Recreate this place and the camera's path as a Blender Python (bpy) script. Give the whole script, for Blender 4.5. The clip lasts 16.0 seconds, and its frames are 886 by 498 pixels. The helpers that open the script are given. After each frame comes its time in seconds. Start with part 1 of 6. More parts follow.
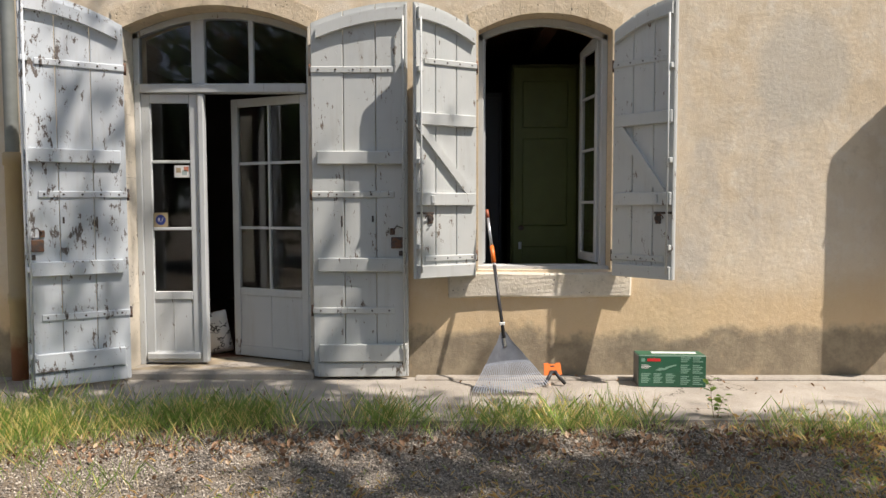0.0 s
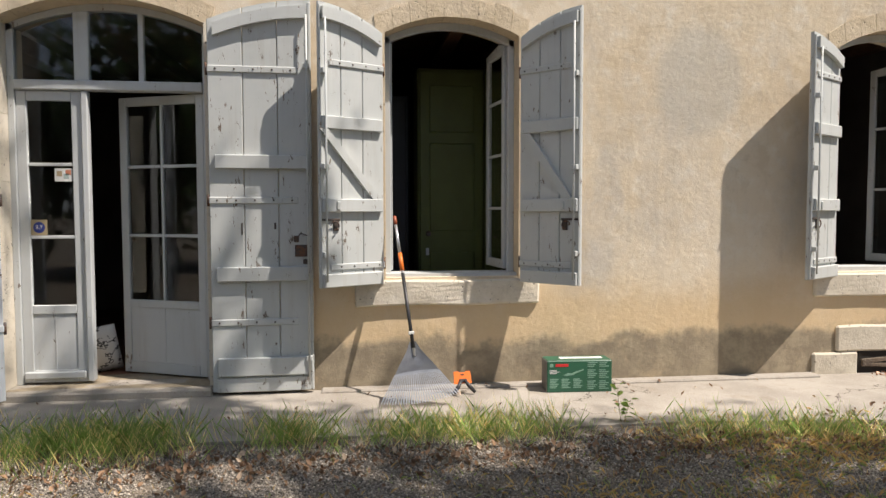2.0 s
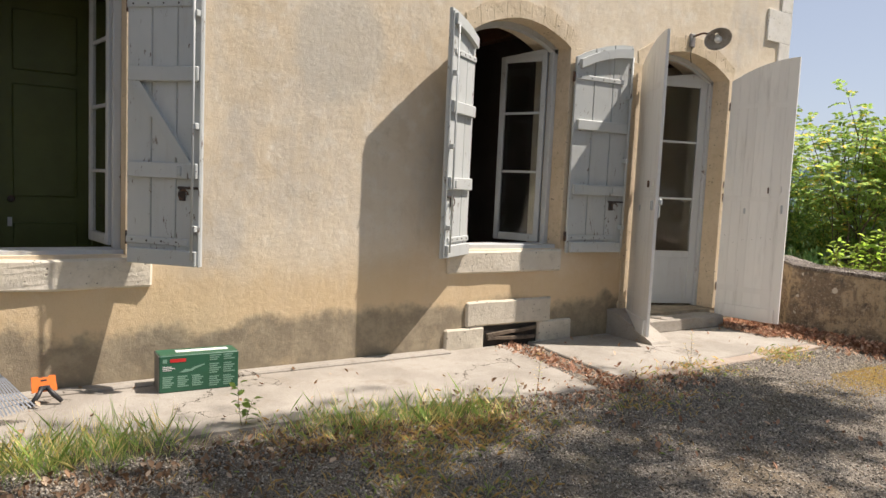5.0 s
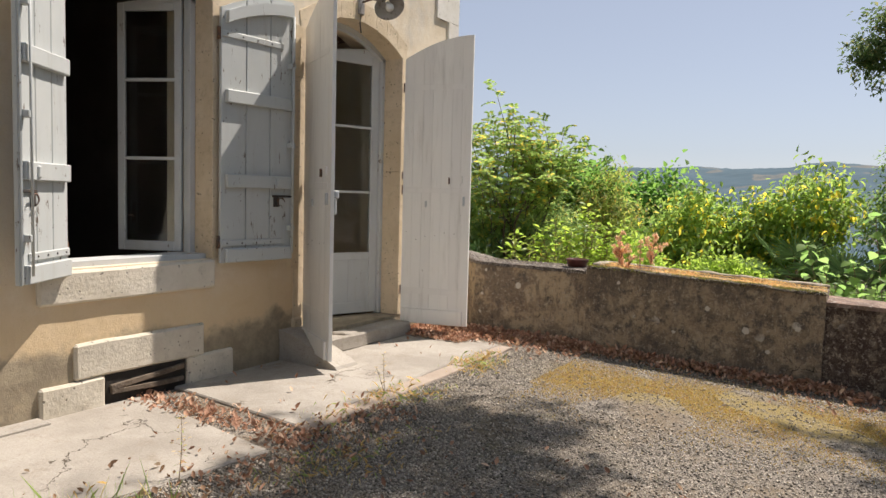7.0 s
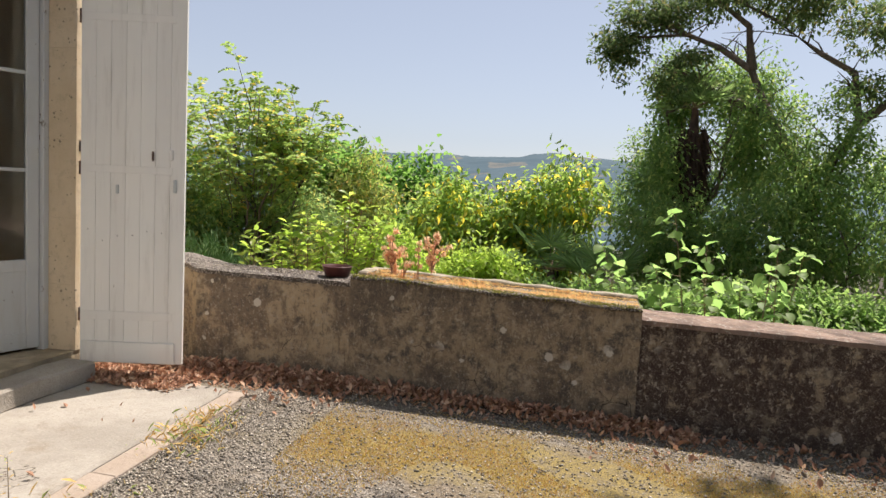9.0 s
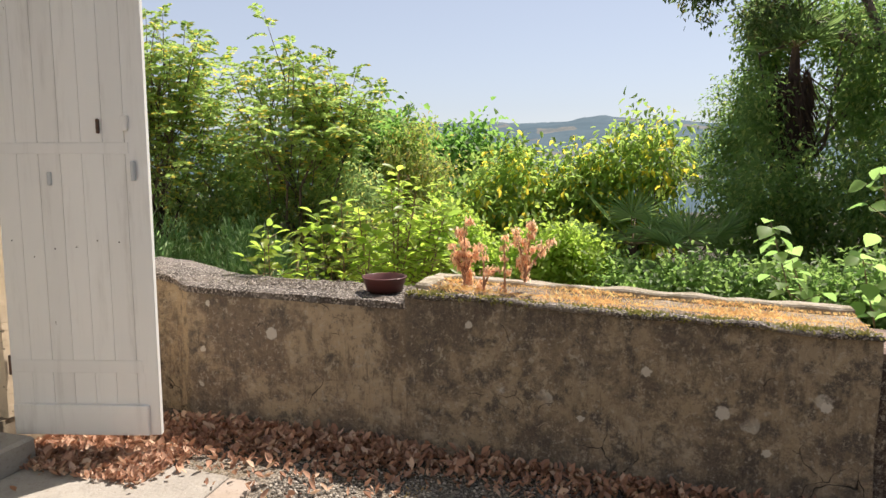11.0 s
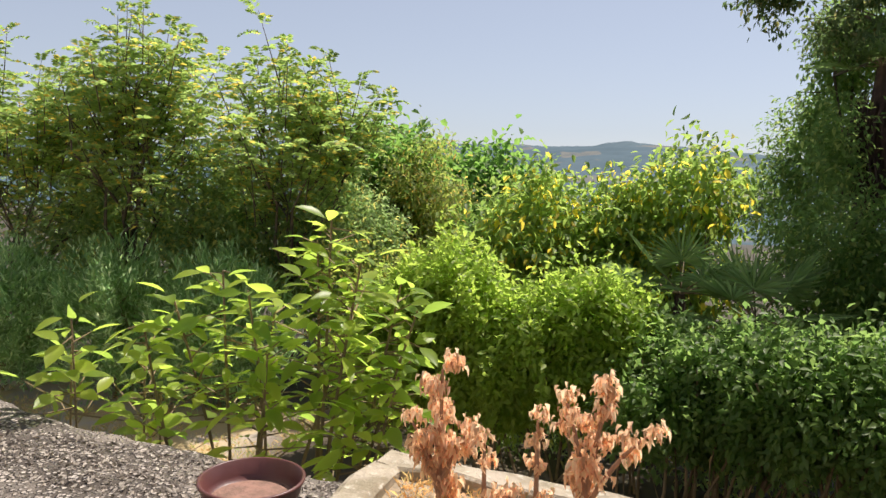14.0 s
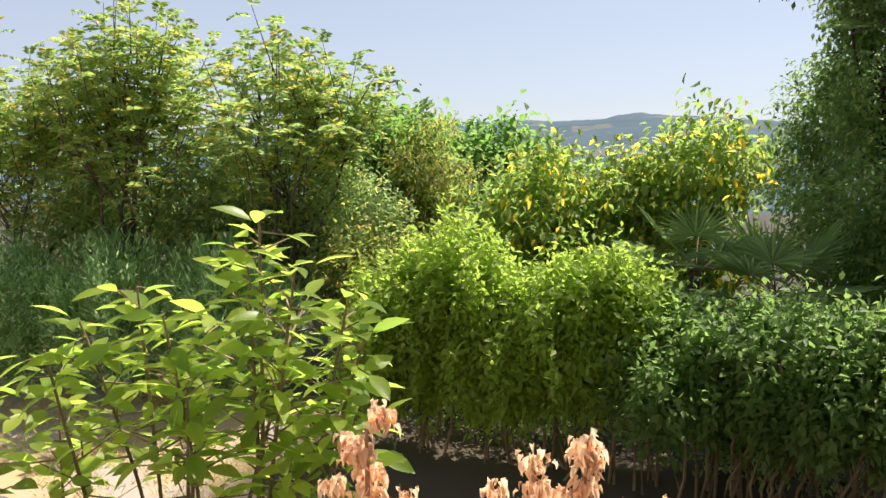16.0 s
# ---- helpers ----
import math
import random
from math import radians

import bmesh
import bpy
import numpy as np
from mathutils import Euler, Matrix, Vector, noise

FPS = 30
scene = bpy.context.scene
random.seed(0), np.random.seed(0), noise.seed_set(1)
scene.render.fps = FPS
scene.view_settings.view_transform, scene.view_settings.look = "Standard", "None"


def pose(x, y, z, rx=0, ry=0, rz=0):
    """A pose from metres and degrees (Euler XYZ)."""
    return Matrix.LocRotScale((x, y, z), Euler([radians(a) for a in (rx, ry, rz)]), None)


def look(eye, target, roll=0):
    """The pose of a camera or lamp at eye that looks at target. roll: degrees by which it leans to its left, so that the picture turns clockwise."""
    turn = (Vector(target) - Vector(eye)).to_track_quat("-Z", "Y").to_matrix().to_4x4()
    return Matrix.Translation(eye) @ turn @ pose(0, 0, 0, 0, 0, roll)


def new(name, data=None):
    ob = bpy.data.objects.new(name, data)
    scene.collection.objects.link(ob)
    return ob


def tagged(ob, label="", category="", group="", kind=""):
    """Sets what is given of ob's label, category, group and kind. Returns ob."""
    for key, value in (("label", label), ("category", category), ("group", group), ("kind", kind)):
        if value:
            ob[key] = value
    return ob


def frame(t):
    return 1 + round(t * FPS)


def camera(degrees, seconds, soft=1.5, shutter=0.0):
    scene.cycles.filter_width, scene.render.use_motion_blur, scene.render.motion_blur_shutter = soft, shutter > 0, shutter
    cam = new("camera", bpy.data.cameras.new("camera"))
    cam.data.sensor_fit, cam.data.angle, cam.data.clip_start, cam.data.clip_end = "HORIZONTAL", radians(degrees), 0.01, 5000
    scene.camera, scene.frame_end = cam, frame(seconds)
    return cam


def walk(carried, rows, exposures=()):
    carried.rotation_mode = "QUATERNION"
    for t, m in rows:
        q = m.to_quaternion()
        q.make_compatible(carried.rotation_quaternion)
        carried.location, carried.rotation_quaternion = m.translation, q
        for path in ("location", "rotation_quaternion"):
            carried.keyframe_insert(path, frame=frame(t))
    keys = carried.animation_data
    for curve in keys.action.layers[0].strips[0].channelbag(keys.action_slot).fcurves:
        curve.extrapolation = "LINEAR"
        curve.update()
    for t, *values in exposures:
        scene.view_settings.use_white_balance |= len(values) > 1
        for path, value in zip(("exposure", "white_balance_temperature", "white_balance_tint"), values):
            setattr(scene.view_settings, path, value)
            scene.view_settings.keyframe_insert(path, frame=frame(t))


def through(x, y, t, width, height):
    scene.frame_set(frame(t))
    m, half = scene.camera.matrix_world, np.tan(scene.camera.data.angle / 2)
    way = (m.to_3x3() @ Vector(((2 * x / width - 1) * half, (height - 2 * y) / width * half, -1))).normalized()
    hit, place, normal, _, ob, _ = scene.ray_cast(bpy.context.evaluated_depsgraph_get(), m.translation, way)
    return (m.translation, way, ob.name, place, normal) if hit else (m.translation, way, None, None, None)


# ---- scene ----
cam = camera(63.0, 16.0)
PATH = [
    (0, (0.179, -5.846, 1.395), (0.161, -3.849, 1.277), -0.1),
    (0.5, (0.171, -5.805, 1.403), (0.188, -3.808, 1.296), 0.1),
    (1, (0.161, -5.745, 1.415), (0.383, -3.761, 1.306), 1.3),
    (1.5, (0.153, -5.706, 1.423), (0.44, -3.73, 1.321), 0.7),
    (2, (0.154, -5.71, 1.421), (0.401, -3.729, 1.311), -0.1),
    (2.5, (0.148, -5.68, 1.428), (0.293, -3.691, 1.283), 0.2),
    (3, (0.142, -5.646, 1.435), (0.189, -3.654, 1.259), 0.8),
    (3.5, (0.132, -5.595, 1.446), (0.344, -3.617, 1.238), 0.1),
    (4, (0.108, -5.466, 1.474), (0.72, -3.58, 1.209), 0.6),
    (4.2, (0.204, -5.404, 1.464), (0.927, -3.559, 1.195), 1.1),
    (6.3, (1.191, -4.559, 1.418), (2.689, -3.235, 1.37), 1.6),
    (6.5, (1.322, -4.43, 1.399), (2.867, -3.162, 1.32), 1.4),
    (7, (1.713, -4.156, 1.365), (3.42, -3.124, 1.224), 1.5),
    (7.5, (2.099, -3.956, 1.355), (3.924, -3.151, 1.2), 1.9),
    (8, (2.526, -3.801, 1.387), (4.403, -3.127, 1.245), 1.0),
    (8.5, (2.946, -3.595, 1.4), (4.88, -3.107, 1.254), 1.8),
    (8.7, (3.123, -3.53, 1.403), (5.076, -3.128, 1.249), 3.1),
    (10.8, (4.928, -2.93, 1.404), (6.848, -2.431, 1.153), -0.3),
    (11, (5.089, -2.863, 1.388), (7.001, -2.333, 1.139), -0.1),
    (11.5, (5.468, -2.663, 1.414), (7.356, -2.047, 1.172), 2.1),
    (12, (5.821, -2.56, 1.43), (7.635, -1.742, 1.236), 4.5),
    (12.5, (6.16, -2.489, 1.419), (7.944, -1.6, 1.26), 3.4),
    (13, (6.542, -2.384, 1.449), (8.374, -1.596, 1.3), 2.6),
    (13.5, (6.883, -2.394, 1.464), (8.754, -1.705, 1.305), 2.3),
    (14, (7.158, -2.434, 1.454), (9.061, -1.849, 1.257), 2.0),
    (14.5, (7.379, -2.406, 1.457), (9.3, -1.899, 1.23), 1.6),
    (15, (7.5, -2.376, 1.457), (9.425, -1.892, 1.212), 1.2),
    (15.5, (7.56, -2.427, 1.468), (9.477, -1.914, 1.215), 0.3),
    (16, (7.585, -2.457, 1.472), (9.47, -1.838, 1.219), -0.3),
]
walk(cam, [(t, look(eye, target, roll)) for t, eye, target, roll in PATH],
     [(0, 0.5, 6500, 15), (3.0, 0.52, 6500, 15), (4.2, 0.65, 6500, 15), (6.3, 0.28, 6500, 15), (6.5, 0.30, 6500, 15), (7.0, 0.44, 6500, 15), (7.5, 0.60, 6500, 15), (8.0, 0.57, 6500, 15), (8.5, 0.50, 6500, 15), (11.0, 0.62, 6500, 15), (12.0, 0.58, 6500, 15), (12.5, 0.55, 6500, 15), (13.0, 0.34, 6500, 15), (13.5, 0.40, 6500, 15), (14.0, 0.47, 6500, 15), (15.0, 0.66, 6500, 15), (16.0, 0.70, 6500, 15)])

# ---- world, sun ----
SUN = Vector((1.8, -1.0, 3.5)).normalized()
world = bpy.data.worlds.new("sky_world")
scene.world = world
world.use_nodes = True
wn = world.node_tree
sky = wn.nodes.new("ShaderNodeTexSky")
sky.sky_type = "NISHITA"
sky.sun_disc = False
sky.sun_elevation = math.asin(SUN.z)
sky.sun_rotation = math.atan2(SUN.x, SUN.y)
sky.air_density, sky.dust_density, sky.ozone_density = 1.0, 0.35, 1.6
wn.nodes["Background"].inputs[1].default_value = 0.085
haze = wn.nodes.new("ShaderNodeHueSaturation")
haze.inputs["Saturation"].default_value = 0.6
wn.links.new(sky.outputs[0], haze.inputs["Color"])
veil = wn.nodes.new("ShaderNodeMix")
veil.data_type = "RGBA"
veil.inputs[0].default_value = 0.45
veil.inputs[7].default_value = (3.7, 4.4, 5.5, 1)
wn.links.new(haze.outputs[0], veil.inputs[6])
wn.links.new(veil.outputs[2], wn.nodes["Background"].inputs[0])
sun = new("sun", bpy.data.lights.new("sun", "SUN"))
sun.data.energy, sun.data.angle, sun.data.color = 5.0, radians(0.55), (1.0, 0.93, 0.82)
sun.matrix_world = look(SUN * 60, (0, 0, 0))
scene.view_settings.exposure = 0.5

# ---- materials ----


class Nodes:
    """A material and short ways to add nodes to it."""

    def __init__(self, name):
        self.m = bpy.data.materials.new(name)
        self.m.use_nodes = True
        self.t = self.m.node_tree
        self.b = self.t.nodes["Principled BSDF"]
        self.co = self.t.nodes.new("ShaderNodeTexCoord").outputs["Object"]

    def put(self, socket, value):
        if isinstance(value, bpy.types.NodeSocket):
            self.t.links.new(value, socket)
        elif isinstance(value, tuple) and len(value) == 3 and socket.type == "RGBA":
            socket.default_value = (*value, 1)
        else:
            socket.default_value = value

    def noise(self, scale, detail=4, rough=0.6, stretch=None, distort=0.0):
        n = self.t.nodes.new("ShaderNodeTexNoise")
        n.inputs["Scale"].default_value, n.inputs["Detail"].default_value = scale, detail
        n.inputs["Roughness"].default_value, n.inputs["Distortion"].default_value = rough, distort
        co = self.co
        if stretch:
            mp = self.t.nodes.new("ShaderNodeMapping")
            mp.inputs["Scale"].default_value = stretch
            self.put(mp.inputs["Vector"], co)
            co = mp.outputs[0]
        self.put(n.inputs["Vector"], co)
        return n.outputs["Fac"]

    def voronoi(self, scale, out="Distance", feature="F1"):
        n = self.t.nodes.new("ShaderNodeTexVoronoi")
        n.feature = feature
        n.inputs["Scale"].default_value = scale
        self.put(n.inputs["Vector"], self.co)
        return n.outputs[out]

    def ramp(self, fac, lo, hi):
        n = self.t.nodes.new("ShaderNodeMapRange")
        n.interpolation_type = "SMOOTHSTEP"
        n.inputs["From Min"].default_value, n.inputs["From Max"].default_value = lo, hi
        self.put(n.inputs["Value"], fac)
        return n.outputs["Result"]

    def mix(self, fac, a, b):
        n = self.t.nodes.new("ShaderNodeMix")
        n.data_type = "RGBA"
        self.put(n.inputs["Factor"], fac)
        self.put(n.inputs[6], a)
        self.put(n.inputs[7], b)
        return n.outputs[2]

    def math(self, op, a, b=0.0):
        n = self.t.nodes.new("ShaderNodeMath")
        n.operation = op
        self.put(n.inputs[0], a)
        self.put(n.inputs[1], b)
        return n.outputs[0]

    def axis(self, which):
        n = self.t.nodes.new("ShaderNodeSeparateXYZ")
        self.put(n.inputs[0], self.co)
        return n.outputs[which]

    def island(self):
        return self.t.nodes.new("ShaderNodeNewGeometry").outputs["Random Per Island"]

    def object_random(self):
        return self.t.nodes.new("ShaderNodeObjectInfo").outputs["Random"]

    def bump(self, height, strength, dist=0.01):
        n = self.t.nodes.new("ShaderNodeBump")
        n.inputs["Strength"].default_value, n.inputs["Distance"].default_value = strength, dist
        self.put(n.inputs["Height"], height)
        self.put(self.b.inputs["Normal"], n.outputs[0])

    def done(self, color, rough=0.8, metal=0.0):
        self.put(self.b.inputs["Base Color"], color)
        self.put(self.b.inputs["Roughness"], rough)
        self.put(self.b.inputs["Metallic"], metal)
        return self.m


def mottled(name, a, b, c=None, scale=3.0, fine=40.0, rough=0.8, relief=0.3, metal=0.0, vary=0.0):
    n = Nodes(name)
    col = n.mix(n.ramp(n.noise(scale), 0.35, 0.65), a, b)
    if c:
        col = n.mix(n.ramp(n.noise(fine, 3), 0.55, 0.72), col, c)
    if vary:
        col = n.mix(n.math("MULTIPLY", n.object_random(), vary), col, b)
    if relief:
        n.bump(n.noise(fine, 5), relief)
    return n.done(col, rough, metal)


def plaster_material():
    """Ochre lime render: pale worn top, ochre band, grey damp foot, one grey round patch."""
    n = Nodes("lime_render")
    col = n.mix(n.ramp(n.noise(1.1, 6, 0.65), 0.35, 0.68), (0.74, 0.63, 0.475), (0.69, 0.555, 0.38))
    col = n.mix(n.ramp(n.noise(5.0, 6, 0.7), 0.45, 0.75), col, (0.77, 0.70, 0.585))
    col = n.mix(n.ramp(n.noise(0.8, 5, 0.7, (1, 1, 0.4)), 0.5, 0.72), col, (0.55, 0.50, 0.43))
    col = n.mix(n.math("MULTIPLY", n.ramp(n.noise(2.4, 7, 0.72, None, 0.6), 0.50, 0.62), 0.42), col, (0.585, 0.46, 0.30))
    col = n.mix(n.math("MULTIPLY", n.ramp(n.noise(11, 6, 0.75), 0.53, 0.66), 0.38), col, (0.55, 0.45, 0.31))
    col = n.mix(n.math("MULTIPLY", n.ramp(n.noise(0.55, 5, 0.65), 0.42, 0.62), 0.4), col, (0.79, 0.71, 0.585))
    col = n.mix(n.math("MULTIPLY", n.ramp(n.noise(3.1, 6, 0.7, (1, 1, 0.25)), 0.55, 0.72), 0.35), col, (0.50, 0.435, 0.35))
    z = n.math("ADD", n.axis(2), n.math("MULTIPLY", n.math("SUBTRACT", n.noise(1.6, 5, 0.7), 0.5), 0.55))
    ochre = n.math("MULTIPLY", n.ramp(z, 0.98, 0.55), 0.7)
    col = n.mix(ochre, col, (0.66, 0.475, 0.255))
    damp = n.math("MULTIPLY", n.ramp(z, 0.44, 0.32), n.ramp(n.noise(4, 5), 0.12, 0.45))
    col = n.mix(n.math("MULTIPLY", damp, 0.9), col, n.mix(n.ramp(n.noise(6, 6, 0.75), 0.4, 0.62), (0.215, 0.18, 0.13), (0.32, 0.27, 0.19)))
    dx = n.math("MULTIPLY", n.math("SUBTRACT", n.axis(0), 3.0), 1.0)
    dz = n.math("MULTIPLY", n.math("SUBTRACT", n.axis(2), 2.47), 0.85)
    d = n.math("SQRT", n.math("ADD", n.math("MULTIPLY", dx, dx), n.math("MULTIPLY", dz, dz)))
    d = n.math("ADD", d, n.math("MULTIPLY", n.noise(5, 4), 0.22))
    col = n.mix(n.math("MULTIPLY", n.ramp(d, 0.56, 0.40), 0.6), col, (0.535, 0.50, 0.43))
    col = n.mix(n.math("MULTIPLY", n.ramp(n.noise(90, 2), 0.62, 0.75), 0.35), col, (0.30, 0.24, 0.16))
    h = n.math("ADD", n.math("MULTIPLY", n.noise(4, 6, 0.7), 0.8), n.math("MULTIPLY", n.noise(110, 3), 0.16))
    n.bump(h, 0.8, 0.016)
    return n.done(col, 0.92)


def paint_material(name, paint, wood, worn, blue, gap=0.0):
    """Old oil paint on boards, flaked to the grey wood along the grain."""
    n = Nodes(name)
    grain = n.noise(14, 6, 0.7, (6, 6, 0.35))
    col = n.mix(n.ramp(n.noise(2.5, 4), 0.3, 0.7), paint, blue)
    col = n.mix(n.math("MULTIPLY", n.object_random(), 0.35), col, tuple(v * 0.82 for v in paint))
    streak = n.ramp(n.noise(7, 5, 0.7, (2, 2, 0.2)), 0.5, 0.8)
    col = n.mix(n.math("MULTIPLY", streak, 0.35), col, (0.36, 0.33, 0.28))
    flake = n.ramp(n.math("ADD", n.noise(13, 8, 0.74, (1.9, 1.9, 0.7)), n.math("MULTIPLY", n.noise(2.2, 3), 0.35)), 0.86 - worn, 0.88 - worn)
    col = n.mix(flake, col, n.mix(grain, wood, tuple(v * 0.45 for v in wood)))
    h = n.math("SUBTRACT", n.math("MULTIPLY", grain, 0.35), n.math("MULTIPLY", flake, 0.5))
    n.bump(h, 0.5, 0.004)
    return n.done(col, n.math("ADD", 0.55, n.math("MULTIPLY", flake, 0.3)))


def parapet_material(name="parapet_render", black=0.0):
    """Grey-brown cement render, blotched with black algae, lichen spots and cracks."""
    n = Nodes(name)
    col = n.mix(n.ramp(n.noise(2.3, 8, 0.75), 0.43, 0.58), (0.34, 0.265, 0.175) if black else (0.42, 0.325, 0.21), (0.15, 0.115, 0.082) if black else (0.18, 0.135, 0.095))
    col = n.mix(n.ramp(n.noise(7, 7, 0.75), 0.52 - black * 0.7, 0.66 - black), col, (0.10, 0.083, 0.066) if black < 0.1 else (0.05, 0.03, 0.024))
    col = n.mix(n.math("MULTIPLY", n.ramp(n.noise(4.0, 6, 0.7), 0.56, 0.70), 0.7), col, (0.44, 0.37, 0.27))
    col = n.mix(n.math("MULTIPLY", n.ramp(n.noise(34, 5, 0.7), 0.56, 0.64), 0.7), col, (0.44, 0.39, 0.31))
    streak = n.ramp(n.noise(10, 6, 0.75, (1, 1, 0.22)), 0.5, 0.66)
    col = n.mix(n.math("MULTIPLY", streak, n.math("MULTIPLY", n.ramp(n.noise(1.8, 3), 0.4, 0.6), 0.75)), col, (0.07, 0.056, 0.045))
    spot = n.ramp(n.math("ADD", n.voronoi(3.2), n.math("MULTIPLY", n.noise(25, 3), 0.12)), 0.20, 0.17)
    col = n.mix(n.math("MULTIPLY", spot, n.math("MULTIPLY", n.ramp(n.noise(1.7, 2), 0.48, 0.56), 0.75)), col, (0.56, 0.52, 0.45))
    edge = n.t.nodes.new("ShaderNodeTexVoronoi")
    edge.feature = "DISTANCE_TO_EDGE"
    edge.inputs["Scale"].default_value = 4.6
    warp = n.t.nodes.new("ShaderNodeMixRGB")
    warp.inputs[0].default_value = 0.13
    n.put(warp.inputs[1], n.co)
    wnz = n.t.nodes.new("ShaderNodeTexNoise")
    wnz.inputs["Scale"].default_value = 6
    n.put(wnz.inputs["Vector"], n.co)
    n.put(warp.inputs[2], wnz.outputs["Color"])
    n.put(edge.inputs["Vector"], warp.outputs[0])
    pit = n.ramp(n.math("ADD", n.voronoi(42), n.math("MULTIPLY", n.noise(9, 4), 0.9)), 0.46, 0.38)
    col = n.mix(n.math("MULTIPLY", pit, 0.8), col, (0.055, 0.045, 0.036))
    run = n.math("MULTIPLY", n.ramp(n.noise(26, 6, 0.8, (1, 1, 0.16)), 0.53, 0.66), n.ramp(n.noise(2.6, 4), 0.38, 0.58))
    col = n.mix(n.math("MULTIPLY", run, 0.7), col, (0.075, 0.06, 0.048))
    col = n.mix(n.math("MULTIPLY", n.ramp(n.noise(19, 7, 0.8), 0.50, 0.62), 0.62), col, (0.10, 0.08, 0.062))
    col = n.mix(n.math("MULTIPLY", n.ramp(n.noise(13, 7, 0.8, None, 0.5), 0.55, 0.64), 0.6), col, (0.48, 0.40, 0.29))
    grain = n.ramp(n.noise(95, 4, 0.8), 0.5, 0.68)
    col = n.mix(n.math("MULTIPLY", grain, 0.4), col, (0.40, 0.34, 0.26))
    for ly, lz, lr in ((-0.62, 0.38, 0.018), (-0.60, 0.19, 0.019), (-0.66, 0.63, 0.018), (-2.90, 0.46, 0.024), (-3.22, 0.30, 0.034), (-3.40, 0.14, 0.022), (-2.10, 0.62, 0.020), (-1.05, 0.50, 0.036), (-3.62, 0.36, 0.024), (-2.62, 0.22, 0.018)):
        a, b = n.math("SUBTRACT", n.axis(1), ly), n.math("SUBTRACT", n.axis(2), lz)
        q = n.math("SQRT", n.math("ADD", n.math("MULTIPLY", a, a), n.math("MULTIPLY", b, b)))
        q = n.math("ADD", q, n.math("MULTIPLY", n.math("SUBTRACT", n.noise(60, 3), 0.5), 0.035))
        col = n.mix(n.math("MULTIPLY", n.ramp(q, lr, lr * 0.75), 0.85), col, (0.62, 0.58, 0.50))
    crack = n.math("MULTIPLY", n.ramp(edge.outputs["Distance"], 0.009, 0.002), n.ramp(n.noise(3.2, 4), 0.54, 0.62))
    col = n.mix(crack, col, (0.035, 0.028, 0.022))
    h = n.math("SUBTRACT", n.math("ADD", n.noise(8, 7, 0.7), n.math("MULTIPLY", n.noise(60, 4), 0.4)), n.math("ADD", n.math("MULTIPLY", crack, 0.7), n.math("MULTIPLY", pit, 0.25)))
    n.bump(h, 0.9, 0.018)
    return n.done(col, 0.95)


def ground_material():
    """Crushed gravel with moss, dry brown patches and grassy earth; haze painted on the far hills."""
    n = Nodes("gravel_ground")
    grit = n.mix(n.voronoi(95, "Color"), (0.10, 0.086, 0.069), (0.43, 0.37, 0.295))
    stone = n.mix(n.ramp(n.voronoi(95), 0.42, 0.62), grit, (0.075, 0.063, 0.05))
    stone = n.mix(n.ramp(n.noise(150, 2), 0.6, 0.68), stone, (0.44, 0.42, 0.39))
    earth = n.mix(n.ramp(n.noise(40, 5, 0.75), 0.35, 0.65), (0.085, 0.062, 0.038), (0.24, 0.175, 0.10))
    col = n.mix(n.math("MULTIPLY", n.ramp(n.noise(1.3, 8, 0.75), 0.46, 0.66), 0.75), stone, earth)
    moss = n.mix(n.ramp(n.noise(75, 5, 0.8), 0.36, 0.64), (0.10, 0.08, 0.045), n.mix(n.noise(5, 5), (0.27, 0.19, 0.06), (0.42, 0.32, 0.09)))
    yy = n.math("ABSOLUTE", n.math("SUBTRACT", n.axis(0), 7.25))
    band = n.math("ADD", n.ramp(n.math("ADD", yy, n.math("MULTIPLY", n.noise(2.0, 5, 0.7), 1.1)), 1.05, 0.75), 0.0)
    band = n.math("MULTIPLY", band, n.ramp(n.axis(1), -1.6, -2.2))
    col = n.mix(n.math("MULTIPLY", band, n.ramp(n.noise(9, 7, 0.75), 0.30, 0.52)), col, moss)
    col = n.mix(n.math("MULTIPLY", n.ramp(n.noise(1.6, 8, 0.78), 0.54, 0.72), 0.6), col, (0.15, 0.125, 0.05))
    low = n.ramp(n.axis(2), -1.5, -1.8)
    dry = n.mix(n.ramp(n.noise(0.8, 5), 0.42, 0.6), (0.48, 0.36, 0.18), (0.40, 0.34, 0.28))
    dry = n.mix(n.ramp(n.axis(1), 3.6, 2.4), dry, (0.075, 0.058, 0.036))
    dry = n.mix(n.ramp(n.axis(0), 17.0, 18.5), dry, (0.06, 0.05, 0.03))
    col = n.mix(low, col, dry)
    # haze over the valley and hills is mixed into this blue-grey colour
    far_haze = n.mix(n.ramp(n.noise(0.006, 6, 0.6), 0.45, 0.6), (0.042, 0.085, 0.112), (0.056, 0.100, 0.125))
    fld = n.mix(n.ramp(n.noise(0.013, 2, 0.4), 0.60, 0.64), far_haze, (0.135, 0.135, 0.12))
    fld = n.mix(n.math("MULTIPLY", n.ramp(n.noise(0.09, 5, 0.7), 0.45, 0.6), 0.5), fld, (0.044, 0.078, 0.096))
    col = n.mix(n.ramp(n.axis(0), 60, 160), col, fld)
    h = n.math("ADD", n.math("MULTIPLY", n.voronoi(130), 0.5), n.math("MULTIPLY", n.noise(20, 5), 0.5))
    n.bump(h, 0.55, 0.01)
    return n.done(col, 0.95)


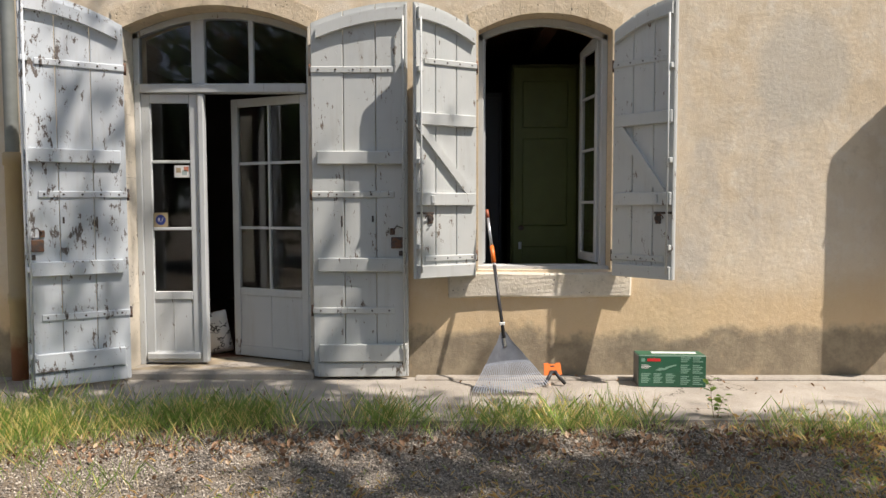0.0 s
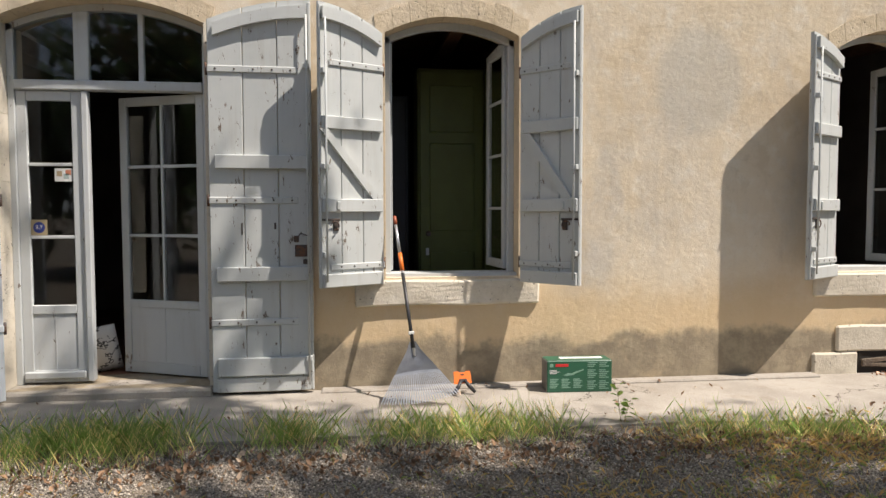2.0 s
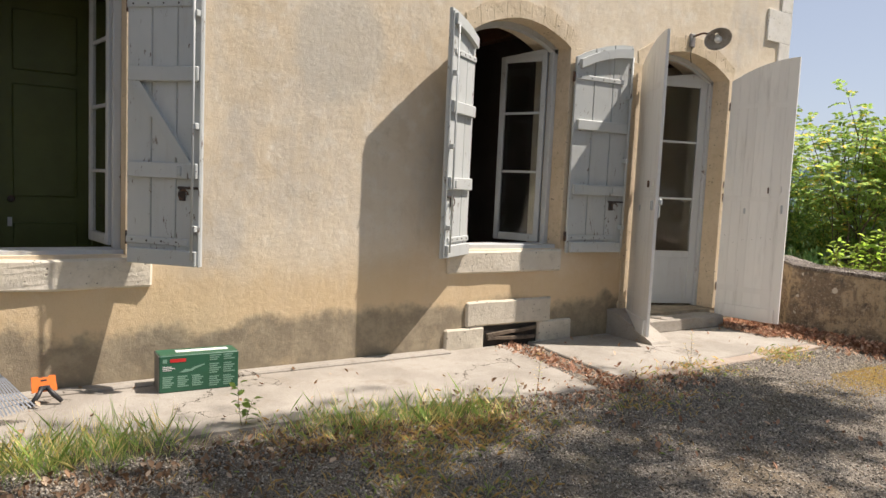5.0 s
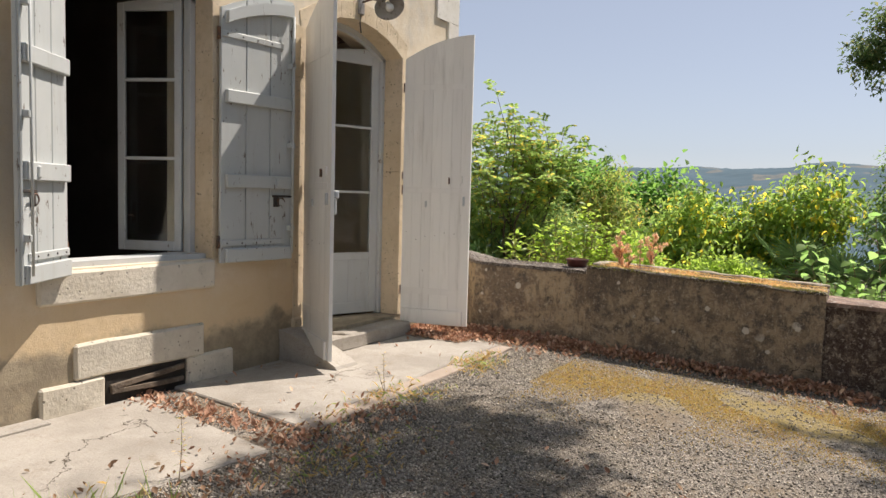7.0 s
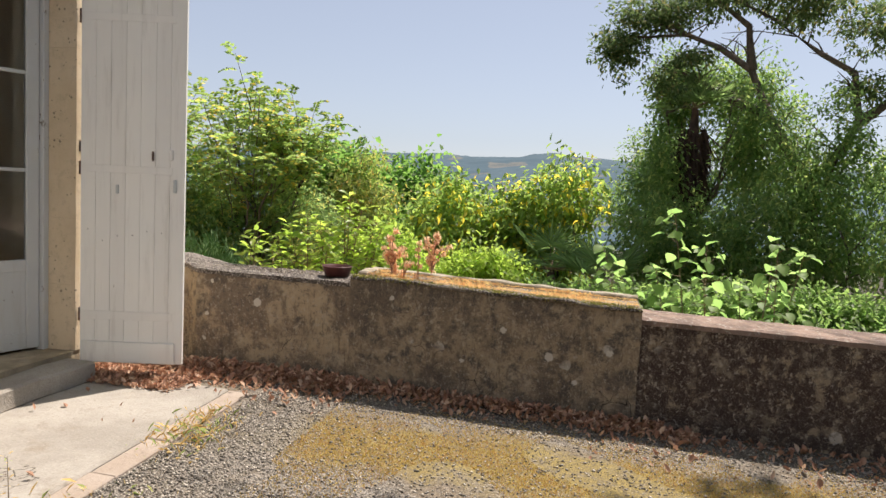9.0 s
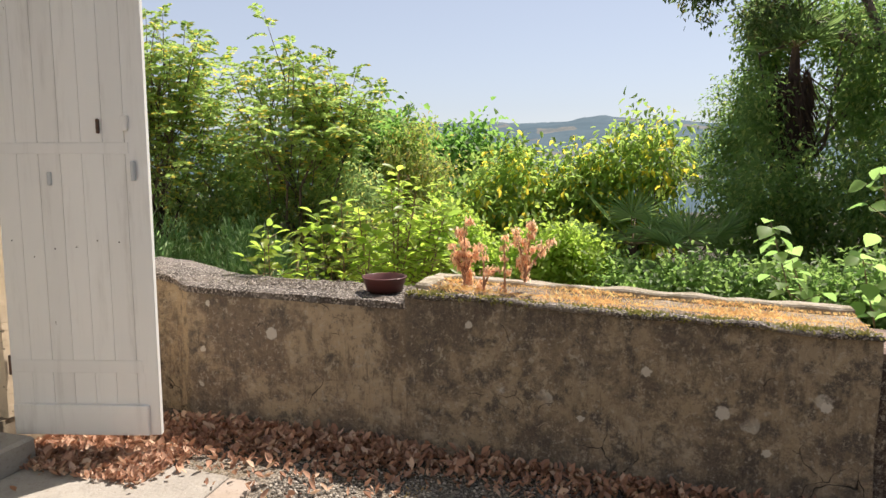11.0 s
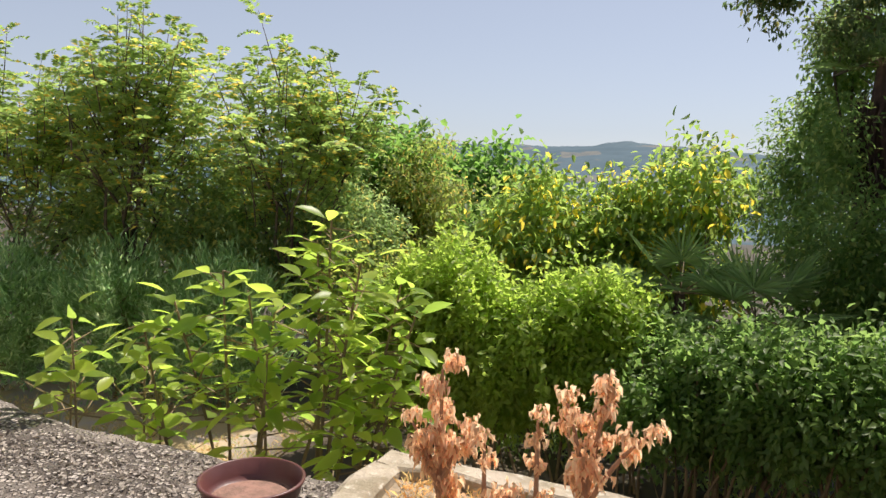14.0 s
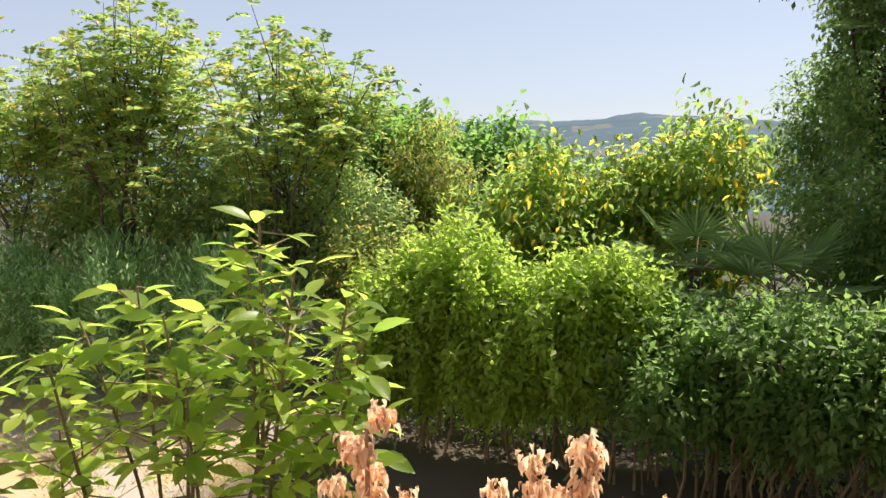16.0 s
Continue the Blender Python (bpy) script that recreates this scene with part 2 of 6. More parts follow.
def leaf_material(name, a, b, c=None, frac=0.0, through=0.45, rough=0.42):
    """Leaf skin, lit through from behind; each leaf of its own tone."""
    n = Nodes(name)
    r = n.island()
    col = n.mix(r, a, b)
    if c:
        pick = n.math("FRACT", n.math("MULTIPLY", r, 17.3))
        col = n.mix(n.ramp(pick, 1 - frac, 1 - frac + 0.03), col, c)
    tr = n.t.nodes.new("ShaderNodeBsdfTranslucent")
    bright = n.t.nodes.new("ShaderNodeHueSaturation")
    bright.inputs["Value"].default_value = 3.65
    bright.inputs["Hue"].default_value = 0.503
    n.put(bright.inputs["Color"], col)
    n.put(tr.inputs[0], bright.outputs[0])
    mx = n.t.nodes.new("ShaderNodeMixShader")
    mx.inputs[0].default_value = through
    n.b.inputs["Specular IOR Level"].default_value = 0.3
    n.done(col, rough + 0.08)
    n.t.links.new(n.b.outputs[0], mx.inputs[1])
    n.t.links.new(tr.outputs[0], mx.inputs[2])
    n.t.links.new(mx.outputs[0], n.t.nodes["Material Output"].inputs[0])
    return n.m


def glass_material():
    n = Nodes("window_glass")
    n.b.inputs["Transmission Weight"].default_value = 1.0
    n.b.inputs["IOR"].default_value = 1.45
    n.bump(n.noise(2.5, 2), 0.05, 0.01)
    return n.done((0.86, 0.9, 0.9), 0.02)


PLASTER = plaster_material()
PAINT = paint_material("old_blue_white_paint", (0.555, 0.57, 0.55), (0.24, 0.19, 0.15), 0.06, (0.495, 0.52, 0.51))
PAINT_WORN = paint_material("flaking_blue_white_paint", (0.60, 0.635, 0.66), (0.20, 0.17, 0.15), 0.105, (0.53, 0.58, 0.62))
PAINT_SOUND = paint_material("cream_white_paint", (0.86, 0.84, 0.79), (0.40, 0.34, 0.28), -0.03, (0.83, 0.82, 0.78))
FRAME_PAINT = paint_material("window_frame_paint", (0.55, 0.57, 0.57), (0.26, 0.21, 0.17), 0.03, (0.51, 0.53, 0.53))


def pitted(name, a, b, dark, vary):
    """Soft old limestone, worn into pits and brown specks."""
    n = Nodes(name)
    col = n.mix(n.ramp(n.noise(3.2, 6, 0.7), 0.36, 0.64), a, b)
    col = n.mix(n.math("MULTIPLY", n.object_random(), vary), col, b)
    col = n.mix(n.math("MULTIPLY", n.ramp(n.noise(14, 6, 0.75), 0.52, 0.66), 0.45), col, tuple(v * 0.7 for v in b))
    pit = n.ramp(n.math("ADD", n.voronoi(26), n.math("MULTIPLY", n.noise(11, 5, 0.7), 1.0)), 0.64, 0.54)
    col = n.mix(n.math("MULTIPLY", pit, 0.85), col, dark)
    n.bump(n.math("SUBTRACT", n.math("ADD", n.noise(45, 5), n.noise(9, 4)), n.math("MULTIPLY", pit, 1.2)), 0.7, 0.007)
    return n.done(col, 0.93)


STONE = pitted("limestone", (0.68, 0.565, 0.41), (0.60, 0.485, 0.33), (0.20, 0.165, 0.125), 0.3)
STONE_GREY = pitted("grey_limestone", (0.66, 0.60, 0.49), (0.56, 0.50, 0.40), (0.20, 0.175, 0.14), 0.3)
STONE_WHITE = pitted("white_limestone", (0.80, 0.77, 0.71), (0.73, 0.69, 0.61), (0.30, 0.27, 0.22), 0.3)
STONE_PALE = pitted("pale_limestone", (0.74, 0.68, 0.575), (0.63, 0.565, 0.455), (0.20, 0.18, 0.155), 0.4)


def concrete_material():
    """Worn screed: pale, with brown stains, grit and a few long cracks."""
    n = Nodes("old_concrete")
    col = n.mix(n.ramp(n.noise(1.3, 6, 0.7), 0.36, 0.66), (0.395, 0.36, 0.31), (0.29, 0.26, 0.22))
    col = n.mix(n.math("MULTIPLY", n.ramp(n.noise(3.5, 7, 0.75), 0.52, 0.7), 0.7), col, (0.24, 0.195, 0.145))
    col = n.mix(n.math("MULTIPLY", n.ramp(n.noise(70, 4), 0.55, 0.68), 0.65), col, (0.22, 0.19, 0.155))
    col = n.mix(n.math("MULTIPLY", n.ramp(n.noise(140, 2), 0.6, 0.7), 0.5), col, (0.54, 0.49, 0.42))
    crack = n.math("MULTIPLY", n.ramp(n.math("ABSOLUTE", n.math("SUBTRACT", n.noise(0.9, 6, 0.6), 0.5)), 0.004, 0.001), n.ramp(n.noise(0.7, 2), 0.55, 0.6))
    col = n.mix(crack, col, (0.09, 0.07, 0.05))
    n.bump(n.math("SUBTRACT", n.math("ADD", n.noise(55, 5), n.noise(4, 5)), crack), 0.7, 0.008)
    return n.done(col, 0.93)


def coping_material():
    """Coarse old concrete: pale stones standing out of a dark, lichened matrix."""
    n = Nodes("lichened_coping")
    col = n.mix(n.voronoi(75, "Color"), (0.17, 0.145, 0.125), (0.60, 0.535, 0.47))
    gap = n.ramp(n.math("ADD", n.voronoi(75), n.math("MULTIPLY", n.noise(12, 5, 0.7), 0.35)), 0.50, 0.72)
    col = n.mix(gap, col, (0.085, 0.07, 0.058))
    col = n.mix(n.math("MULTIPLY", n.ramp(n.noise(3.0, 6, 0.7), 0.45, 0.62), 0.55), col, (0.36, 0.31, 0.265))
    col = n.mix(n.math("MULTIPLY", n.ramp(n.noise(7, 6, 0.75), 0.56, 0.66), 0.7), col, (0.10, 0.085, 0.07))
    n.bump(n.math("SUBTRACT", n.noise(30, 5, 0.7), n.math("MULTIPLY", gap, 0.8)), 1.0, 0.014)
    return n.done(col, 0.95)


CONCRETE = concrete_material()
BORDER = mottled("pink_border_stone", (0.41, 0.34, 0.28), (0.35, 0.28, 0.22), (0.25, 0.2, 0.16), 3, 50, 0.92, 0.5, vary=0.5)
PARAPET = parapet_material()
PARAPET_BROWN = parapet_material("brown_stained_render", 0.05)
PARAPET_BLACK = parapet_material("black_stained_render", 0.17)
CAP = coping_material()
CAP_KERB = mottled("weathered_kerb", (0.42, 0.36, 0.28), (0.26, 0.22, 0.15), (0.52, 0.47, 0.38), 9, 45, 0.95, 0.9)
CAP_RED = mottled("red_brown_coping", (0.30, 0.21, 0.16), (0.17, 0.12, 0.095), (0.40, 0.36, 0.31), 6, 34, 0.95, 0.9)
GROUND = ground_material()
GLASS = glass_material()
IRON = mottled("rusty_iron", (0.09, 0.08, 0.075), (0.20, 0.10, 0.055), (0.05, 0.045, 0.04), 20, 90, 0.7, 0.3, 0.4)
IRON_DARK = mottled("dark_iron", (0.055, 0.05, 0.047), (0.10, 0.075, 0.06), (0.04, 0.037, 0.035), 20, 90, 0.65, 0.3, 0.3)
HOLE_SHADE = mottled("hole_shade_paint", (0.02, 0.017, 0.014), (0.03, 0.025, 0.02), None, 8, 40, 0.95, 0.3)
# plaster near black: the dimness of the rooms is put into this colour
ROOM = mottled("darkened_room_plaster", (0.12, 0.10, 0.085), (0.09, 0.078, 0.066), None, 2, 30, 0.9, 0.1)
DARKWOOD = mottled("dark_wood", (0.17, 0.085, 0.045), (0.12, 0.06, 0.032), (0.2, 0.11, 0.06), 4, 25, 0.6, 0.2)
FLOORWOOD = mottled("red_floor_boards", (0.25, 0.12, 0.065), (0.18, 0.085, 0.05), None, 4, 25, 0.45, 0.2)
GREEN = mottled("green_door_paint", (0.105, 0.125, 0.032), (0.088, 0.105, 0.026), None, 3, 30, 0.5, 0.1)
BLUEGREY = mottled("near_black_blue_grey", (0.03, 0.035, 0.05), (0.025, 0.03, 0.04), None, 3, 30, 0.5, 0.1)
BARK = mottled("bark", (0.16, 0.12, 0.085), (0.09, 0.068, 0.05), (0.22, 0.19, 0.15), 8, 50, 0.9, 0.8)
TWIG = mottled("green_brown_twig", (0.28, 0.20, 0.11), (0.19, 0.14, 0.075), None, 12, 60, 0.8, 0.3)

# ---- mesh helpers ----


def thing(name, label, category, group="", kind="", at=None):
    ob = new(name)
    ob.empty_display_size = 0.1
    if at is not None:
        ob.matrix_world = at
    return tagged(ob, label, category, group, kind)


def part(name, bm, material, parent=None, label="", smooth=False):
    """Links a bmesh, or a mesh, as one mesh object under a thing or a part."""
    if isinstance(bm, bmesh.types.BMesh):
        me = bpy.data.meshes.new(name)
        bmesh.ops.recalc_face_normals(bm, faces=bm.faces)
        bm.to_mesh(me)
        bm.free()
    else:
        me = bm
    if material and not me.materials:
        me.materials.append(material)
    if smooth:
        me.polygons.foreach_set("use_smooth", [True] * len(me.polygons))
    ob = new(name, me)
    if parent is not None:
        ob.parent = parent
    if label:
        ob["label"] = label
    return ob


def box(bm, x0, x1, y0, y1, z0, z1, bev=0.0, m=None):
    """An upright box, its edges bevelled."""
    vs = [bm.verts.new((x, y, z)) for z in (z0, z1) for y in (y0, y1) for x in (x0, x1)]
    fs = [bm.faces.new([vs[i] for i in f]) for f in ((0, 1, 3, 2), (4, 6, 7, 5), (0, 4, 5, 1), (2, 3, 7, 6), (0, 2, 6, 4), (1, 5, 7, 3))]
    if m is not None:
        bmesh.ops.transform(bm, matrix=m, verts=vs)
    if bev:
        es = list({e for f in fs for e in f.edges})
        bmesh.ops.bevel(bm, geom=es, offset=bev, segments=1, affect="EDGES")


def boxed(x0, x1, y0, y1, z0, z1, bev=0.0, m=None):
    bm = bmesh.new()
    box(bm, x0, x1, y0, y1, z0, z1, bev, m)
    return bm


def prism(bm, pts, y0, y1):
    """A flat outline in x and z, drawn out from y0 to y1."""
    a = [bm.verts.new((x, y0, z)) for x, z in pts]
    b = [bm.verts.new((x, y1, z)) for x, z in pts]
    bm.faces.new(a)
    bm.faces.new(b[::-1])
    for i in range(len(pts)):
        j = (i + 1) % len(pts)
        bm.faces.new((a[j], a[i], b[i], b[j]))


def slab(bm, pts, z0, z1, bev=0.0):
    """A flat outline in x and y, drawn up from z0 to z1."""
    a = [bm.verts.new((x, y, z0)) for x, y in pts]
    b = [bm.verts.new((x, y, z1)) for x, y in pts]
    fs = [bm.faces.new(a[::-1]), bm.faces.new(b)]
    for i in range(len(pts)):
        j = (i + 1) % len(pts)
        fs.append(bm.faces.new((a[i], a[j], b[j], b[i])))
    if bev:
        bmesh.ops.bevel(bm, geom=list(fs[1].edges), offset=bev, segments=1, affect="EDGES")


def tube(bm, pts, radii, seg=6):
    """A tapered round limb through the points."""
    rings = []
    pts = [Vector(p) for p in pts]
    for i, p in enumerate(pts):
        d = (pts[min(i + 1, len(pts) - 1)] - pts[max(i - 1, 0)]).normalized()
        s = d.orthogonal().normalized()
        t = d.cross(s)
        rings.append([bm.verts.new(p + (s * math.cos(2 * math.pi * k / seg) + t * math.sin(2 * math.pi * k / seg)) * radii[i]) for k in range(seg)])
    for r, q in zip(rings, rings[1:]):
        # start the next ring at the vertex nearest to this ring's first one
        k0 = min(range(seg), key=lambda k: (q[k].co - r[0].co).length)
        for k in range(seg):
            bm.faces.new((r[k], r[(k + 1) % seg], q[(k0 + k + 1) % seg], q[(k0 + k) % seg]))
    bm.faces.new(rings[0][::-1])
    bm.faces.new(rings[-1])


def lathe(bm, prof, seg=24, m=None):
    """Turns a profile of (radius, height) about the z axis."""
    rings = [[bm.verts.new((r * math.cos(2 * math.pi * k / seg), r * math.sin(2 * math.pi * k / seg), z)) for k in range(seg)] for r, z in prof]
    for a, b in zip(rings, rings[1:]):
        for k in range(seg):
            bm.faces.new((a[k], a[(k + 1) % seg], b[(k + 1) % seg], b[k]))
    if m is not None:
        bmesh.ops.transform(bm, matrix=m, verts=[v for r in rings for v in r])


def roughen(bm, amount, scale, cuts=0):
    if cuts:
        bmesh.ops.subdivide_edges(bm, edges=bm.edges[:], cuts=cuts, use_grid_fill=True)
    for v in bm.verts:
        v.co += noise.noise_vector(v.co * scale) * amount


def arch(x, x0, x1, zs, zt):
    """Height of a segmental arch at x, from its springing zs to its crown zt."""
    u = (x - (x0 + x1) / 2) / ((x1 - x0) / 2)
    return zs + (zt - zs) * (1 - u * u)


def raw_mesh(name, verts, tris):
    me = bpy.data.meshes.new(name)
    v, f = np.asarray(verts, dtype=np.float32), np.asarray(tris, dtype=np.int32)
    me.vertices.add(len(v))
    me.vertices.foreach_set("co", v.ravel())
    me.loops.add(f.size)
    me.loops.foreach_set("vertex_index", f.ravel())
    me.polygons.add(len(f))
    me.polygons.foreach_set("loop_start", np.arange(0, f.size, f.shape[1], dtype=np.int32))
    me.update(calc_edges=True)
    return me


RNG = np.random.default_rng(7)


def unit(a):
    return a / np.maximum(np.linalg.norm(a, axis=1, keepdims=True), 1e-6)


def leaf_mesh(name, base, way, length, width, fold=0.25, curl=0.15):
    """Leaves as folded blades of four triangles, from their stalks along their ways."""
    n = len(base)
    way = unit(way)
    side = unit(np.cross(way, np.array([0, 0, 1.0]) + RNG.normal(0, 0.35, (n, 3))))
    up = np.cross(side, way)
    L, W = np.broadcast_to(length, n)[:, None], np.broadcast_to(width, n)[:, None]
    mid1, mid2 = base + way * L * 0.33, base + way * L * 0.70 - up * L * curl * 0.4
    tip = base + way * L - up * L * curl
    v = np.stack([base, mid1 + side * W * 0.5 + up * W * fold, mid2 + side * W * 0.36 + up * W * fold * 0.8, tip,
                  mid2 - side * W * 0.36 + up * W * fold * 0.8, mid1 - side * W * 0.5 + up * W * fold, (mid1 + mid2) / 2], axis=1)
    o = (np.arange(n) * 7)[:, None, None]
    t = np.array([[0, 1, 6], [1, 2, 6], [2, 3, 6], [3, 4, 6], [4, 5, 6], [5, 0, 6]])
    return raw_mesh(name, v.reshape(-1, 3), (o + t).reshape(-1, 3))


def round_leaf_mesh(name, base, way, length, width, fold=0.2, curl=0.2):
    """Broad leaves with a smooth outline, for plants close by."""
    n = len(base)
    way = unit(way)
    side = unit(np.cross(way, np.array([0, 0, 1.0]) + RNG.normal(0, 0.35, (n, 3))))
    up = np.cross(side, way)
    L, W = np.broadcast_to(length, n)[:, None], np.broadcast_to(width, n)[:, None]
    rows = [(0.0, 0.0), (0.12, 0.22), (0.30, 0.44), (0.52, 0.49), (0.74, 0.34), (0.90, 0.13), (1.0, 0.0)]
    v = []
    for u, w in rows:
        mid = base + way * L * u - up * L * curl * u * u
        v += [mid, mid + side * W * w + up * W * fold * w * 1.6, mid - side * W * w + up * W * fold * w * 1.6]
    v = np.stack(v, axis=1)
    t = []
    for k in range(6):
        a, b = 3 * k, 3 * k + 3
        t += [[a, a + 1, b + 1], [a, b + 1, b], [a, b, b + 2], [a, b + 2, a + 2]]
    o = (np.arange(n) * 21)[:, None, None]
    return raw_mesh(name, v.reshape(-1, 3), (o + np.array(t)).reshape(-1, 3))


def blade_mesh(name, base, way, length, width, bend, face=None):
    """Small leaves and grass blades of two triangles."""
    n = len(base)
    way = unit(way)
    side = unit(np.cross(way, RNG.normal(0, 1, (n, 3)) if face is None else face + RNG.normal(0, 0.35, (n, 3))))
    L, W = np.broadcast_to(length, n)[:, None], np.broadcast_to(width, n)[:, None]
    up = np.cross(side, way)
    v = np.stack([base, base + way * L * 0.45 + side * W * 0.5 + up * W * 0.2, base + way * L - np.array([0, 0, 1.0]) * L * bend, base + way * L * 0.45 - side * W * 0.5 + up * W * 0.2], axis=1)
    o = (np.arange(n) * 4)[:, None, None]
    return raw_mesh(name, v.reshape(-1, 3), (o + np.array([[0, 1, 2], [0, 2, 3]])).reshape(-1, 3))

# ---- the house ----
# openings: x0, x1, sill, springing, crown
D1, W1, W2, D3 = (-2.45, -0.94, 0.06, 2.83, 3.01), (0.40, 1.49, 0.88, 2.80, 2.94), (4.20, 5.34, 0.88, 2.77, 2.95), (6.30, 7.72, 0.17, 2.74, 2.96)
CORNER, TOP, THICK = 8.76, 6.4, 0.50


def facade():
    bm = bmesh.new()
    xs = [-7.0]
    for x0, x1, s, sp, cr in (D1, W1, W2, D3):
        box(bm, xs[-1], x0, 0, THICK, -0.3, TOP)
        box(bm, x0, x1, 0, THICK, -0.3, s)
        pts = [(x0 + (x1 - x0) * k / 16, arch(x0 + (x1 - x0) * k / 16, x0, x1, sp, cr)) for k in range(17)]
        prism(bm, pts + [(x1, TOP), (x0, TOP)], 0, THICK)
        xs.append(x1)
    box(bm, xs[-1], CORNER, 0, THICK, -0.3, TOP)
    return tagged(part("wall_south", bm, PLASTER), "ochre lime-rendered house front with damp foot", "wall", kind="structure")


facade()


def plain_wall(name, args, material, label, category="wall"):
    return tagged(part(name, boxed(*args), material), label, category, kind="structure")


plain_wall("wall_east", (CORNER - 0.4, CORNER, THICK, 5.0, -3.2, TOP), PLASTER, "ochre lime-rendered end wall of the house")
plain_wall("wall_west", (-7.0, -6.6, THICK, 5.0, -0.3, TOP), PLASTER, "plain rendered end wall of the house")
plain_wall("wall_north", (-6.6, CORNER - 0.4, 4.6, 5.0, -0.3, TOP), ROOM, "plastered back wall of the rooms, their dimness put into its colour")
plain_wall("partition_1", (-0.45, -0.30, THICK, 4.6, 0.06, 3.2), ROOM, "plastered partition between rooms, their dimness put into its colour")
plain_wall("partition_2", (2.6, 2.75, THICK, 4.6, 0.06, 3.2), ROOM, "plastered partition between rooms, their dimness put into its colour")
plain_wall("partition_3", (5.75, 5.9, THICK, 4.6, 0.06, 3.2), ROOM, "plastered partition between rooms, their dimness put into its colour")
plain_wall("floor", (-6.6, CORNER - 0.4, THICK - 0.28, 4.6, -0.1, 0.055), FLOORWOOD, "red-brown wooden floor of the dark rooms", "floor")


def ceiling():
    bm = bmesh.new()
    box(bm, -6.6, CORNER - 0.4, THICK, 4.6, 3.2, 3.3)
    for k in range(24):
        x = -6.4 + k * 0.62
        box(bm, x, x + 0.14, THICK, 4.6, 3.02, 3.2, 0.01)
    return tagged(part("ceiling", bm, DARKWOOD), "dark brown boarded ceiling on beams", "ceiling", kind="structure")


ceiling()


def roof():
    bm = bmesh.new()
    prism(bm, [(0, 0), (6.2, 2.2), (6.2, 2.34), (0, 0.14)], -7.4, CORNER + 0.4)
    bmesh.ops.transform(bm, matrix=Matrix(((0, 1, 0, 0), (1, 0, 0, -0.5), (0, 0, 1, TOP), (0, 0, 0, 1))), verts=bm.verts)
    return tagged(part("roof", bm, BORDER), "plain tiled roof over the house", "roof", kind="structure")


roof()


def surround(name, o, label, stone=None):
    """Stone jamb blocks and arch stones round an opening, each a block of its own."""
    x0, x1, s, sp, cr = o
    st = thing(name, label, "stone surround", kind="structure")
    rnd = random.Random(name)
    for side in (-1, 1):
        z = s
        while z < sp - 0.05:
            h = min(rnd.uniform(0.42, 0.62), sp - z)
            if sp - z - h < 0.2:
                h = sp - z
            w = rnd.uniform(0.10, 0.15)
            xe = x0 if side < 0 else x1
            a, b = (xe - w, xe + 0.012) if side < 0 else (xe - 0.012, xe + w)
            bm = boxed(a, b, -0.008, 0.24, z + 0.0005, z + h - 0.0005, 0.002)
            roughen(bm, 0.004, 9, 1)
            part("jamb_stone", bm, stone or STONE, st)
            z += h
    n = 9
    for k in range(n):
        u0, u1 = k / n, (k + 1) / n
        xa, xb = x0 - 0.05 + (x1 - x0 + 0.1) * u0 + 0.0012, x0 - 0.05 + (x1 - x0 + 0.1) * u1 - 0.0012
        za, zb = arch(xa, x0, x1, sp, cr), arch(xb, x0, x1, sp, cr)
        lean = 0.05
        h = 0.14 + rnd.uniform(-0.012, 0.02)
        bm = bmesh.new()
        prism(bm, [(xa, za - 0.012), (xb, zb - 0.012), (xb + lean * (u1 - 0.5), zb + h), (xa + lean * (u0 - 0.5), za + h)], -0.008, 0.24)
        roughen(bm, 0.004, 9, 1)
        part("arch_stone", bm, STONE, st)
    return st


surround("door_surround_1", D1, "pale limestone jambs and arch round the glazed door", STONE_PALE)
surround("window_surround_1", W1, "pale limestone jambs and arch round the open window")
surround("window_surround_2", W2, "pale limestone jambs and arch round the second window")
surround("door_surround_2", D3, "pale limestone jambs and arch round the end door")


def stone_block(name, args, material, label, category="stone", amount=0.012, parent=None, bev=0.015):
    bm = boxed(*args, bev)
    roughen(bm, amount, 5, 4)
    ob = part(name, bm, material, parent)
    return tagged(ob, label, category, kind="structure") if parent is None else ob


stone_block("window_sill_1", (0.17, 1.643, -0.035, 0.17, 0.655, 0.86), STONE_PALE, "chipped pale limestone sill with worn edge", "window sill", 0.018)
stone_block("window_sill_2", (4.05, 5.34, -0.035, 0.17, 0.67, 0.872), STONE_PALE, "squared pale limestone sill", "window sill", 0.006)
plain_wall("window_board_1", (0.41, 1.48, 0.06, 0.3, 0.868, 0.905), FRAME_PAINT, "white-painted wooden bottom rail of the window frame", "window frame")
plain_wall("window_board_2", (4.21, 5.33, 0.06, 0.3, 0.878, 0.915), FRAME_PAINT, "white-painted wooden bottom rail of the window frame", "window frame")
# stones of the old cellar opening under the second window
stone_block("lintel_stone", (4.27, 5.25, -0.028, 0.1, 0.19, 0.42), STONE_GREY, "long pitted limestone lintel over a cellar hole", "lintel", 0.008)
stone_block("foot_stone", (4.05, 4.47, -0.03, 0.1, -0.02, 0.185), STONE_GREY, "squared limestone block beside the cellar hole", "stone", 0.006)
stone_block("foot_stone", (5.10, 5.53, -0.028, 0.1, -0.02, 0.20), STONE_GREY, "squared limestone block beside the cellar hole", "stone", 0.006)
# flush plate; the shade inside the hole is its near-black colour
plain_wall("cellar_hole", (4.48, 5.09, -0.012, 0.1, -0.02, 0.186), HOLE_SHADE, "near-black plate, the cellar hole's shade in its colour, behind rotten board", "vent")
_b = thing("cellar_board", "rotten grey board lying in the cellar hole", "board")
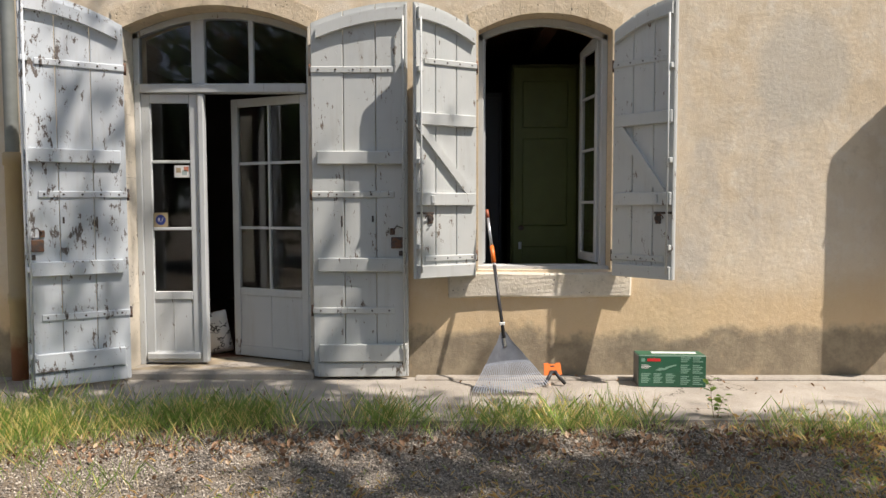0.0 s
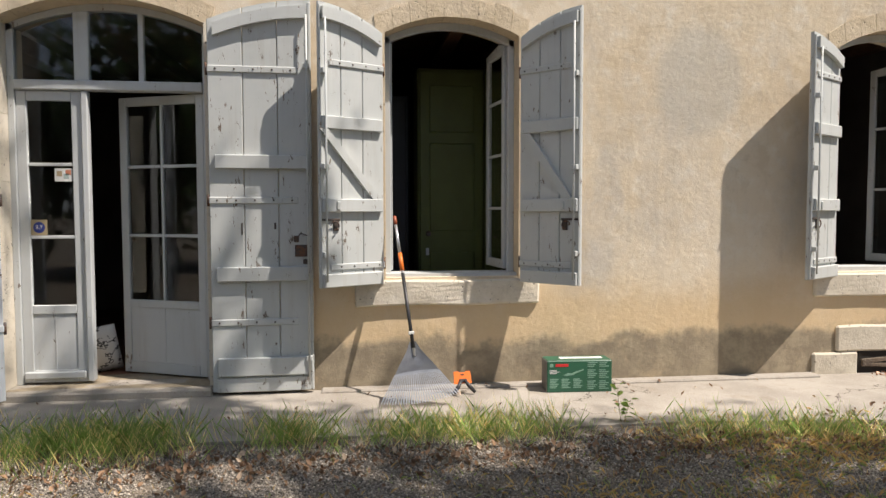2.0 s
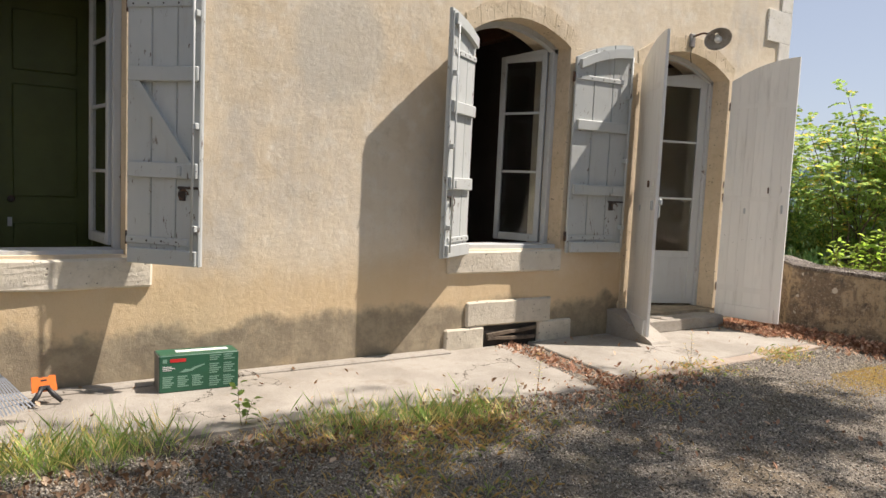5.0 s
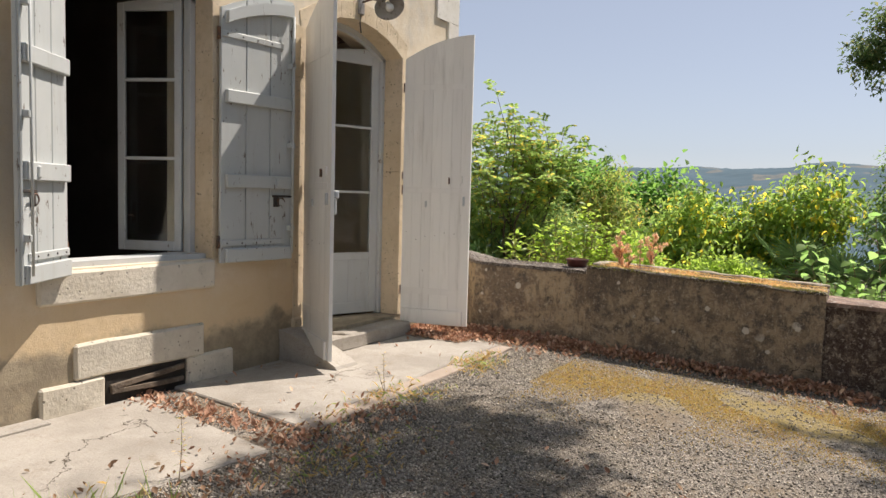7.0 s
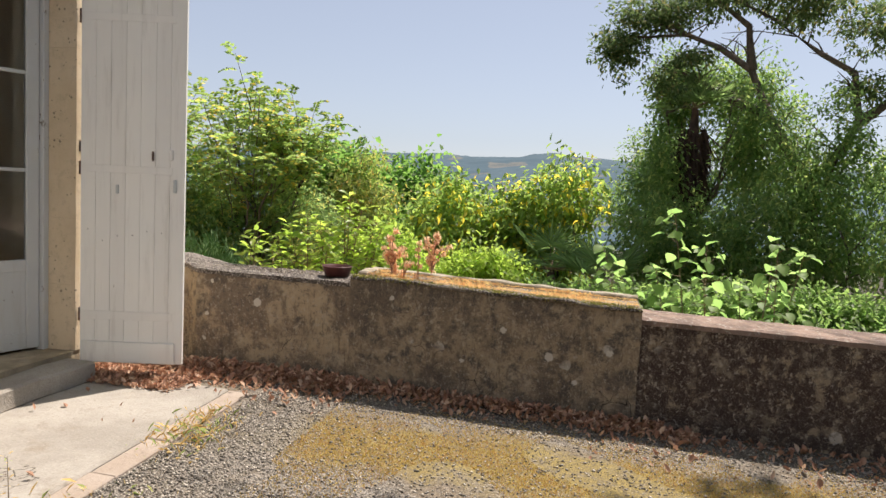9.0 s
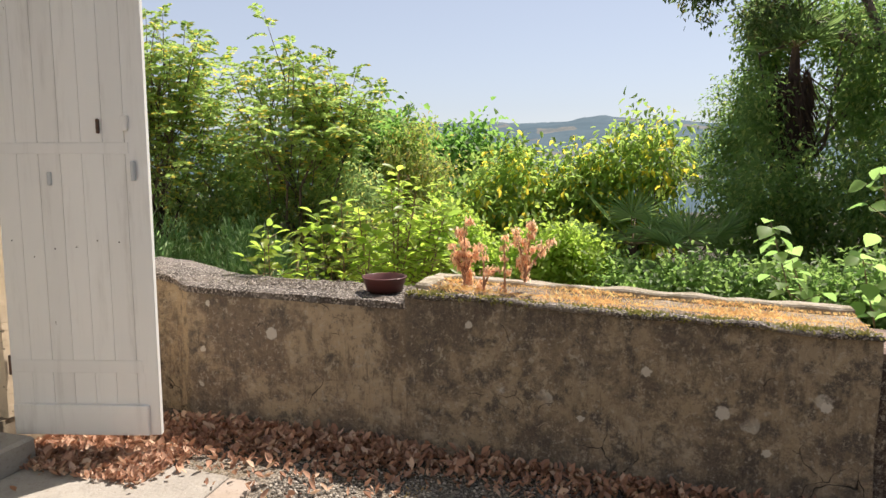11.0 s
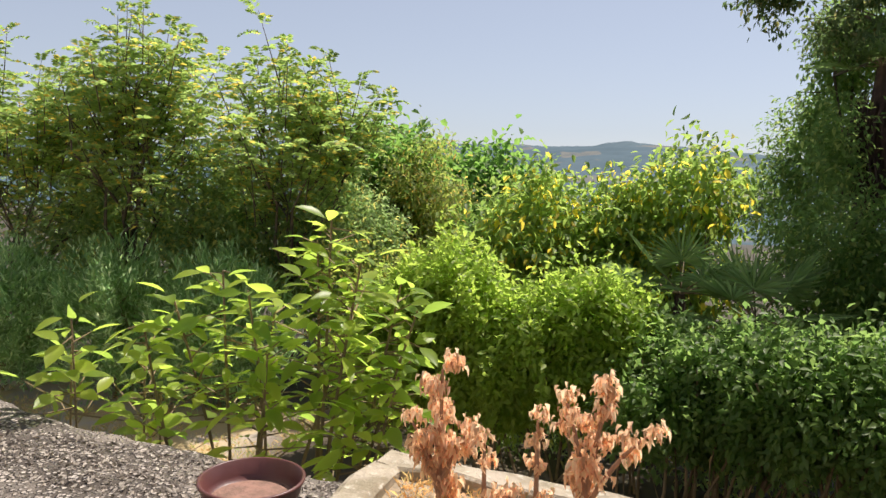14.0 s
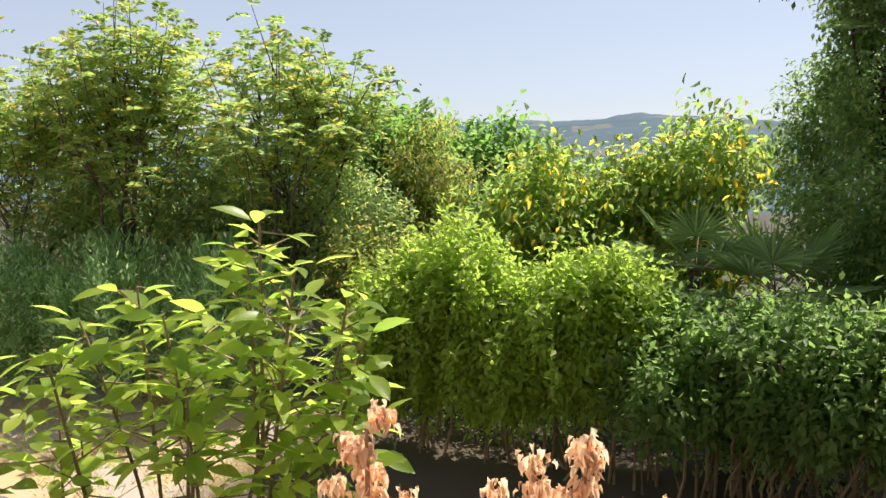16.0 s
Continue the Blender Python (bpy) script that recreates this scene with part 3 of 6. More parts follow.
for _z, _t in ((0.05, 3), (0.11, -4)):
    bm = boxed(4.50, 5.06, -0.04, -0.014, _z, _z + 0.035, 0.004, Matrix.Translation((4.78, 0, _z)) @ pose(0, 0, 0, 0, _t, 0) @ Matrix.Translation((-4.78, 0, -_z)))
    roughen(bm, 0.012, 9, 3)
    part("plank", bm, BARK, _b)
stone_block("jamb_foot", (6.17, 6.28, -0.03, 0.05, -0.02, 0.34), STONE, "worn stone foot of the door jamb", "stone", 0.008)


def quoins():
    st = thing("quoin", "alternating pale limestone corner blocks", "quoin", kind="structure")
    z, k = 0.023, 0
    while z < TOP - 0.3:
        h = 0.36
        w = 0.44 if k % 2 else 0.20
        bm = boxed(CORNER - w, CORNER + 0.010, -0.022, 0.3, z + 0.0006, z + h - 0.0006, 0.004)
        roughen(bm, 0.005, 7, 2)
        part("quoin_stone", bm, STONE_WHITE, st)
        z += h
        k += 1
    return st


quoins()

# wedge stone at the door foot, doorstep of the end door, threshold of the first door
bm = bmesh.new()
prism(bm, [(-0.62, 0.0), (0.0, 0.0), (0.0, 0.26), (-0.12, 0.24), (-0.60, 0.03)], 6.03, 6.29)
bmesh.ops.transform(bm, matrix=Matrix(((0, 1, 0, 0), (1, 0, 0, 0), (0, 0, 1, 0), (0, 0, 0, 1))), verts=bm.verts)
roughen(bm, 0.008, 5, 2)
tagged(part("wedge_stone", bm, CONCRETE), "sloping worn stone at the foot of the door jamb", "stone", kind="structure")
stone_block("doorstep_1", (6.32, 7.66, -0.21, 0.24, 0.0, 0.135), CONCRETE, "worn cement doorstep with a chipped edge", "doorstep", 0.012)
stone_block("step_lump", (6.62, 6.86, -0.19, -0.02, 0.12, 0.155), CONCRETE, "loose broken lump of cement on the doorstep", "stone", 0.02)
plain_wall("strike_plate", (7.74, 7.77, -0.012, 0.0, 1.545, 1.615), IRON_DARK, "small iron strike plate let into the jamb", "plate")
stone_block("doorstep_2", (-2.47, -0.92, -0.10, 0.30, -0.02, 0.06), CONCRETE, "low worn stone threshold of the glazed door", "doorstep", 0.006)

# ---- shutters ----


def shutter(label, hinge, angle, width, z0, z_hinge, z_tip, side, style, paint):
    """A board shutter hung at hinge, its inner face with battens on the given side."""
    leaf = thing("shutter", label, "shutter", "house shutters", at=pose(hinge[0], hinge[1], 0, 0, 0, angle))
    rnd = random.Random(label + str(hinge))

    def crown(x):
        return z_hinge + (z_tip - z_hinge) * (1 - (1 - x / width) ** 2)
    n = {"door": 3, "window": 3, "plain": 7}[style]
    t = 0.028
    for k in range(n):
        gap = 0.0006 if style == "plain" else 0.0024
        xa, xb = width * k / n + gap, width * (k + 1) / n - gap
        bm = bmesh.new()
        prism(bm, [(xa, z0 + rnd.uniform(0, 0.006)), (xb, z0 + rnd.uniform(0, 0.006)), (xb, crown(xb)), ((xa + xb) / 2, crown((xa + xb) / 2)), (xa, crown(xa))], -t / 2 + rnd.uniform(-1, 1) * gap, t / 2)
        bmesh.ops.bevel(bm, geom=[e for e in bm.edges if abs(e.verts[0].co.z - e.verts[1].co.z) > 0.5], offset=gap * 2, segments=1, affect="EDGES")
        part("plank", bm, paint, leaf)
    f = t / 2 * side

    def batten(x0, x1, za, zb, d, name="batten", mat=None, bev=0.006):
        y0, y1 = sorted((f, f + d * side))
        return part(name, boxed(x0, x1, y0, y1, za, zb, bev), mat or paint, leaf)

    def top_batten(d, h, drop):
        bm = bmesh.new()
        xs = [width * 0.06 + width * 0.9 * k / 6 for k in range(7)]
        y0, y1 = sorted((f, f + d * side))
        prism(bm, [(x, crown(x) - drop) for x in xs] + [(x, crown(x) - drop - h) for x in xs[::-1]], y0, y1)
        part("batten", bm, paint, leaf)
    for z in ((0.56, 1.49, 2.47) if style == "door" else (1.0, 2.5) if style == "window" else (0.43, 1.435, 2.445)):
        bm = bmesh.new()
        tube(bm, [(-0.006, 0, z - 0.045), (-0.006, 0, z), (-0.006, 0, z + 0.045)], [0.013] * 3, 8)
        part("hinge_knuckle", bm, IRON, leaf, "rusty iron hinge knuckle", smooth=True)
    if style != "plain":
        bm = bmesh.new()
        tube(bm, [(width - 0.035, f + 0.05 * side, z0 + 0.05), (width - 0.035, f + 0.05 * side, (z0 + z_tip) / 2), (width - 0.035, f + 0.05 * side, z_tip - 0.12)], [0.008] * 3, 8)
        part("bolt_rod", bm, paint, leaf, smooth=True)
        for z in (z0 + 0.25, z0 + 0.9, z_tip - 0.5):
            batten(width - 0.06, width - 0.012, z - 0.02, z + 0.02, 0.052, "rod_guide", None, 0.004)
    if style == "door":
        top_batten(0.04, 0.09, 0.05)
        for z, h in ((1.78, 0.105), (0.93, 0.11), (0.22, 0.14)):
            batten(width * 0.06, width * 0.96, z - h / 2, z + h / 2, 0.038)
        batten(width * 0.04, width * 0.97, z0 + 0.0, z0 + 0.11, 0.02)
        for z in (2.47, 1.49, 0.56):
            batten(0.0, width * 0.86, z - 0.026, z + 0.026, 0.012, "hinge_strap")
            for k in range(5):
                x = 0.06 + width * 0.18 * k
                batten(x - 0.007, x + 0.007, z - 0.007, z + 0.007, 0.018, "nail", IRON_DARK, 0.003)
        batten(width * 0.965, width - 0.002, z0, z_tip - 0.02, 0.02, "stile")
        batten(width * 0.30, width * 0.316, 1.23, 1.32, 0.006, "keyhole_plate", IRON_DARK, 0.002)
        batten(width * 0.62, width * 0.64, 1.27, 1.32, 0.005, "latch_plate", IRON_DARK, 0.002)
        batten(width * 0.90, width * 0.965, 1.0, 1.04, 0.01, "latch", IRON_DARK, 0.003)
        batten(width * 0.82, width * 0.955, 1.06, 1.15, 0.016, "lock_plate", IRON, 0.004)
        bm = bmesh.new()
        tube(bm, [(width * 0.84, f + 0.02 * side, 1.20), (width * 0.88, f + 0.045 * side, 1.24), (width * 0.95, f + 0.03 * side, 1.22)], [0.006, 0.006, 0.004], 6)
        part("hook", bm, IRON_DARK, leaf, "bent iron hook", smooth=True)
        part("hook_plate", boxed(width * 0.81, width * 0.86, *sorted((f, f + 0.012 * side)), 1.17, 1.22, 0.003), IRON, leaf)
    elif style == "window":
        top_batten(0.04, 0.085, 0.04)
        for z, h in ((2.06, 0.095), (1.45, 0.10), (z0 + 0.055, 0.10)):
            batten(width * 0.05, width * 0.97, z - h / 2, z + h / 2, 0.036)
        for z in (2.50, 0.99):
            batten(0.0, width * 0.85, z - 0.024, z + 0.024, 0.012, "hinge_strap")
            for k in range(4):
                x = 0.05 + width * 0.2 * k
                batten(x - 0.006, x + 0.006, z - 0.006, z + 0.006, 0.017, "nail", IRON_DARK, 0.003)
        if "brace" in label:
            bm = bmesh.new()
            y0, y1 = sorted((f, f + 0.032 * side))
            xa, xb = (width * 0.86, width * 0.22) if side > 0 else (width * 0.14, width * 0.80)
            if side > 0:
                xa, xb = width * 0.95, width * 0.12
            prism(bm, [(xa - 0.035, 2.012), (xa + 0.035, 2.012), (xb + 0.05, 1.50), (xb - 0.03, 1.50)], y0, y1)
            part("brace", bm, paint, leaf)
        batten(width * 0.972, width - 0.002, z0, z_tip - 0.02, 0.016, "stile")
        batten(width * 0.70, width * 0.985, 1.335, 1.352, 0.014, "latch", IRON_DARK, 0.003)
        batten(width * 0.72, width * 0.80, 1.26, 1.335, 0.012, "latch_hook", IRON_DARK, 0.003)
        batten(width * 0.72, width * 0.78, 1.415, 1.48, 0.048, "latch_block")
        bm = bmesh.new()
        q = [(width * 0.80 + 0.035 * math.cos(a), f + 0.03 * side, 1.30 + 0.03 * math.sin(a)) for a in [k * 0.45 for k in range(11)]]
        tube(bm, q, [0.005] * len(q), 6)
        part("latch_ring", bm, IRON, leaf, "bent iron latch ring", smooth=True)
    else:
        # plain outer face: thin flush ledges on the side that shows
        s2 = -side
        g = t / 2 * s2

        def ledge(x0, x1, za, zb, d, name="ledge", mat=None):
            y0, y1 = sorted((g, g + d * s2))
            part(name, boxed(x0, x1, y0, y1, za, zb, min(0.004, d * 0.4)), mat or paint, leaf)
        ledge(0.004, width * 0.90, 2.42, 2.47, 0.004, "hinge_strap")
        ledge(0.004, width * 0.88, 1.41, 1.46, 0.004, "hinge_strap")
        ledge(0.004, width * 0.90, 0.40, 0.46, 0.004, "hinge_strap")
        ledge(0.01, width * 0.93, z0 + 0.005, z0 + 0.15, 0.022, "bottom_rail")
        ledge(width * 0.688, width * 0.704, 1.50, 1.565, 0.022, "handle", IRON)
        ledge(width * 0.85, width * 0.89, 1.51, 1.58, 0.02, "keyhole_plate")
        ledge(width * 0.90, width * 0.925, 1.29, 1.38, 0.025, "hook", FRAME_PAINT)
        ledge(width * 0.34, width * 0.37, 1.27, 1.33, 0.012, "ring_plate", FRAME_PAINT)
        if "weathered" in label:
            batten(width - 0.03, width + 0.01, 1.34, 1.40, 0.035, "shutter_catch", FRAME_PAINT, 0.008)
            batten(width - 0.02, width + 0.002, 1.22, 1.34, 0.02, "catch_tail", FRAME_PAINT, 0.006)
        for zz in (0.98,):
            for k in range(6):
                x = width * (k + 0.5) / 7
                zk = zz + rnd.uniform(-0.04, 0.04)
                ledge(x - 0.003, x + 0.003, zk - 0.003, zk + 0.003, 0.002, "nail", IRON_DARK)
    return leaf


def angle_to(a, b):
    return math.degrees(math.atan2(b[1] - a[1], b[0] - a[0]))


shutter("tall flaking blue-white board shutter standing half open at the glazed door", (-2.37, -0.14), angle_to((-2.37, -0.14), (-2.96, -0.51)), 0.715, 0.03, 2.80, 2.98, 1, "door", PAINT_WORN)
shutter("tall blue-white board shutter folded back against the house front", (-0.915, -0.075), 1.5, 0.765, 0.025, 2.83, 3.0, -1, "door", PAINT)
shutter("blue-white board window shutter with diagonal brace, swung open", (0.39, -0.03), angle_to((0.39, -0.03), (-0.095, -0.31)), 0.56, 0.835, 2.77, 2.93, 1, "window", PAINT)
shutter("blue-white board window shutter with diagonal brace, opened wide", (1.49, -0.03), angle_to((1.49, -0.03), (1.865, -0.43)), 0.548, 0.835, 2.77, 2.93, -1, "window", PAINT)
shutter("white board window shutter standing out from the wall", (4.22, -0.02), angle_to((4.22, -0.02), (3.78, -0.31)), 0.527, 0.845, 2.70, 2.82, 1, "window", PAINT)
shutter("white board window shutter folded back against the wall", (5.365, -0.04), -5, 0.68, 0.845, 2.68, 2.86, -1, "window", PAINT)
shutter("tall cream-white plank door shutter standing open, weathered edge", (6.29, -0.035), angle_to((6.29, -0.035), (5.91, -0.645)), 0.715, 0.10, 2.72, 2.93, 1, "plain", PAINT_SOUND)
shutter("tall cream-white plank door shutter, opened square to the front", (7.73, -0.035), angle_to((7.73, -0.035), (7.885, -0.705)), 0.70, 0.10, 2.72, 2.93, 1, "plain", PAINT_SOUND)

# ---- glazed doors and windows ----


def glazed_leaf(parent, name, m, w, z0, z1, cols, bars, panel, st=0.075, crown=0.0, handle=0):
    """A glazed casement or door leaf: stiles, rails, glazing bars, panes and a bottom panel."""
    leaf = thing(name, "", "")
    leaf.parent = parent
    leaf.matrix_local = m
    d = 0.02
    for xa in (0, w - st):
        part("stile", boxed(xa, xa + st, -d, d, z0, z1 - (0 if not crown else 0.0), 0.005), FRAME_PAINT, leaf)
    part("top_rail", boxed(st, w - st, -d + 0.001, d - 0.001, z1 - st, z1, 0.004), FRAME_PAINT, leaf)
    if crown:
        bm = bmesh.new()
        xs = [w * k / 6 for k in range(7)]
        prism(bm, [(x, z1 + crown * (x / w if handle >= 0 else 1 - x / w)) for x in xs][::-1] + [(0, z1 - 0.002), (w, z1 - 0.002)], -d, d)
        part("arched_rail", bm, FRAME_PAINT, leaf)
    part("bottom_rail", boxed(st, w - st, -d + 0.001, d - 0.001, z0, z0 + st * 1.3, 0.004), FRAME_PAINT, leaf)
    g0 = z0 + st * 1.3
    if panel:
        part("panel", boxed(st, w - st, -0.009, 0.009, g0, panel - st * 0.9, 0.002), FRAME_PAINT, leaf)
        part("panel_groove", boxed(w / 2 - 0.004, w / 2 + 0.004, -0.012, 0.012, g0, panel - st * 0.9), FRAME_PAINT, leaf)
        part("lock_rail", boxed(st, w - st, -d + 0.001, d - 0.001, panel - st * 0.9, panel, 0.004), FRAME_PAINT, leaf)
        part("drip_board", boxed(0.01, w - 0.01, -d - 0.03, -d, z0 + 0.03, z0 + 0.09, 0.01), FRAME_PAINT, leaf)
        g0 = panel
    xs = [st + (w - 2 * st) * k / cols for k in range(cols + 1)]
    zs = [g0] + list(bars) + [z1 - st]
    for x in xs[1:-1]:
        part("glazing_bar", boxed(x - 0.011, x + 0.011, -0.014, 0.014, g0, z1 - st, 0.003), FRAME_PAINT, leaf)
    for z in zs[1:-1]:
        for a, b in zip(xs, xs[1:]):
            part("glazing_bar", boxed(a + (0.011 if a > st else 0), b - (0.011 if b < w - st - 0.01 else 0), -0.0135, 0.0135, z - 0.012, z + 0.012, 0.003), FRAME_PAINT, leaf)
    for a, b in zip(xs, xs[1:]):
        for c, e in zip(zs, zs[1:]):
            p = part("pane", boxed(a + 0.002, b - 0.002, -0.002, 0.002, c + 0.002, e - 0.002), GLASS, leaf)
            p.visible_shadow = False
    if handle:
        x = w - st / 2
        part("handle", boxed(x - 0.05, x + 0.02, -d - 0.045, -d - 0.03, 1.16, 1.18, 0.004), IRON, leaf, "dark iron handle")
        part("handle_plate", boxed(x - 0.014, x + 0.014, -d - 0.008, -d, 1.1, 1.26, 0.002), IRON, leaf)
    return leaf


def arched_frame(parent, o, y, depth, st=0.06):
    x0, x1, s, sp, cr = o
    for a, b in ((x0 + 0.012, x0 + 0.012 + st), (x1 - 0.012 - st, x1 - 0.012)):
        part("jamb", boxed(a, b, y, y + depth, s, sp, 0.005), FRAME_PAINT, parent)
    xs = [x0 + 0.012 + (x1 - x0 - 0.024) * k / 12 for k in range(13)]
    bm = bmesh.new()
    prism(bm, [(x, arch(x, x0, x1, sp, cr) - 0.016) for x in xs] + [(x, arch(x, x0, x1, sp, cr) - 0.016 - st) for x in xs[::-1]], y, y + depth)
    part("arched_head", bm, FRAME_PAINT, parent)


def first_door():
    d = thing("door_1", "white glazed double door, one leaf ajar into a dark room", "door", kind="structure")
    x0, x1, s, sp, cr = D1
    arched_frame(d, D1, 0.19, 0.07, 0.05)
    part("transom", boxed(x0 + 0.062, x1 - 0.062, 0.17, 0.27, 2.335, 2.41, 0.008), FRAME_PAINT, d)
    for x, hw in ((-1.90, 0.055), (-1.46, 0.02)):
        part("mullion", boxed(x - hw, x + hw, 0.195, 0.255, 2.41, arch(x, x0, x1, sp, cr) - 0.06, 0.005), FRAME_PAINT, d)
    for a, b in ((x0 + 0.062, -1.955), (-1.845, -1.48), (-1.44, x1 - 0.062)):
        bm = bmesh.new()
        xs = [a + (b - a) * k / 5 for k in range(6)]
        prism(bm, [(a, 2.41), (b, 2.41)] + [(x, arch(x, x0, x1, sp, cr) - 0.065) for x in xs[::-1]], 0.222, 0.226)
        part("pane", bm, GLASS, d).visible_shadow = False
    glazed_leaf(d, "door_leaf", pose(x0 + 0.062, 0.225, 0), 0.475, 0.075, 2.33, 1, (1.21, 1.77), 0.68, 0.075)
    part("meeting_stile", boxed(-1.91, -1.86, 0.18, 0.25, 0.08, 2.33, 0.008), FRAME_PAINT, d)
    glazed_leaf(d, "door_leaf", pose(x1 - 0.062, 0.235, 0, 0, 0, 180 - 24), 0.80, 0.075, 2.33, 2, (1.21, 1.77), 0.68, 0.07, handle=-1)
    return d


first_door()


def window_frame(name, o, label, leaves):
    w = thing(name, label, "window", kind="structure")
    arched_frame(w, o, 0.17, 0.07, 0.05)
    for m, width, zt, cr in leaves:
        glazed_leaf(w, "casement", m, width, o[2] + 0.04, zt, 1, [o[2] + 0.04 + (zt - o[2]) * f for f in (0.27, 0.51, 0.75)] if name == "window_1" else [o[2] + 0.04 + (zt - o[2]) * f for f in (0.37, 0.68)], 0, 0.055, cr, -1)
    return w


window_frame("window_1", W1, "white window frame, casements folded inward", [(pose(1.425, 0.25, 0, 0, 0, 97), 0.48, 2.76, 0.06), (pose(0.46, 0.25, 0, 0, 0, 88), 0.48, 2.76, 0.06)])
window_frame("window_2", W2, "white window frame, one casement ajar inward", [(pose(5.275, 0.25, 0, 0, 0, 113), 0.50, 2.72, 0.06), (pose(4.265, 0.25, 0, 0, 0, 85), 0.50, 2.72, 0.06)])


def end_door():
    d = thing("door_2", "white arched glazed door standing ajar inward", "door", kind="structure")
    arched_frame(d, D3, 0.20, 0.06, 0.05)
    glazed_leaf(d, "door_leaf", pose(D3[1] - 0.065, 0.245, 0, 0, 0, 180 - 20), 0.64, 0.19, 2.74, 1, (1.40, 2.04), 0.80, 0.085, 0.09, -1)
    part("glazing_bar", boxed(0.208, 0.226, -0.016, 0.016, 0.802, 2.654, 0.003), FRAME_PAINT, d.children[-1])
    glazed_leaf(d, "door_leaf", pose(D3[0] + 0.065, 0.245, 0, 0, 0, 84), 0.64, 0.19, 2.74, 1, (1.33, 1.96), 0.72, 0.085, 0.09, 0)
    return d


end_door()


def cabinet():
    c = thing("cabinet", "tall olive-green panelled double door in the dark room", "cupboard", at=pose(0.78, 1.25, 0.055))
    part("body", boxed(0, 1.3, 0.04, 0.5, 0, 2.72, 0.01), GREEN, c)
    for k in range(2):
        x = 0.02 + k * 0.64
        dr = part("cabinet_door", boxed(x, x + 0.62, 0, 0.038, 0.03, 2.68, 0.006), GREEN, c)
        for za, zb in ((0.15, 0.95), (1.15, 2.0), (2.1, 2.55)):
            part("panel", boxed(x + 0.09, x + 0.53, -0.012, 0, za, zb, 0.01), GREEN, dr)
    bm = bmesh.new()
    lathe(bm, [(0.001, 0.03), (0.02, 0.028), (0.026, 0.015), (0.012, 0.0)], 12, pose(0.1, 0, 1.13, 90))
    part("knob", bm, IRON, c)
    part("keyhole_plate", boxed(0.075, 0.105, -0.012, 0, 0.92, 0.99, 0.002), FRAME_PAINT, c)
    # near-black box added for the dark bluish strip left of the green door
    b = thing("wardrobe", "tall near-black blue-grey box added for a dark strip in the room", "cupboard", at=pose(0.1, 1.6, 0.055))
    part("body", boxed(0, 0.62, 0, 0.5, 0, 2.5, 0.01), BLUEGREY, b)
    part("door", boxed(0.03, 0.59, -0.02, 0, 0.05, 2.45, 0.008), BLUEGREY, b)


cabinet()

# ---- the ground ----
WALL_X, WALL_B = 8.30, 8.74


def ground_height(x, y):
    """Terrace sloping gently from the house, a garden below the parapet, then the valley and far hills."""
    terrace = -0.014 - 0.04 * min(max(-y - 1.25, 0.0), 6.0)
    if x < WALL_X + 0.2:
        return terrace
    if x < 24:
        return -2.55 + 0.06 * noise.noise((x * 0.4, y * 0.4, 0))
    d = x - 24
    if d < 500:
        u = d / 500
        z = -2.55 - 48 * (u * u * (3 - 2 * u))
    elif d < 1500:
        u = (d - 500) / 1000
        z = -50.5 + (70 + 34 * noise.noise((y * 0.0016 + 3.1, 0.3, 2)) + 12 * noise.noise((y * 0.006, 1.3, 0))) * (u * u * (3 - 2 * u)) + 46 * u
    else:
        z = -50.5 + 116 + 34 * noise.noise((y * 0.0016 + 3.1, 0.3, 2)) + 12 * noise.noise((y * 0.006, 1.3, 0)) - (d - 1500) * 0.02
    return z + min(d / 300, 1) * 7 * noise.noise((x * 0.011, y * 0.011, 5)) + min(d / 300, 1) * 3.4 * noise.noise((x * 0.045, y * 0.045, 9))


def ground():
    xs = [-300, -120, -50, -25, -14] + [-10 + 0.5 * k for k in range(37)] + [8.49, 8.51, 9, 10, 12, 14, 17, 20, 24, 30, 40, 60, 90, 130, 180] + [240 + 50 * k for k in range(4)] + [425 + 14 * k for k in range(84)] + [1620, 1700, 2000, 2600, 3600]
    ys = [-3000, -1800, -1200] + [-900 + 60 * k for k in range(9)] + [-390 + 14 * k for k in range(24)] + [-50, -25, -14, -10] + [-8 + 0.5 * k for k in range(17)] + [1, 3, 6, 10, 15, 25, 45] + [60 + 14 * k for k in range(75)] + [1200, 1600, 2200, 3000]
    bm = bmesh.new()
    rows = [[bm.verts.new((x, y, ground_height(x, y))) for x in xs] for y in ys]
    for r, q in zip(rows, rows[1:]):
        for k in range(len(xs) - 1):
            bm.faces.new((r[k], r[k + 1], q[k + 1], q[k]))
    return tagged(part("ground", bm, GROUND, smooth=True), "gravel terrace, dry garden below and the far wooded valley with haze in its colour", "ground", kind="structure")


ground()


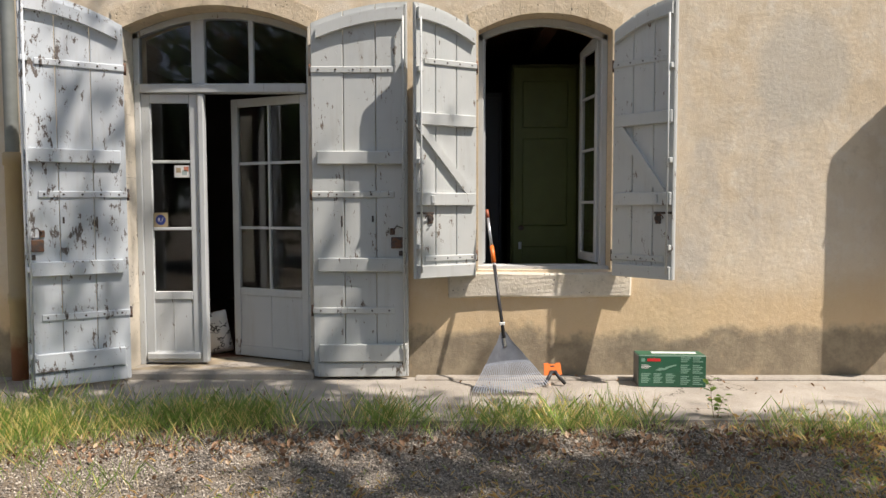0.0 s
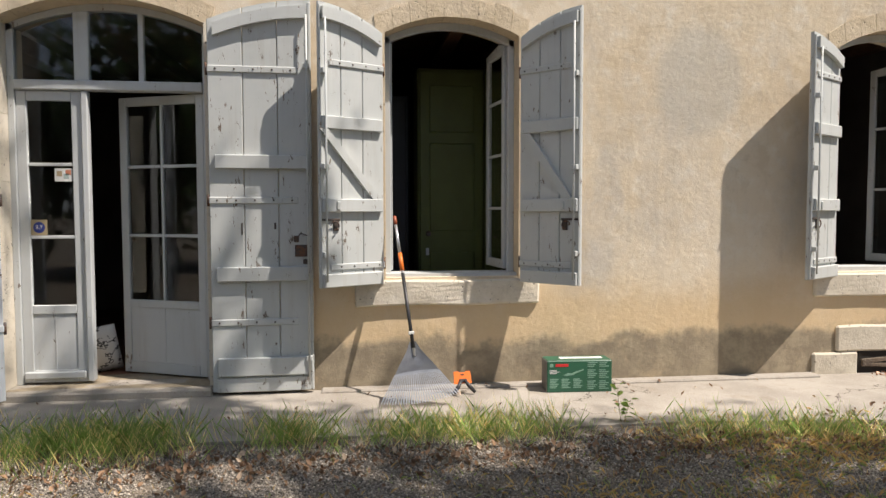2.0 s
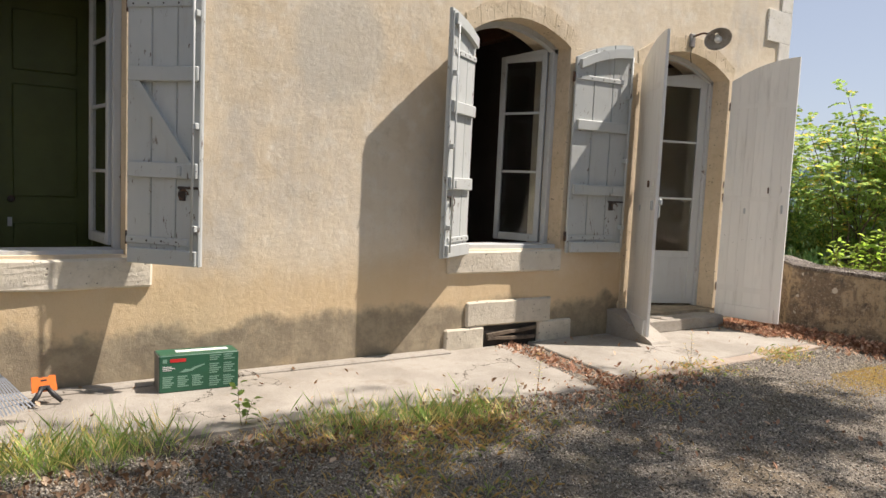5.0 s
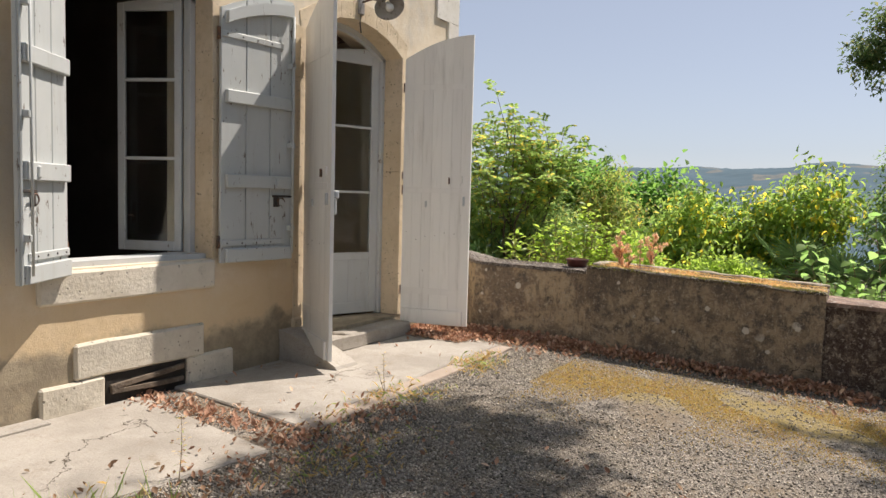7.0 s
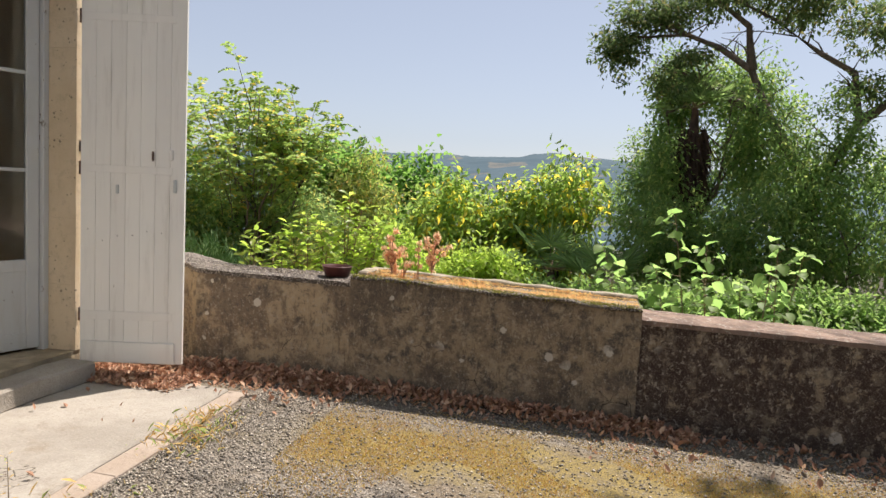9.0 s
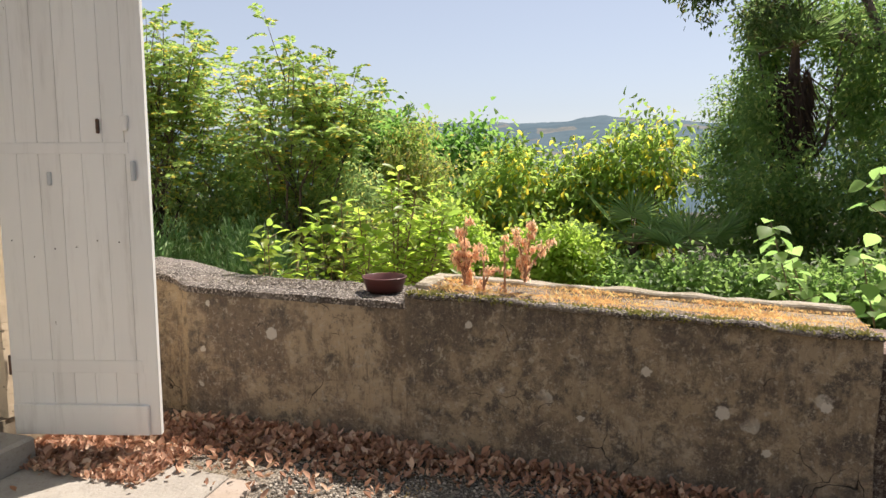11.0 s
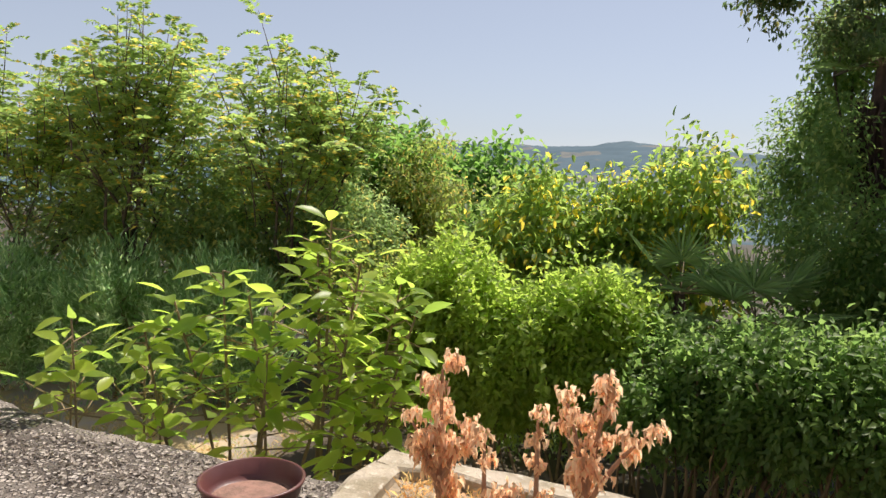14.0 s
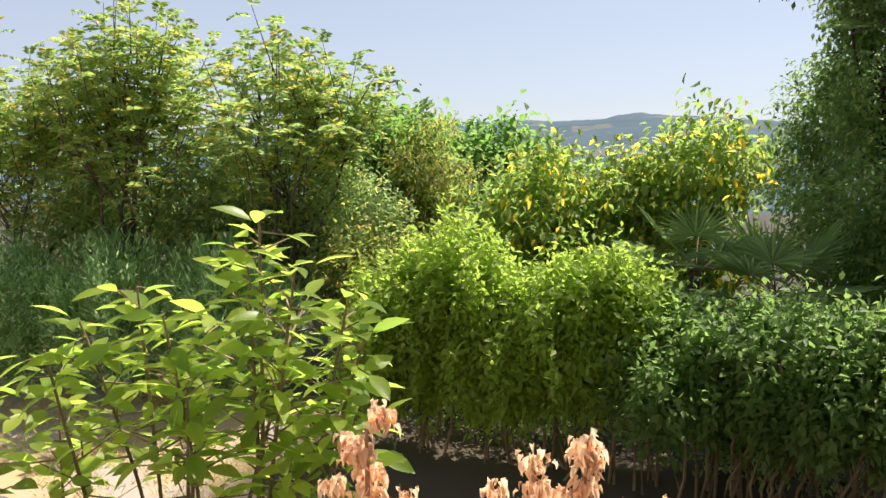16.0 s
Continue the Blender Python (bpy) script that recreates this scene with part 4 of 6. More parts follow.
def slabs():
    bm = bmesh.new()
    slab(bm, [(-6.9, -0.0), (-6.9, -0.95), (-3.4, -1.05), (-1.2, -1.22), (0.6, -1.2), (2.4, -1.18), (4.48, -1.43), (4.74, -0.0)], -0.3, 0.0, 0.01)
    tagged(part("pavement", bm, CONCRETE), "worn pale concrete apron along the house front", "pavement", kind="structure")
    bm = bmesh.new()
    slab(bm, [(5.0, -0.0), (4.86, -1.26), (7.76, -1.14), (7.85, -0.25), (7.1, -0.0)], -0.3, 0.006, 0.01)
    tagged(part("pavement", bm, CONCRETE), "pale concrete slab before the end door", "pavement", kind="structure")
    st = thing("slab_border", "pinkish stone edging of the concrete slab", "edging", kind="structure")
    for k in range(6):
        a, b = k / 6, (k + 1) / 6
        bm = bmesh.new()
        p = [(4.86 + 2.9 * a + 0.004, -1.264 + 0.12 * a), (4.84 + 2.92 * a + 0.004, -1.40 + 0.11 * a), (4.84 + 2.92 * b - 0.004, -1.40 + 0.11 * b), (4.86 + 2.9 * b - 0.004, -1.264 + 0.12 * b)]
        slab(bm, p, -0.3, 0.0 - 0.004 * (k % 2), 0.006)
        part("edging_stone", bm, BORDER, st)
    bm = bmesh.new()
    slab(bm, [(-0.1, -0.003), (-0.1, -0.12), (4.05, -0.13), (4.05, -0.003)], -0.05, 0.022, 0.012)
    roughen(bm, 0.004, 6, 2)
    tagged(part("footing", bm, CONCRETE), "low concrete footing along the foot of the wall", "footing", kind="structure")


slabs()

# ---- the parapet ----


def parapet():
    def length(name, front, back, label, cuts=7, mat=PARAPET):
        bm = bmesh.new()
        f = [bm.verts.new((x, y, -0.5)) for x, y, z in front]
        g = [bm.verts.new((x, y, z)) for x, y, z in front]
        h = [bm.verts.new((x, y, p[2])) for (x, y), p in zip(back, front)]
        i = [bm.verts.new((x, y, -3.2)) for x, y in back]
        for k in range(len(front) - 1):
            bm.faces.new((f[k], f[k + 1], g[k + 1], g[k]))
            bm.faces.new((g[k], g[k + 1], h[k + 1], h[k]))
            bm.faces.new((h[k], h[k + 1], i[k + 1], i[k]))
        bm.faces.new((f[0], g[0], h[0], i[0]))
        bm.faces.new((f[-1], i[-1], h[-1], g[-1]))
        bmesh.ops.subdivide_edges(bm, edges=bm.edges[:], cuts=cuts, use_grid_fill=True)
        for v in bm.verts:
            v.co += noise.noise_vector(v.co * 3) * 0.012 + noise.noise_vector(v.co * 11) * 0.004
        return tagged(part(name, bm, mat), label, "wall", kind="structure")
    top_1 = [(8.54, 0.0, 0.760), (8.515, -0.20, 0.748), (8.47, -0.40, 0.722), (8.385, -0.53, 0.698), (8.365, -0.80, 0.692), (8.335, -1.25, 0.690), (8.29, -1.79, 0.690)]
    back_1 = [(8.90, 0.0), (8.88, -0.20), (8.86, -0.40), (8.82, -0.60), (8.76, -0.80), (8.72, -1.25), (8.68, -1.79)]
    length("parapet_1", top_1, back_1, "blotched cement-rendered garden wall, cracked and lichened", 9)
    length("parapet_2", [(8.28, -1.79, 0.752), (8.28, -2.5, 0.722), (8.29, -3.1, 0.697), (8.29, -3.81, 0.668)], [(8.76, -1.79), (8.76, -2.5), (8.76, -3.1), (8.76, -3.81)], "raised cement-rendered length of garden wall with planted top", 9, PARAPET_BROWN)
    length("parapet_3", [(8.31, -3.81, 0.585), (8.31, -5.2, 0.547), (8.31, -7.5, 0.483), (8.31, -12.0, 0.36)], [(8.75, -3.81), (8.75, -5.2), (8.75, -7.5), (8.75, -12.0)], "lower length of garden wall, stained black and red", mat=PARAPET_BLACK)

    def coping(name, front, back, mat, label, h=0.03, over=0.012, rows=60):
        """A cap over the front and back lines, its edges crumbled."""
        bm = bmesh.new()
        mcol = 12
        ys = [p[1] for p in front]
        grid = []
        for a in range(rows + 1):
            y = ys[0] + (ys[-1] - ys[0]) * a / rows
            x0 = float(np.interp(-y, [-q for q in ys], [p[0] for p in front])) - over
            x1 = float(np.interp(-y, [-q for q in ys], [p[0] for p in back])) + over
            z = float(np.interp(-y, [-q for q in ys], [p[2] for p in front]))
            row = [bm.verts.new((x0 + 0.012 * noise.noise((y * 9, 0, 1)), y, z - 0.012))]
            for b in range(mcol + 1):
                edge = 0.010 if b in (0, mcol) else 0.0
                wob = 0.014 * noise.noise((y * 8, b * 3.0, 5)) if b in (0, mcol) else 0
                row.append(bm.verts.new((x0 + (x1 - x0) * b / mcol + wob, y, z + h - edge + 0.009 * noise.noise((b * 0.9, y * 7, 3)) + 0.006 * noise.noise((b * 2.1, y * 19, 7)))))
            row.append(bm.verts.new((x1, y, z - 0.02)))
            grid.append(row)
        for p, q in zip(grid, grid[1:]):
            for b in range(len(p) - 1):
                bm.faces.new((p[b], q[b], q[b + 1], p[b + 1]))
        for row in (grid[0], grid[-1][::-1]):
            bm.faces.new(row)
        return tagged(part(name, bm, mat), label, "coping", kind="structure")
    coping("coping_1", top_1, back_1, CAP, "pitted grey lichened coping of the garden wall", rows=110)
    coping("coping_3", [(8.31, -3.815, 0.585), (8.31, -12.0, 0.36)], [(8.75, -3.815), (8.75, -12.0)], CAP_RED, "red-brown stained coping of the lower wall", rows=120)
    for x0, x1, mat, name in ((8.70, 8.79, CAP_KERB, "planter_kerb"), (8.268, 8.33, CAP, "planter_edge")):
        bm = boxed(x0, x1, -3.81, -1.80, 0, 0.04 if x0 > 8.5 else 0.025, 0.008)
        bmesh.ops.subdivide_edges(bm, edges=[e for e in bm.edges if abs(e.verts[0].co.y - e.verts[1].co.y) > 1], cuts=40)
        roughen(bm, 0.016, 6, 1)
        for v in bm.verts:
            v.co.z += 0.742 + (v.co.y + 1.8) * 0.042
        tagged(part(name, bm, mat), "pale broken kerb along the planted wall top" if x0 > 8.5 else "mossy front lip of the planted wall top", "kerb", kind="structure")
    bm = boxed(8.44, 8.72, -1.87, -1.79, 0.72, 0.78, 0.012)
    roughen(bm, 0.016, 8, 4)
    tagged(part("planter_end", bm, CAP_KERB), "mossy pale stone closing the end of the planted top", "kerb", kind="structure")


parapet()

# ---- plants ----


def lobed(center, radii, n, seed, fill=0.45, lobe=0.35):
    """Clump centres in a crown with an uneven, lobed outline."""
    r = np.random.default_rng(seed)
    d = unit(r.normal(0, 1, (n, 3)))
    k = np.array([1 + lobe * noise.noise(Vector(q) * 2.2 + Vector((seed, 0, 0))) + 0.5 * lobe * noise.noise(Vector(q) * 5 + Vector((0, seed, 0))) for q in d])
    u = r.uniform(0, 1, n) ** fill
    return np.array(center) + d * (u * k)[:, None] * np.array(radii), d


def limbs(bm, base, targets, r0, seed, seg=6, split=0.45):
    """A trunk to a fork and tapered limbs on to the targets."""
    rnd = random.Random(seed)
    base = Vector(base)
    mid = sum((Vector(t) for t in targets), Vector()) / len(targets)
    fork = base.lerp(mid, split)
    n = 5
    pts = [base.lerp(fork, k / n) + Vector((rnd.uniform(-1, 1), rnd.uniform(-1, 1), 0)) * r0 * 0.9 * (k > 0) for k in range(n + 1)]
    tube(bm, pts, [r0 * (1 - 0.35 * k / n) for k in range(n + 1)], seg + 2)
    for t in targets:
        t = Vector(t)
        q = [pts[-1].lerp(t, k / 4) + Vector((rnd.uniform(-1, 1), rnd.uniform(-1, 1), rnd.uniform(0, 1.2))) * (0.09 * (t - fork).length * (0 < k < 4)) for k in range(5)]
        tube(bm, q, [r0 * 0.55 * (1 - 0.82 * k / 4) for k in range(5)], seg)
        for _ in range(3):
            a = q[rnd.randint(2, 3)]
            b = a + (t - fork) * 0.12 + Vector((rnd.uniform(-1, 1), rnd.uniform(-1, 1), rnd.uniform(-0.4, 0.8))) * (t - fork).length * 0.25
            tube(bm, [a, a.lerp(b, 0.5) + Vector((0, 0, 0.04)), b], [r0 * 0.2, r0 * 0.13, r0 * 0.05], 4)


def broad_tree(name, label, base, crowns, leaf, mat, seed, trunk=0.09, per=26, droop=0.35, category="tree", spread=None, wide=0.45, n_limbs=7, bark=None):
    """A tree or bush: trunk and limbs, and a crown of leaves in clumps. crowns: centre, radii, clumps."""
    t = thing(name, label, category)
    r = np.random.default_rng(seed)
    cs, ds = zip(*[lobed(c, rad, n, seed + i) for i, (c, rad, n) in enumerate(crowns)])
    cs, ds = np.concatenate(cs), np.concatenate(ds)
    bm = bmesh.new()
    pick = r.choice(len(cs), min(n_limbs, len(cs)), replace=False)
    limbs(bm, base, [cs[i] for i in pick], trunk, seed)
    part("trunk", bm, bark or BARK, t, smooth=True)
    sp = spread or leaf * 2.4
    base_p = np.repeat(cs, per, axis=0) + r.normal(0, sp * 0.55, (len(cs) * per, 3))
    way = np.repeat(ds, per, axis=0) * 0.5 + r.normal(0, 0.75, (len(cs) * per, 3)) + np.array([0, 0, -droop])
    ln = leaf * r.uniform(0.65, 1.25, len(base_p))
    if leaf > 0.15:
        me = leaf_mesh("crown", base_p, way, ln, ln * wide)
    else:
        me = blade_mesh("crown", base_p, way, ln, ln * wide, 0.12, np.repeat(ds, per, axis=0) * 0.6 + np.array([0, 0, 0.75]))
    part("crown", me, mat, t)
    return t


def feather_tree(name, label, base, crowns, mat, seed, trunk=0.08, fronds=9, length=0.58):
    """A tree with feathered leaves: rising shoots ringed with arching stalks of paired leaflets."""
    t = thing(name, label, "tree")
    r = np.random.default_rng(seed)
    cs, ds = zip(*[lobed(c, rad, n, seed + i, 0.42, 0.5) for i, (c, rad, n) in enumerate(crowns)])
    cs, ds = np.concatenate(cs), np.concatenate(ds)
    bm = bmesh.new()
    limbs(bm, base, [cs[i] for i in r.choice(len(cs), 9, replace=False)], trunk, seed)
    shoot = unit(ds * 0.55 + np.array([0, 0, 0.9]) + r.normal(0, 0.22, ds.shape))
    reach = r.uniform(0.4, 1.15, len(cs))
    for c, w, k in zip(cs, shoot, reach):
        tube(bm, [Vector(c - w * 0.3), Vector(c + w * k * 0.5), Vector(c + w * k)], [0.012, 0.008, 0.004], 4)
    part("trunk", bm, BARK, t, smooth=True)
    n = len(cs)
    u = np.tile(np.linspace(0.0, 1.0, fronds), n)
    a = np.tile(np.arange(fronds) * 2.4, n) + np.repeat(r.uniform(0, 6.28, n), fronds)
    sh = np.repeat(shoot, fronds, axis=0)
    o = np.repeat(cs, fronds, axis=0) + sh * (u * np.repeat(reach, fronds))[:, None]
    ring = np.stack([np.cos(a), np.sin(a), np.zeros(len(a))], axis=1)
    w = unit(ring * (1.0 - 0.55 * u)[:, None] + sh * (0.25 + 0.75 * u)[:, None] + r.normal(0, 0.12, ring.shape))
    side = unit(np.cross(w, np.array([0, 0, 1.0]) + r.normal(0, 0.15, w.shape)))
    up = np.cross(side, w)
    L = (length * r.uniform(0.7, 1.15, len(o)) * (1.0 - 0.3 * u))[:, None]
    pairs, P, D, F = 9, [], [], []
    for k in range(pairs):
        q = 0.16 + 0.84 * k / (pairs - 1)
        p = o + w * L * q - np.array([0, 0, 1.0]) * L * 0.5 * q * q
        for sgn in (-1, 1):
            P.append(p)
            D.append(side * sgn + w * 0.5 + np.array([0, 0, -0.25]) + r.normal(0, 0.1, w.shape))
            F.append(up + r.normal(0, 0.45, up.shape))
    P, D, F = np.concatenate(P), np.concatenate(D), np.concatenate(F)
    ln = 0.125 * r.uniform(0.75, 1.2, len(P))
    part("crown", blade_mesh("crown", P, D, ln, ln * 0.42, 0.08, F), mat, t)
    return t


LEAF_LOCUST = leaf_material("locust_leaf", (0.13, 0.19, 0.05), (0.205, 0.26, 0.075), (0.42, 0.31, 0.06), 0.11, 0.47)
LEAF_DARK = leaf_material("dark_evergreen_leaf", (0.105, 0.16, 0.055), (0.18, 0.24, 0.085), (0.32, 0.30, 0.09), 0.16, 0.48, 0.6)
LEAF_MID = leaf_material("mid_green_leaf", (0.075, 0.145, 0.03), (0.13, 0.21, 0.045), None, 0, 0.5)
LEAF_OLIVE = leaf_material("olive_yellow_leaf", (0.12, 0.16, 0.035), (0.20, 0.215, 0.05), (0.32, 0.21, 0.05), 0.12, 0.5)
LEAF_YELLOW = leaf_material("green_and_yellow_leaf", (0.115, 0.175, 0.04), (0.19, 0.245, 0.055), (0.52, 0.40, 0.05), 0.13, 0.5)
LEAF_BRIGHT = leaf_material("bright_green_leaf", (0.15, 0.215, 0.035), (0.235, 0.29, 0.05), None, 0, 0.52)
LEAF_PRIVET = leaf_material("privet_leaf", (0.13, 0.195, 0.03), (0.27, 0.33, 0.05), None, 0, 0.5, 0.3)
# hedge green, lowered further for the shade on the far hedge
LEAF_HEDGE_DIM = leaf_material("dimmed_hedge_leaf", (0.082, 0.14, 0.037), (0.145, 0.205, 0.055), None, 0, 0.5, 0.4)
LEAF_OLEANDER = leaf_material("oleander_leaf", (0.115, 0.20, 0.08), (0.21, 0.30, 0.125), (0.38, 0.45, 0.27), 0.2, 0.45, 0.32)
LEAF_PALE = leaf_material("pale_green_leaf", (0.125, 0.21, 0.055), (0.20, 0.285, 0.09), None, 0, 0.5, 0.45)
LEAF_PALM = leaf_material("palm_leaf", (0.10, 0.16, 0.05), (0.17, 0.23, 0.08), None, 0, 0.4)
DEAD_PALM = mottled("dead_palm_thatch", (0.10, 0.06, 0.04), (0.055, 0.032, 0.024), None, 6, 30, 0.9, 0.6)

feather_tree("locust_tree", "tall light green feather-leaved tree against the sky", (18.1, 6.9, -2.6), [((18.3, 6.9, 1.9), (1.25, 1.2, 1.6), 95), ((18.3, 6.8, 3.1), (0.45, 0.5, 0.6), 14)], LEAF_LOCUST, 11)
feather_tree("locust_tree", "spreading light green feather-leaved tree", (19.2, 4.2, -2.6), [((18.8, 4.2, 1.7), (1.15, 1.0, 1.35), 75), ((18.9, 3.1, 2.1), (0.7, 0.65, 0.5), 22)], LEAF_LOCUST, 12)
feather_tree("locust_tree", "green feather-leaved tree with thick foliage", (17.8, 9.3, -2.6), [((18.0, 9.3, 1.5), (1.6, 1.6, 1.6), 130)], LEAF_LOCUST, 13)
broad_tree("evergreen_bush", "dark glossy evergreen bush below the feathery trees", (19.3, 5.7, -2.6), [((19.3, 5.7, 0.2), (1.25, 1.45, 1.7), 460)], 0.115, LEAF_DARK, 21, per=36, category="bush")
broad_tree("evergreen_bush", "dark evergreen bush beside the house corner", (18.9, 8.2, -2.6), [((18.9, 8.2, 0.1), (1.3, 1.7, 1.7), 460)], 0.115, LEAF_DARK, 22, per=36, category="bush")
broad_tree("evergreen_bush", "dark leafy bush in the middle of the thicket", (19.8, 3.7, -2.6), [((19.8, 3.7, 0.0), (1.2, 1.4, 1.65), 430)], 0.115, LEAF_DARK, 23, per=36, category="bush")
broad_tree("fig_tree", "broad-leaved green tree with large lobed leaves", (23.2, 4.5, -2.8), [((23.0, 3.8, 1.0), (1.7, 1.4, 1.6), 460)], 0.20, LEAF_MID, 24, per=26, wide=0.7)
broad_tree("olive_bush", "yellowish olive-green bush with drooping sprays", (21.8, 2.7, -2.8), [((21.8, 2.65, 0.5), (1.15, 1.1, 1.85), 380)], 0.12, LEAF_OLIVE, 25, per=32, droop=0.8, category="bush", wide=0.36)
broad_tree("fig_tree", "dense green tree beyond the thicket", (25.1, 2.3, -3), [((25.1, 2.0, 0.6), (1.5, 1.9, 1.6), 420)], 0.20, LEAF_MID, 26, per=24, wide=0.7)
broad_tree("mulberry_bush", "sunlit bush of drooping green and yellow leaves", (20.4, 0.3, -2.7), [((20.4, -0.1, 0.15), (1.1, 1.15, 1.5), 260)], 0.17, LEAF_YELLOW, 27, per=24, droop=0.9, category="bush", wide=0.5)
broad_tree("mulberry_bush", "smaller bush of drooping yellow-green leaves", (20.7, -1.3, -2.7), [((20.6, -1.75, 0.4), (0.85, 0.75, 1.35), 210)], 0.16, LEAF_YELLOW, 28, per=24, droop=0.9, category="bush", wide=0.5)
broad_tree("mulberry_bush", "sparse open bush with bare branches and yellowing leaves", (20.2, -2.7, -2.7), [((20.2, -2.9, 1.3), (0.85, 0.85, 0.9), 90), ((20.2, -2.9, -0.3), (0.8, 0.9, 0.9), 70)], 0.17, LEAF_YELLOW, 29, per=20, droop=0.9, category="bush", wide=0.5, n_limbs=12, trunk=0.07)
broad_tree("fig_tree", "green undergrowth filling the thicket", (22.5, 0.6, -3), [((22.5, 0.8, -0.7), (1.4, 2.6, 1.5), 380)], 0.16, LEAF_MID, 30, per=24, wide=0.6, category="bush")
broad_tree("fig_tree", "pale green undergrowth behind the hedge", (19.0, 1.6, -2.7), [((18.9, 1.9, -0.7), (1.2, 1.5, 1.25), 260)], 0.10, LEAF_OLIVE, 31, per=20, category="bush")


def oleander(label, c, n, seed):
    t = thing("oleander_bush", label, "bush")
    r = np.random.default_rng(seed)
    cs, ds = lobed(c, (1.0, 1.35, 1.35), n, seed, 0.4, 0.2)
    cs[:, 2] = np.maximum(cs[:, 2], c[2] - 1.0)
    bm = bmesh.new()
    limbs(bm, (c[0], c[1], -2.6), [cs[i] for i in r.choice(n, 8)], 0.04, seed, 5, 0.2)
    part("branch", bm, TWIG, t)
    per = 30
    o = np.repeat(cs, per, axis=0) + r.normal(0, 1, (n * per, 3)) * np.array([0.05, 0.05, 0.15])
    w = np.array([0, 0, 0.75]) + np.repeat(ds, per, axis=0) * 0.4 + r.normal(0, 0.5, o.shape)
    ln = 0.17 * r.uniform(0.7, 1.2, len(o))
    part("foliage", blade_mesh("foliage", o, w, ln, ln * 0.2, 0.05, np.repeat(ds, per, axis=0) + np.array([0, 0, 0.4])), LEAF_OLEANDER, t)


oleander("grey-green oleander with narrow upright leaves", (17.2, 6.5, -1.2), 420, 41)
oleander("grey-green oleander at the edge of the dry ground", (16.8, 8.6, -1.2), 420, 42)
oleander("grey-green oleander beside the hedge end", (17.5, 4.6, -1.3), 360, 43)


def hedge(label, centers, mat, seed, leaf=0.115, per=26, stem_n=30):
    """A length of tall clipped-out hedge: leafy top and sides on bare stems."""
    t = thing("hedge", label, "hedge")
    r = np.random.default_rng(seed)
    cs, ds = zip(*[lobed(c, rad, n, seed + i, 0.28, 0.45) for i, (c, rad, n) in enumerate(centers)])
    cs, ds = np.concatenate(cs), np.concatenate(ds)
    o = np.repeat(cs, per, axis=0) + r.normal(0, 1, (len(cs) * per, 3)) * np.array([0.06, 0.06, 0.15])
    w = np.repeat(ds, per, axis=0) * 0.7 + r.normal(0, 0.7, o.shape) + np.array([0, 0, -0.2])
    ln = leaf * r.uniform(0.6, 1.25, len(o))
    part("foliage", blade_mesh("foliage", o, w, ln, ln * 0.5, 0.12, np.repeat(ds, per, axis=0) * 0.8 + np.array([0, 0, 0.6])), mat, t)
    for k in range(stem_n):
        c, rad, n = centers[k % len(centers)]
        x, y = c[0] + r.uniform(-0.5, 0.4) * rad[0], c[1] + r.uniform(-0.95, 0.95) * rad[1]
        bm = bmesh.new()
        p = Vector((x, y, -2.6))
        q = [p]
        for _ in range(4):
            q.append(q[-1] + Vector((r.normal(0, 0.09), r.normal(0, 0.12), 0.5)))
        tube(bm, q, [0.022, 0.02, 0.017, 0.013, 0.008], 5)
        part("stem", bm, TWIG, t)


def hedge_run(a, b, tops, foot, seed):
    """Uneven overlapping clumps from a to b, from the foot of the leaves up to the given tops."""
    r = random.Random(seed)
    out, n = [], len(tops)
    for k, top in enumerate(tops):
        u = (k + 0.5) / n
        x, y = a[0] + (b[0] - a[0]) * u, a[1] + (b[1] - a[1]) * u
        low = foot[0] + (foot[1] - foot[0]) * u
        h = (top - low) * 0.36
        out.append(((x + r.uniform(0.0, 0.3), y, top - h - 0.1), (r.uniform(0.6, 0.8), r.uniform(0.42, 0.55), h), 170))
        out.append(((x + r.uniform(-0.25, 0.1), y + r.uniform(-0.2, 0.2), low + h), (r.uniform(0.55, 0.75), r.uniform(0.5, 0.65), h * 1.05), 150))
    return out


hedge("tall green hedge, bright in the sun, on bare stems", hedge_run((16.5, 1.6), (16.5, -2.2), (0.05, 0.42, 0.66, 0.50, -0.05, 0.08, 0.42, 0.22), (-2.0, -1.5), 1), LEAF_BRIGHT, 51)
hedge("tall green hedge, its shade put into darker leaves, with brown stems showing below", hedge_run((16.3, -2.3), (14.6, -7.6), (-0.12, -0.2, -0.08, -0.12, 0.0, -0.05, 0.08, 0.05, 0.15, 0.1), (-1.7, -1.2), 2), LEAF_HEDGE_DIM, 52, stem_n=90)


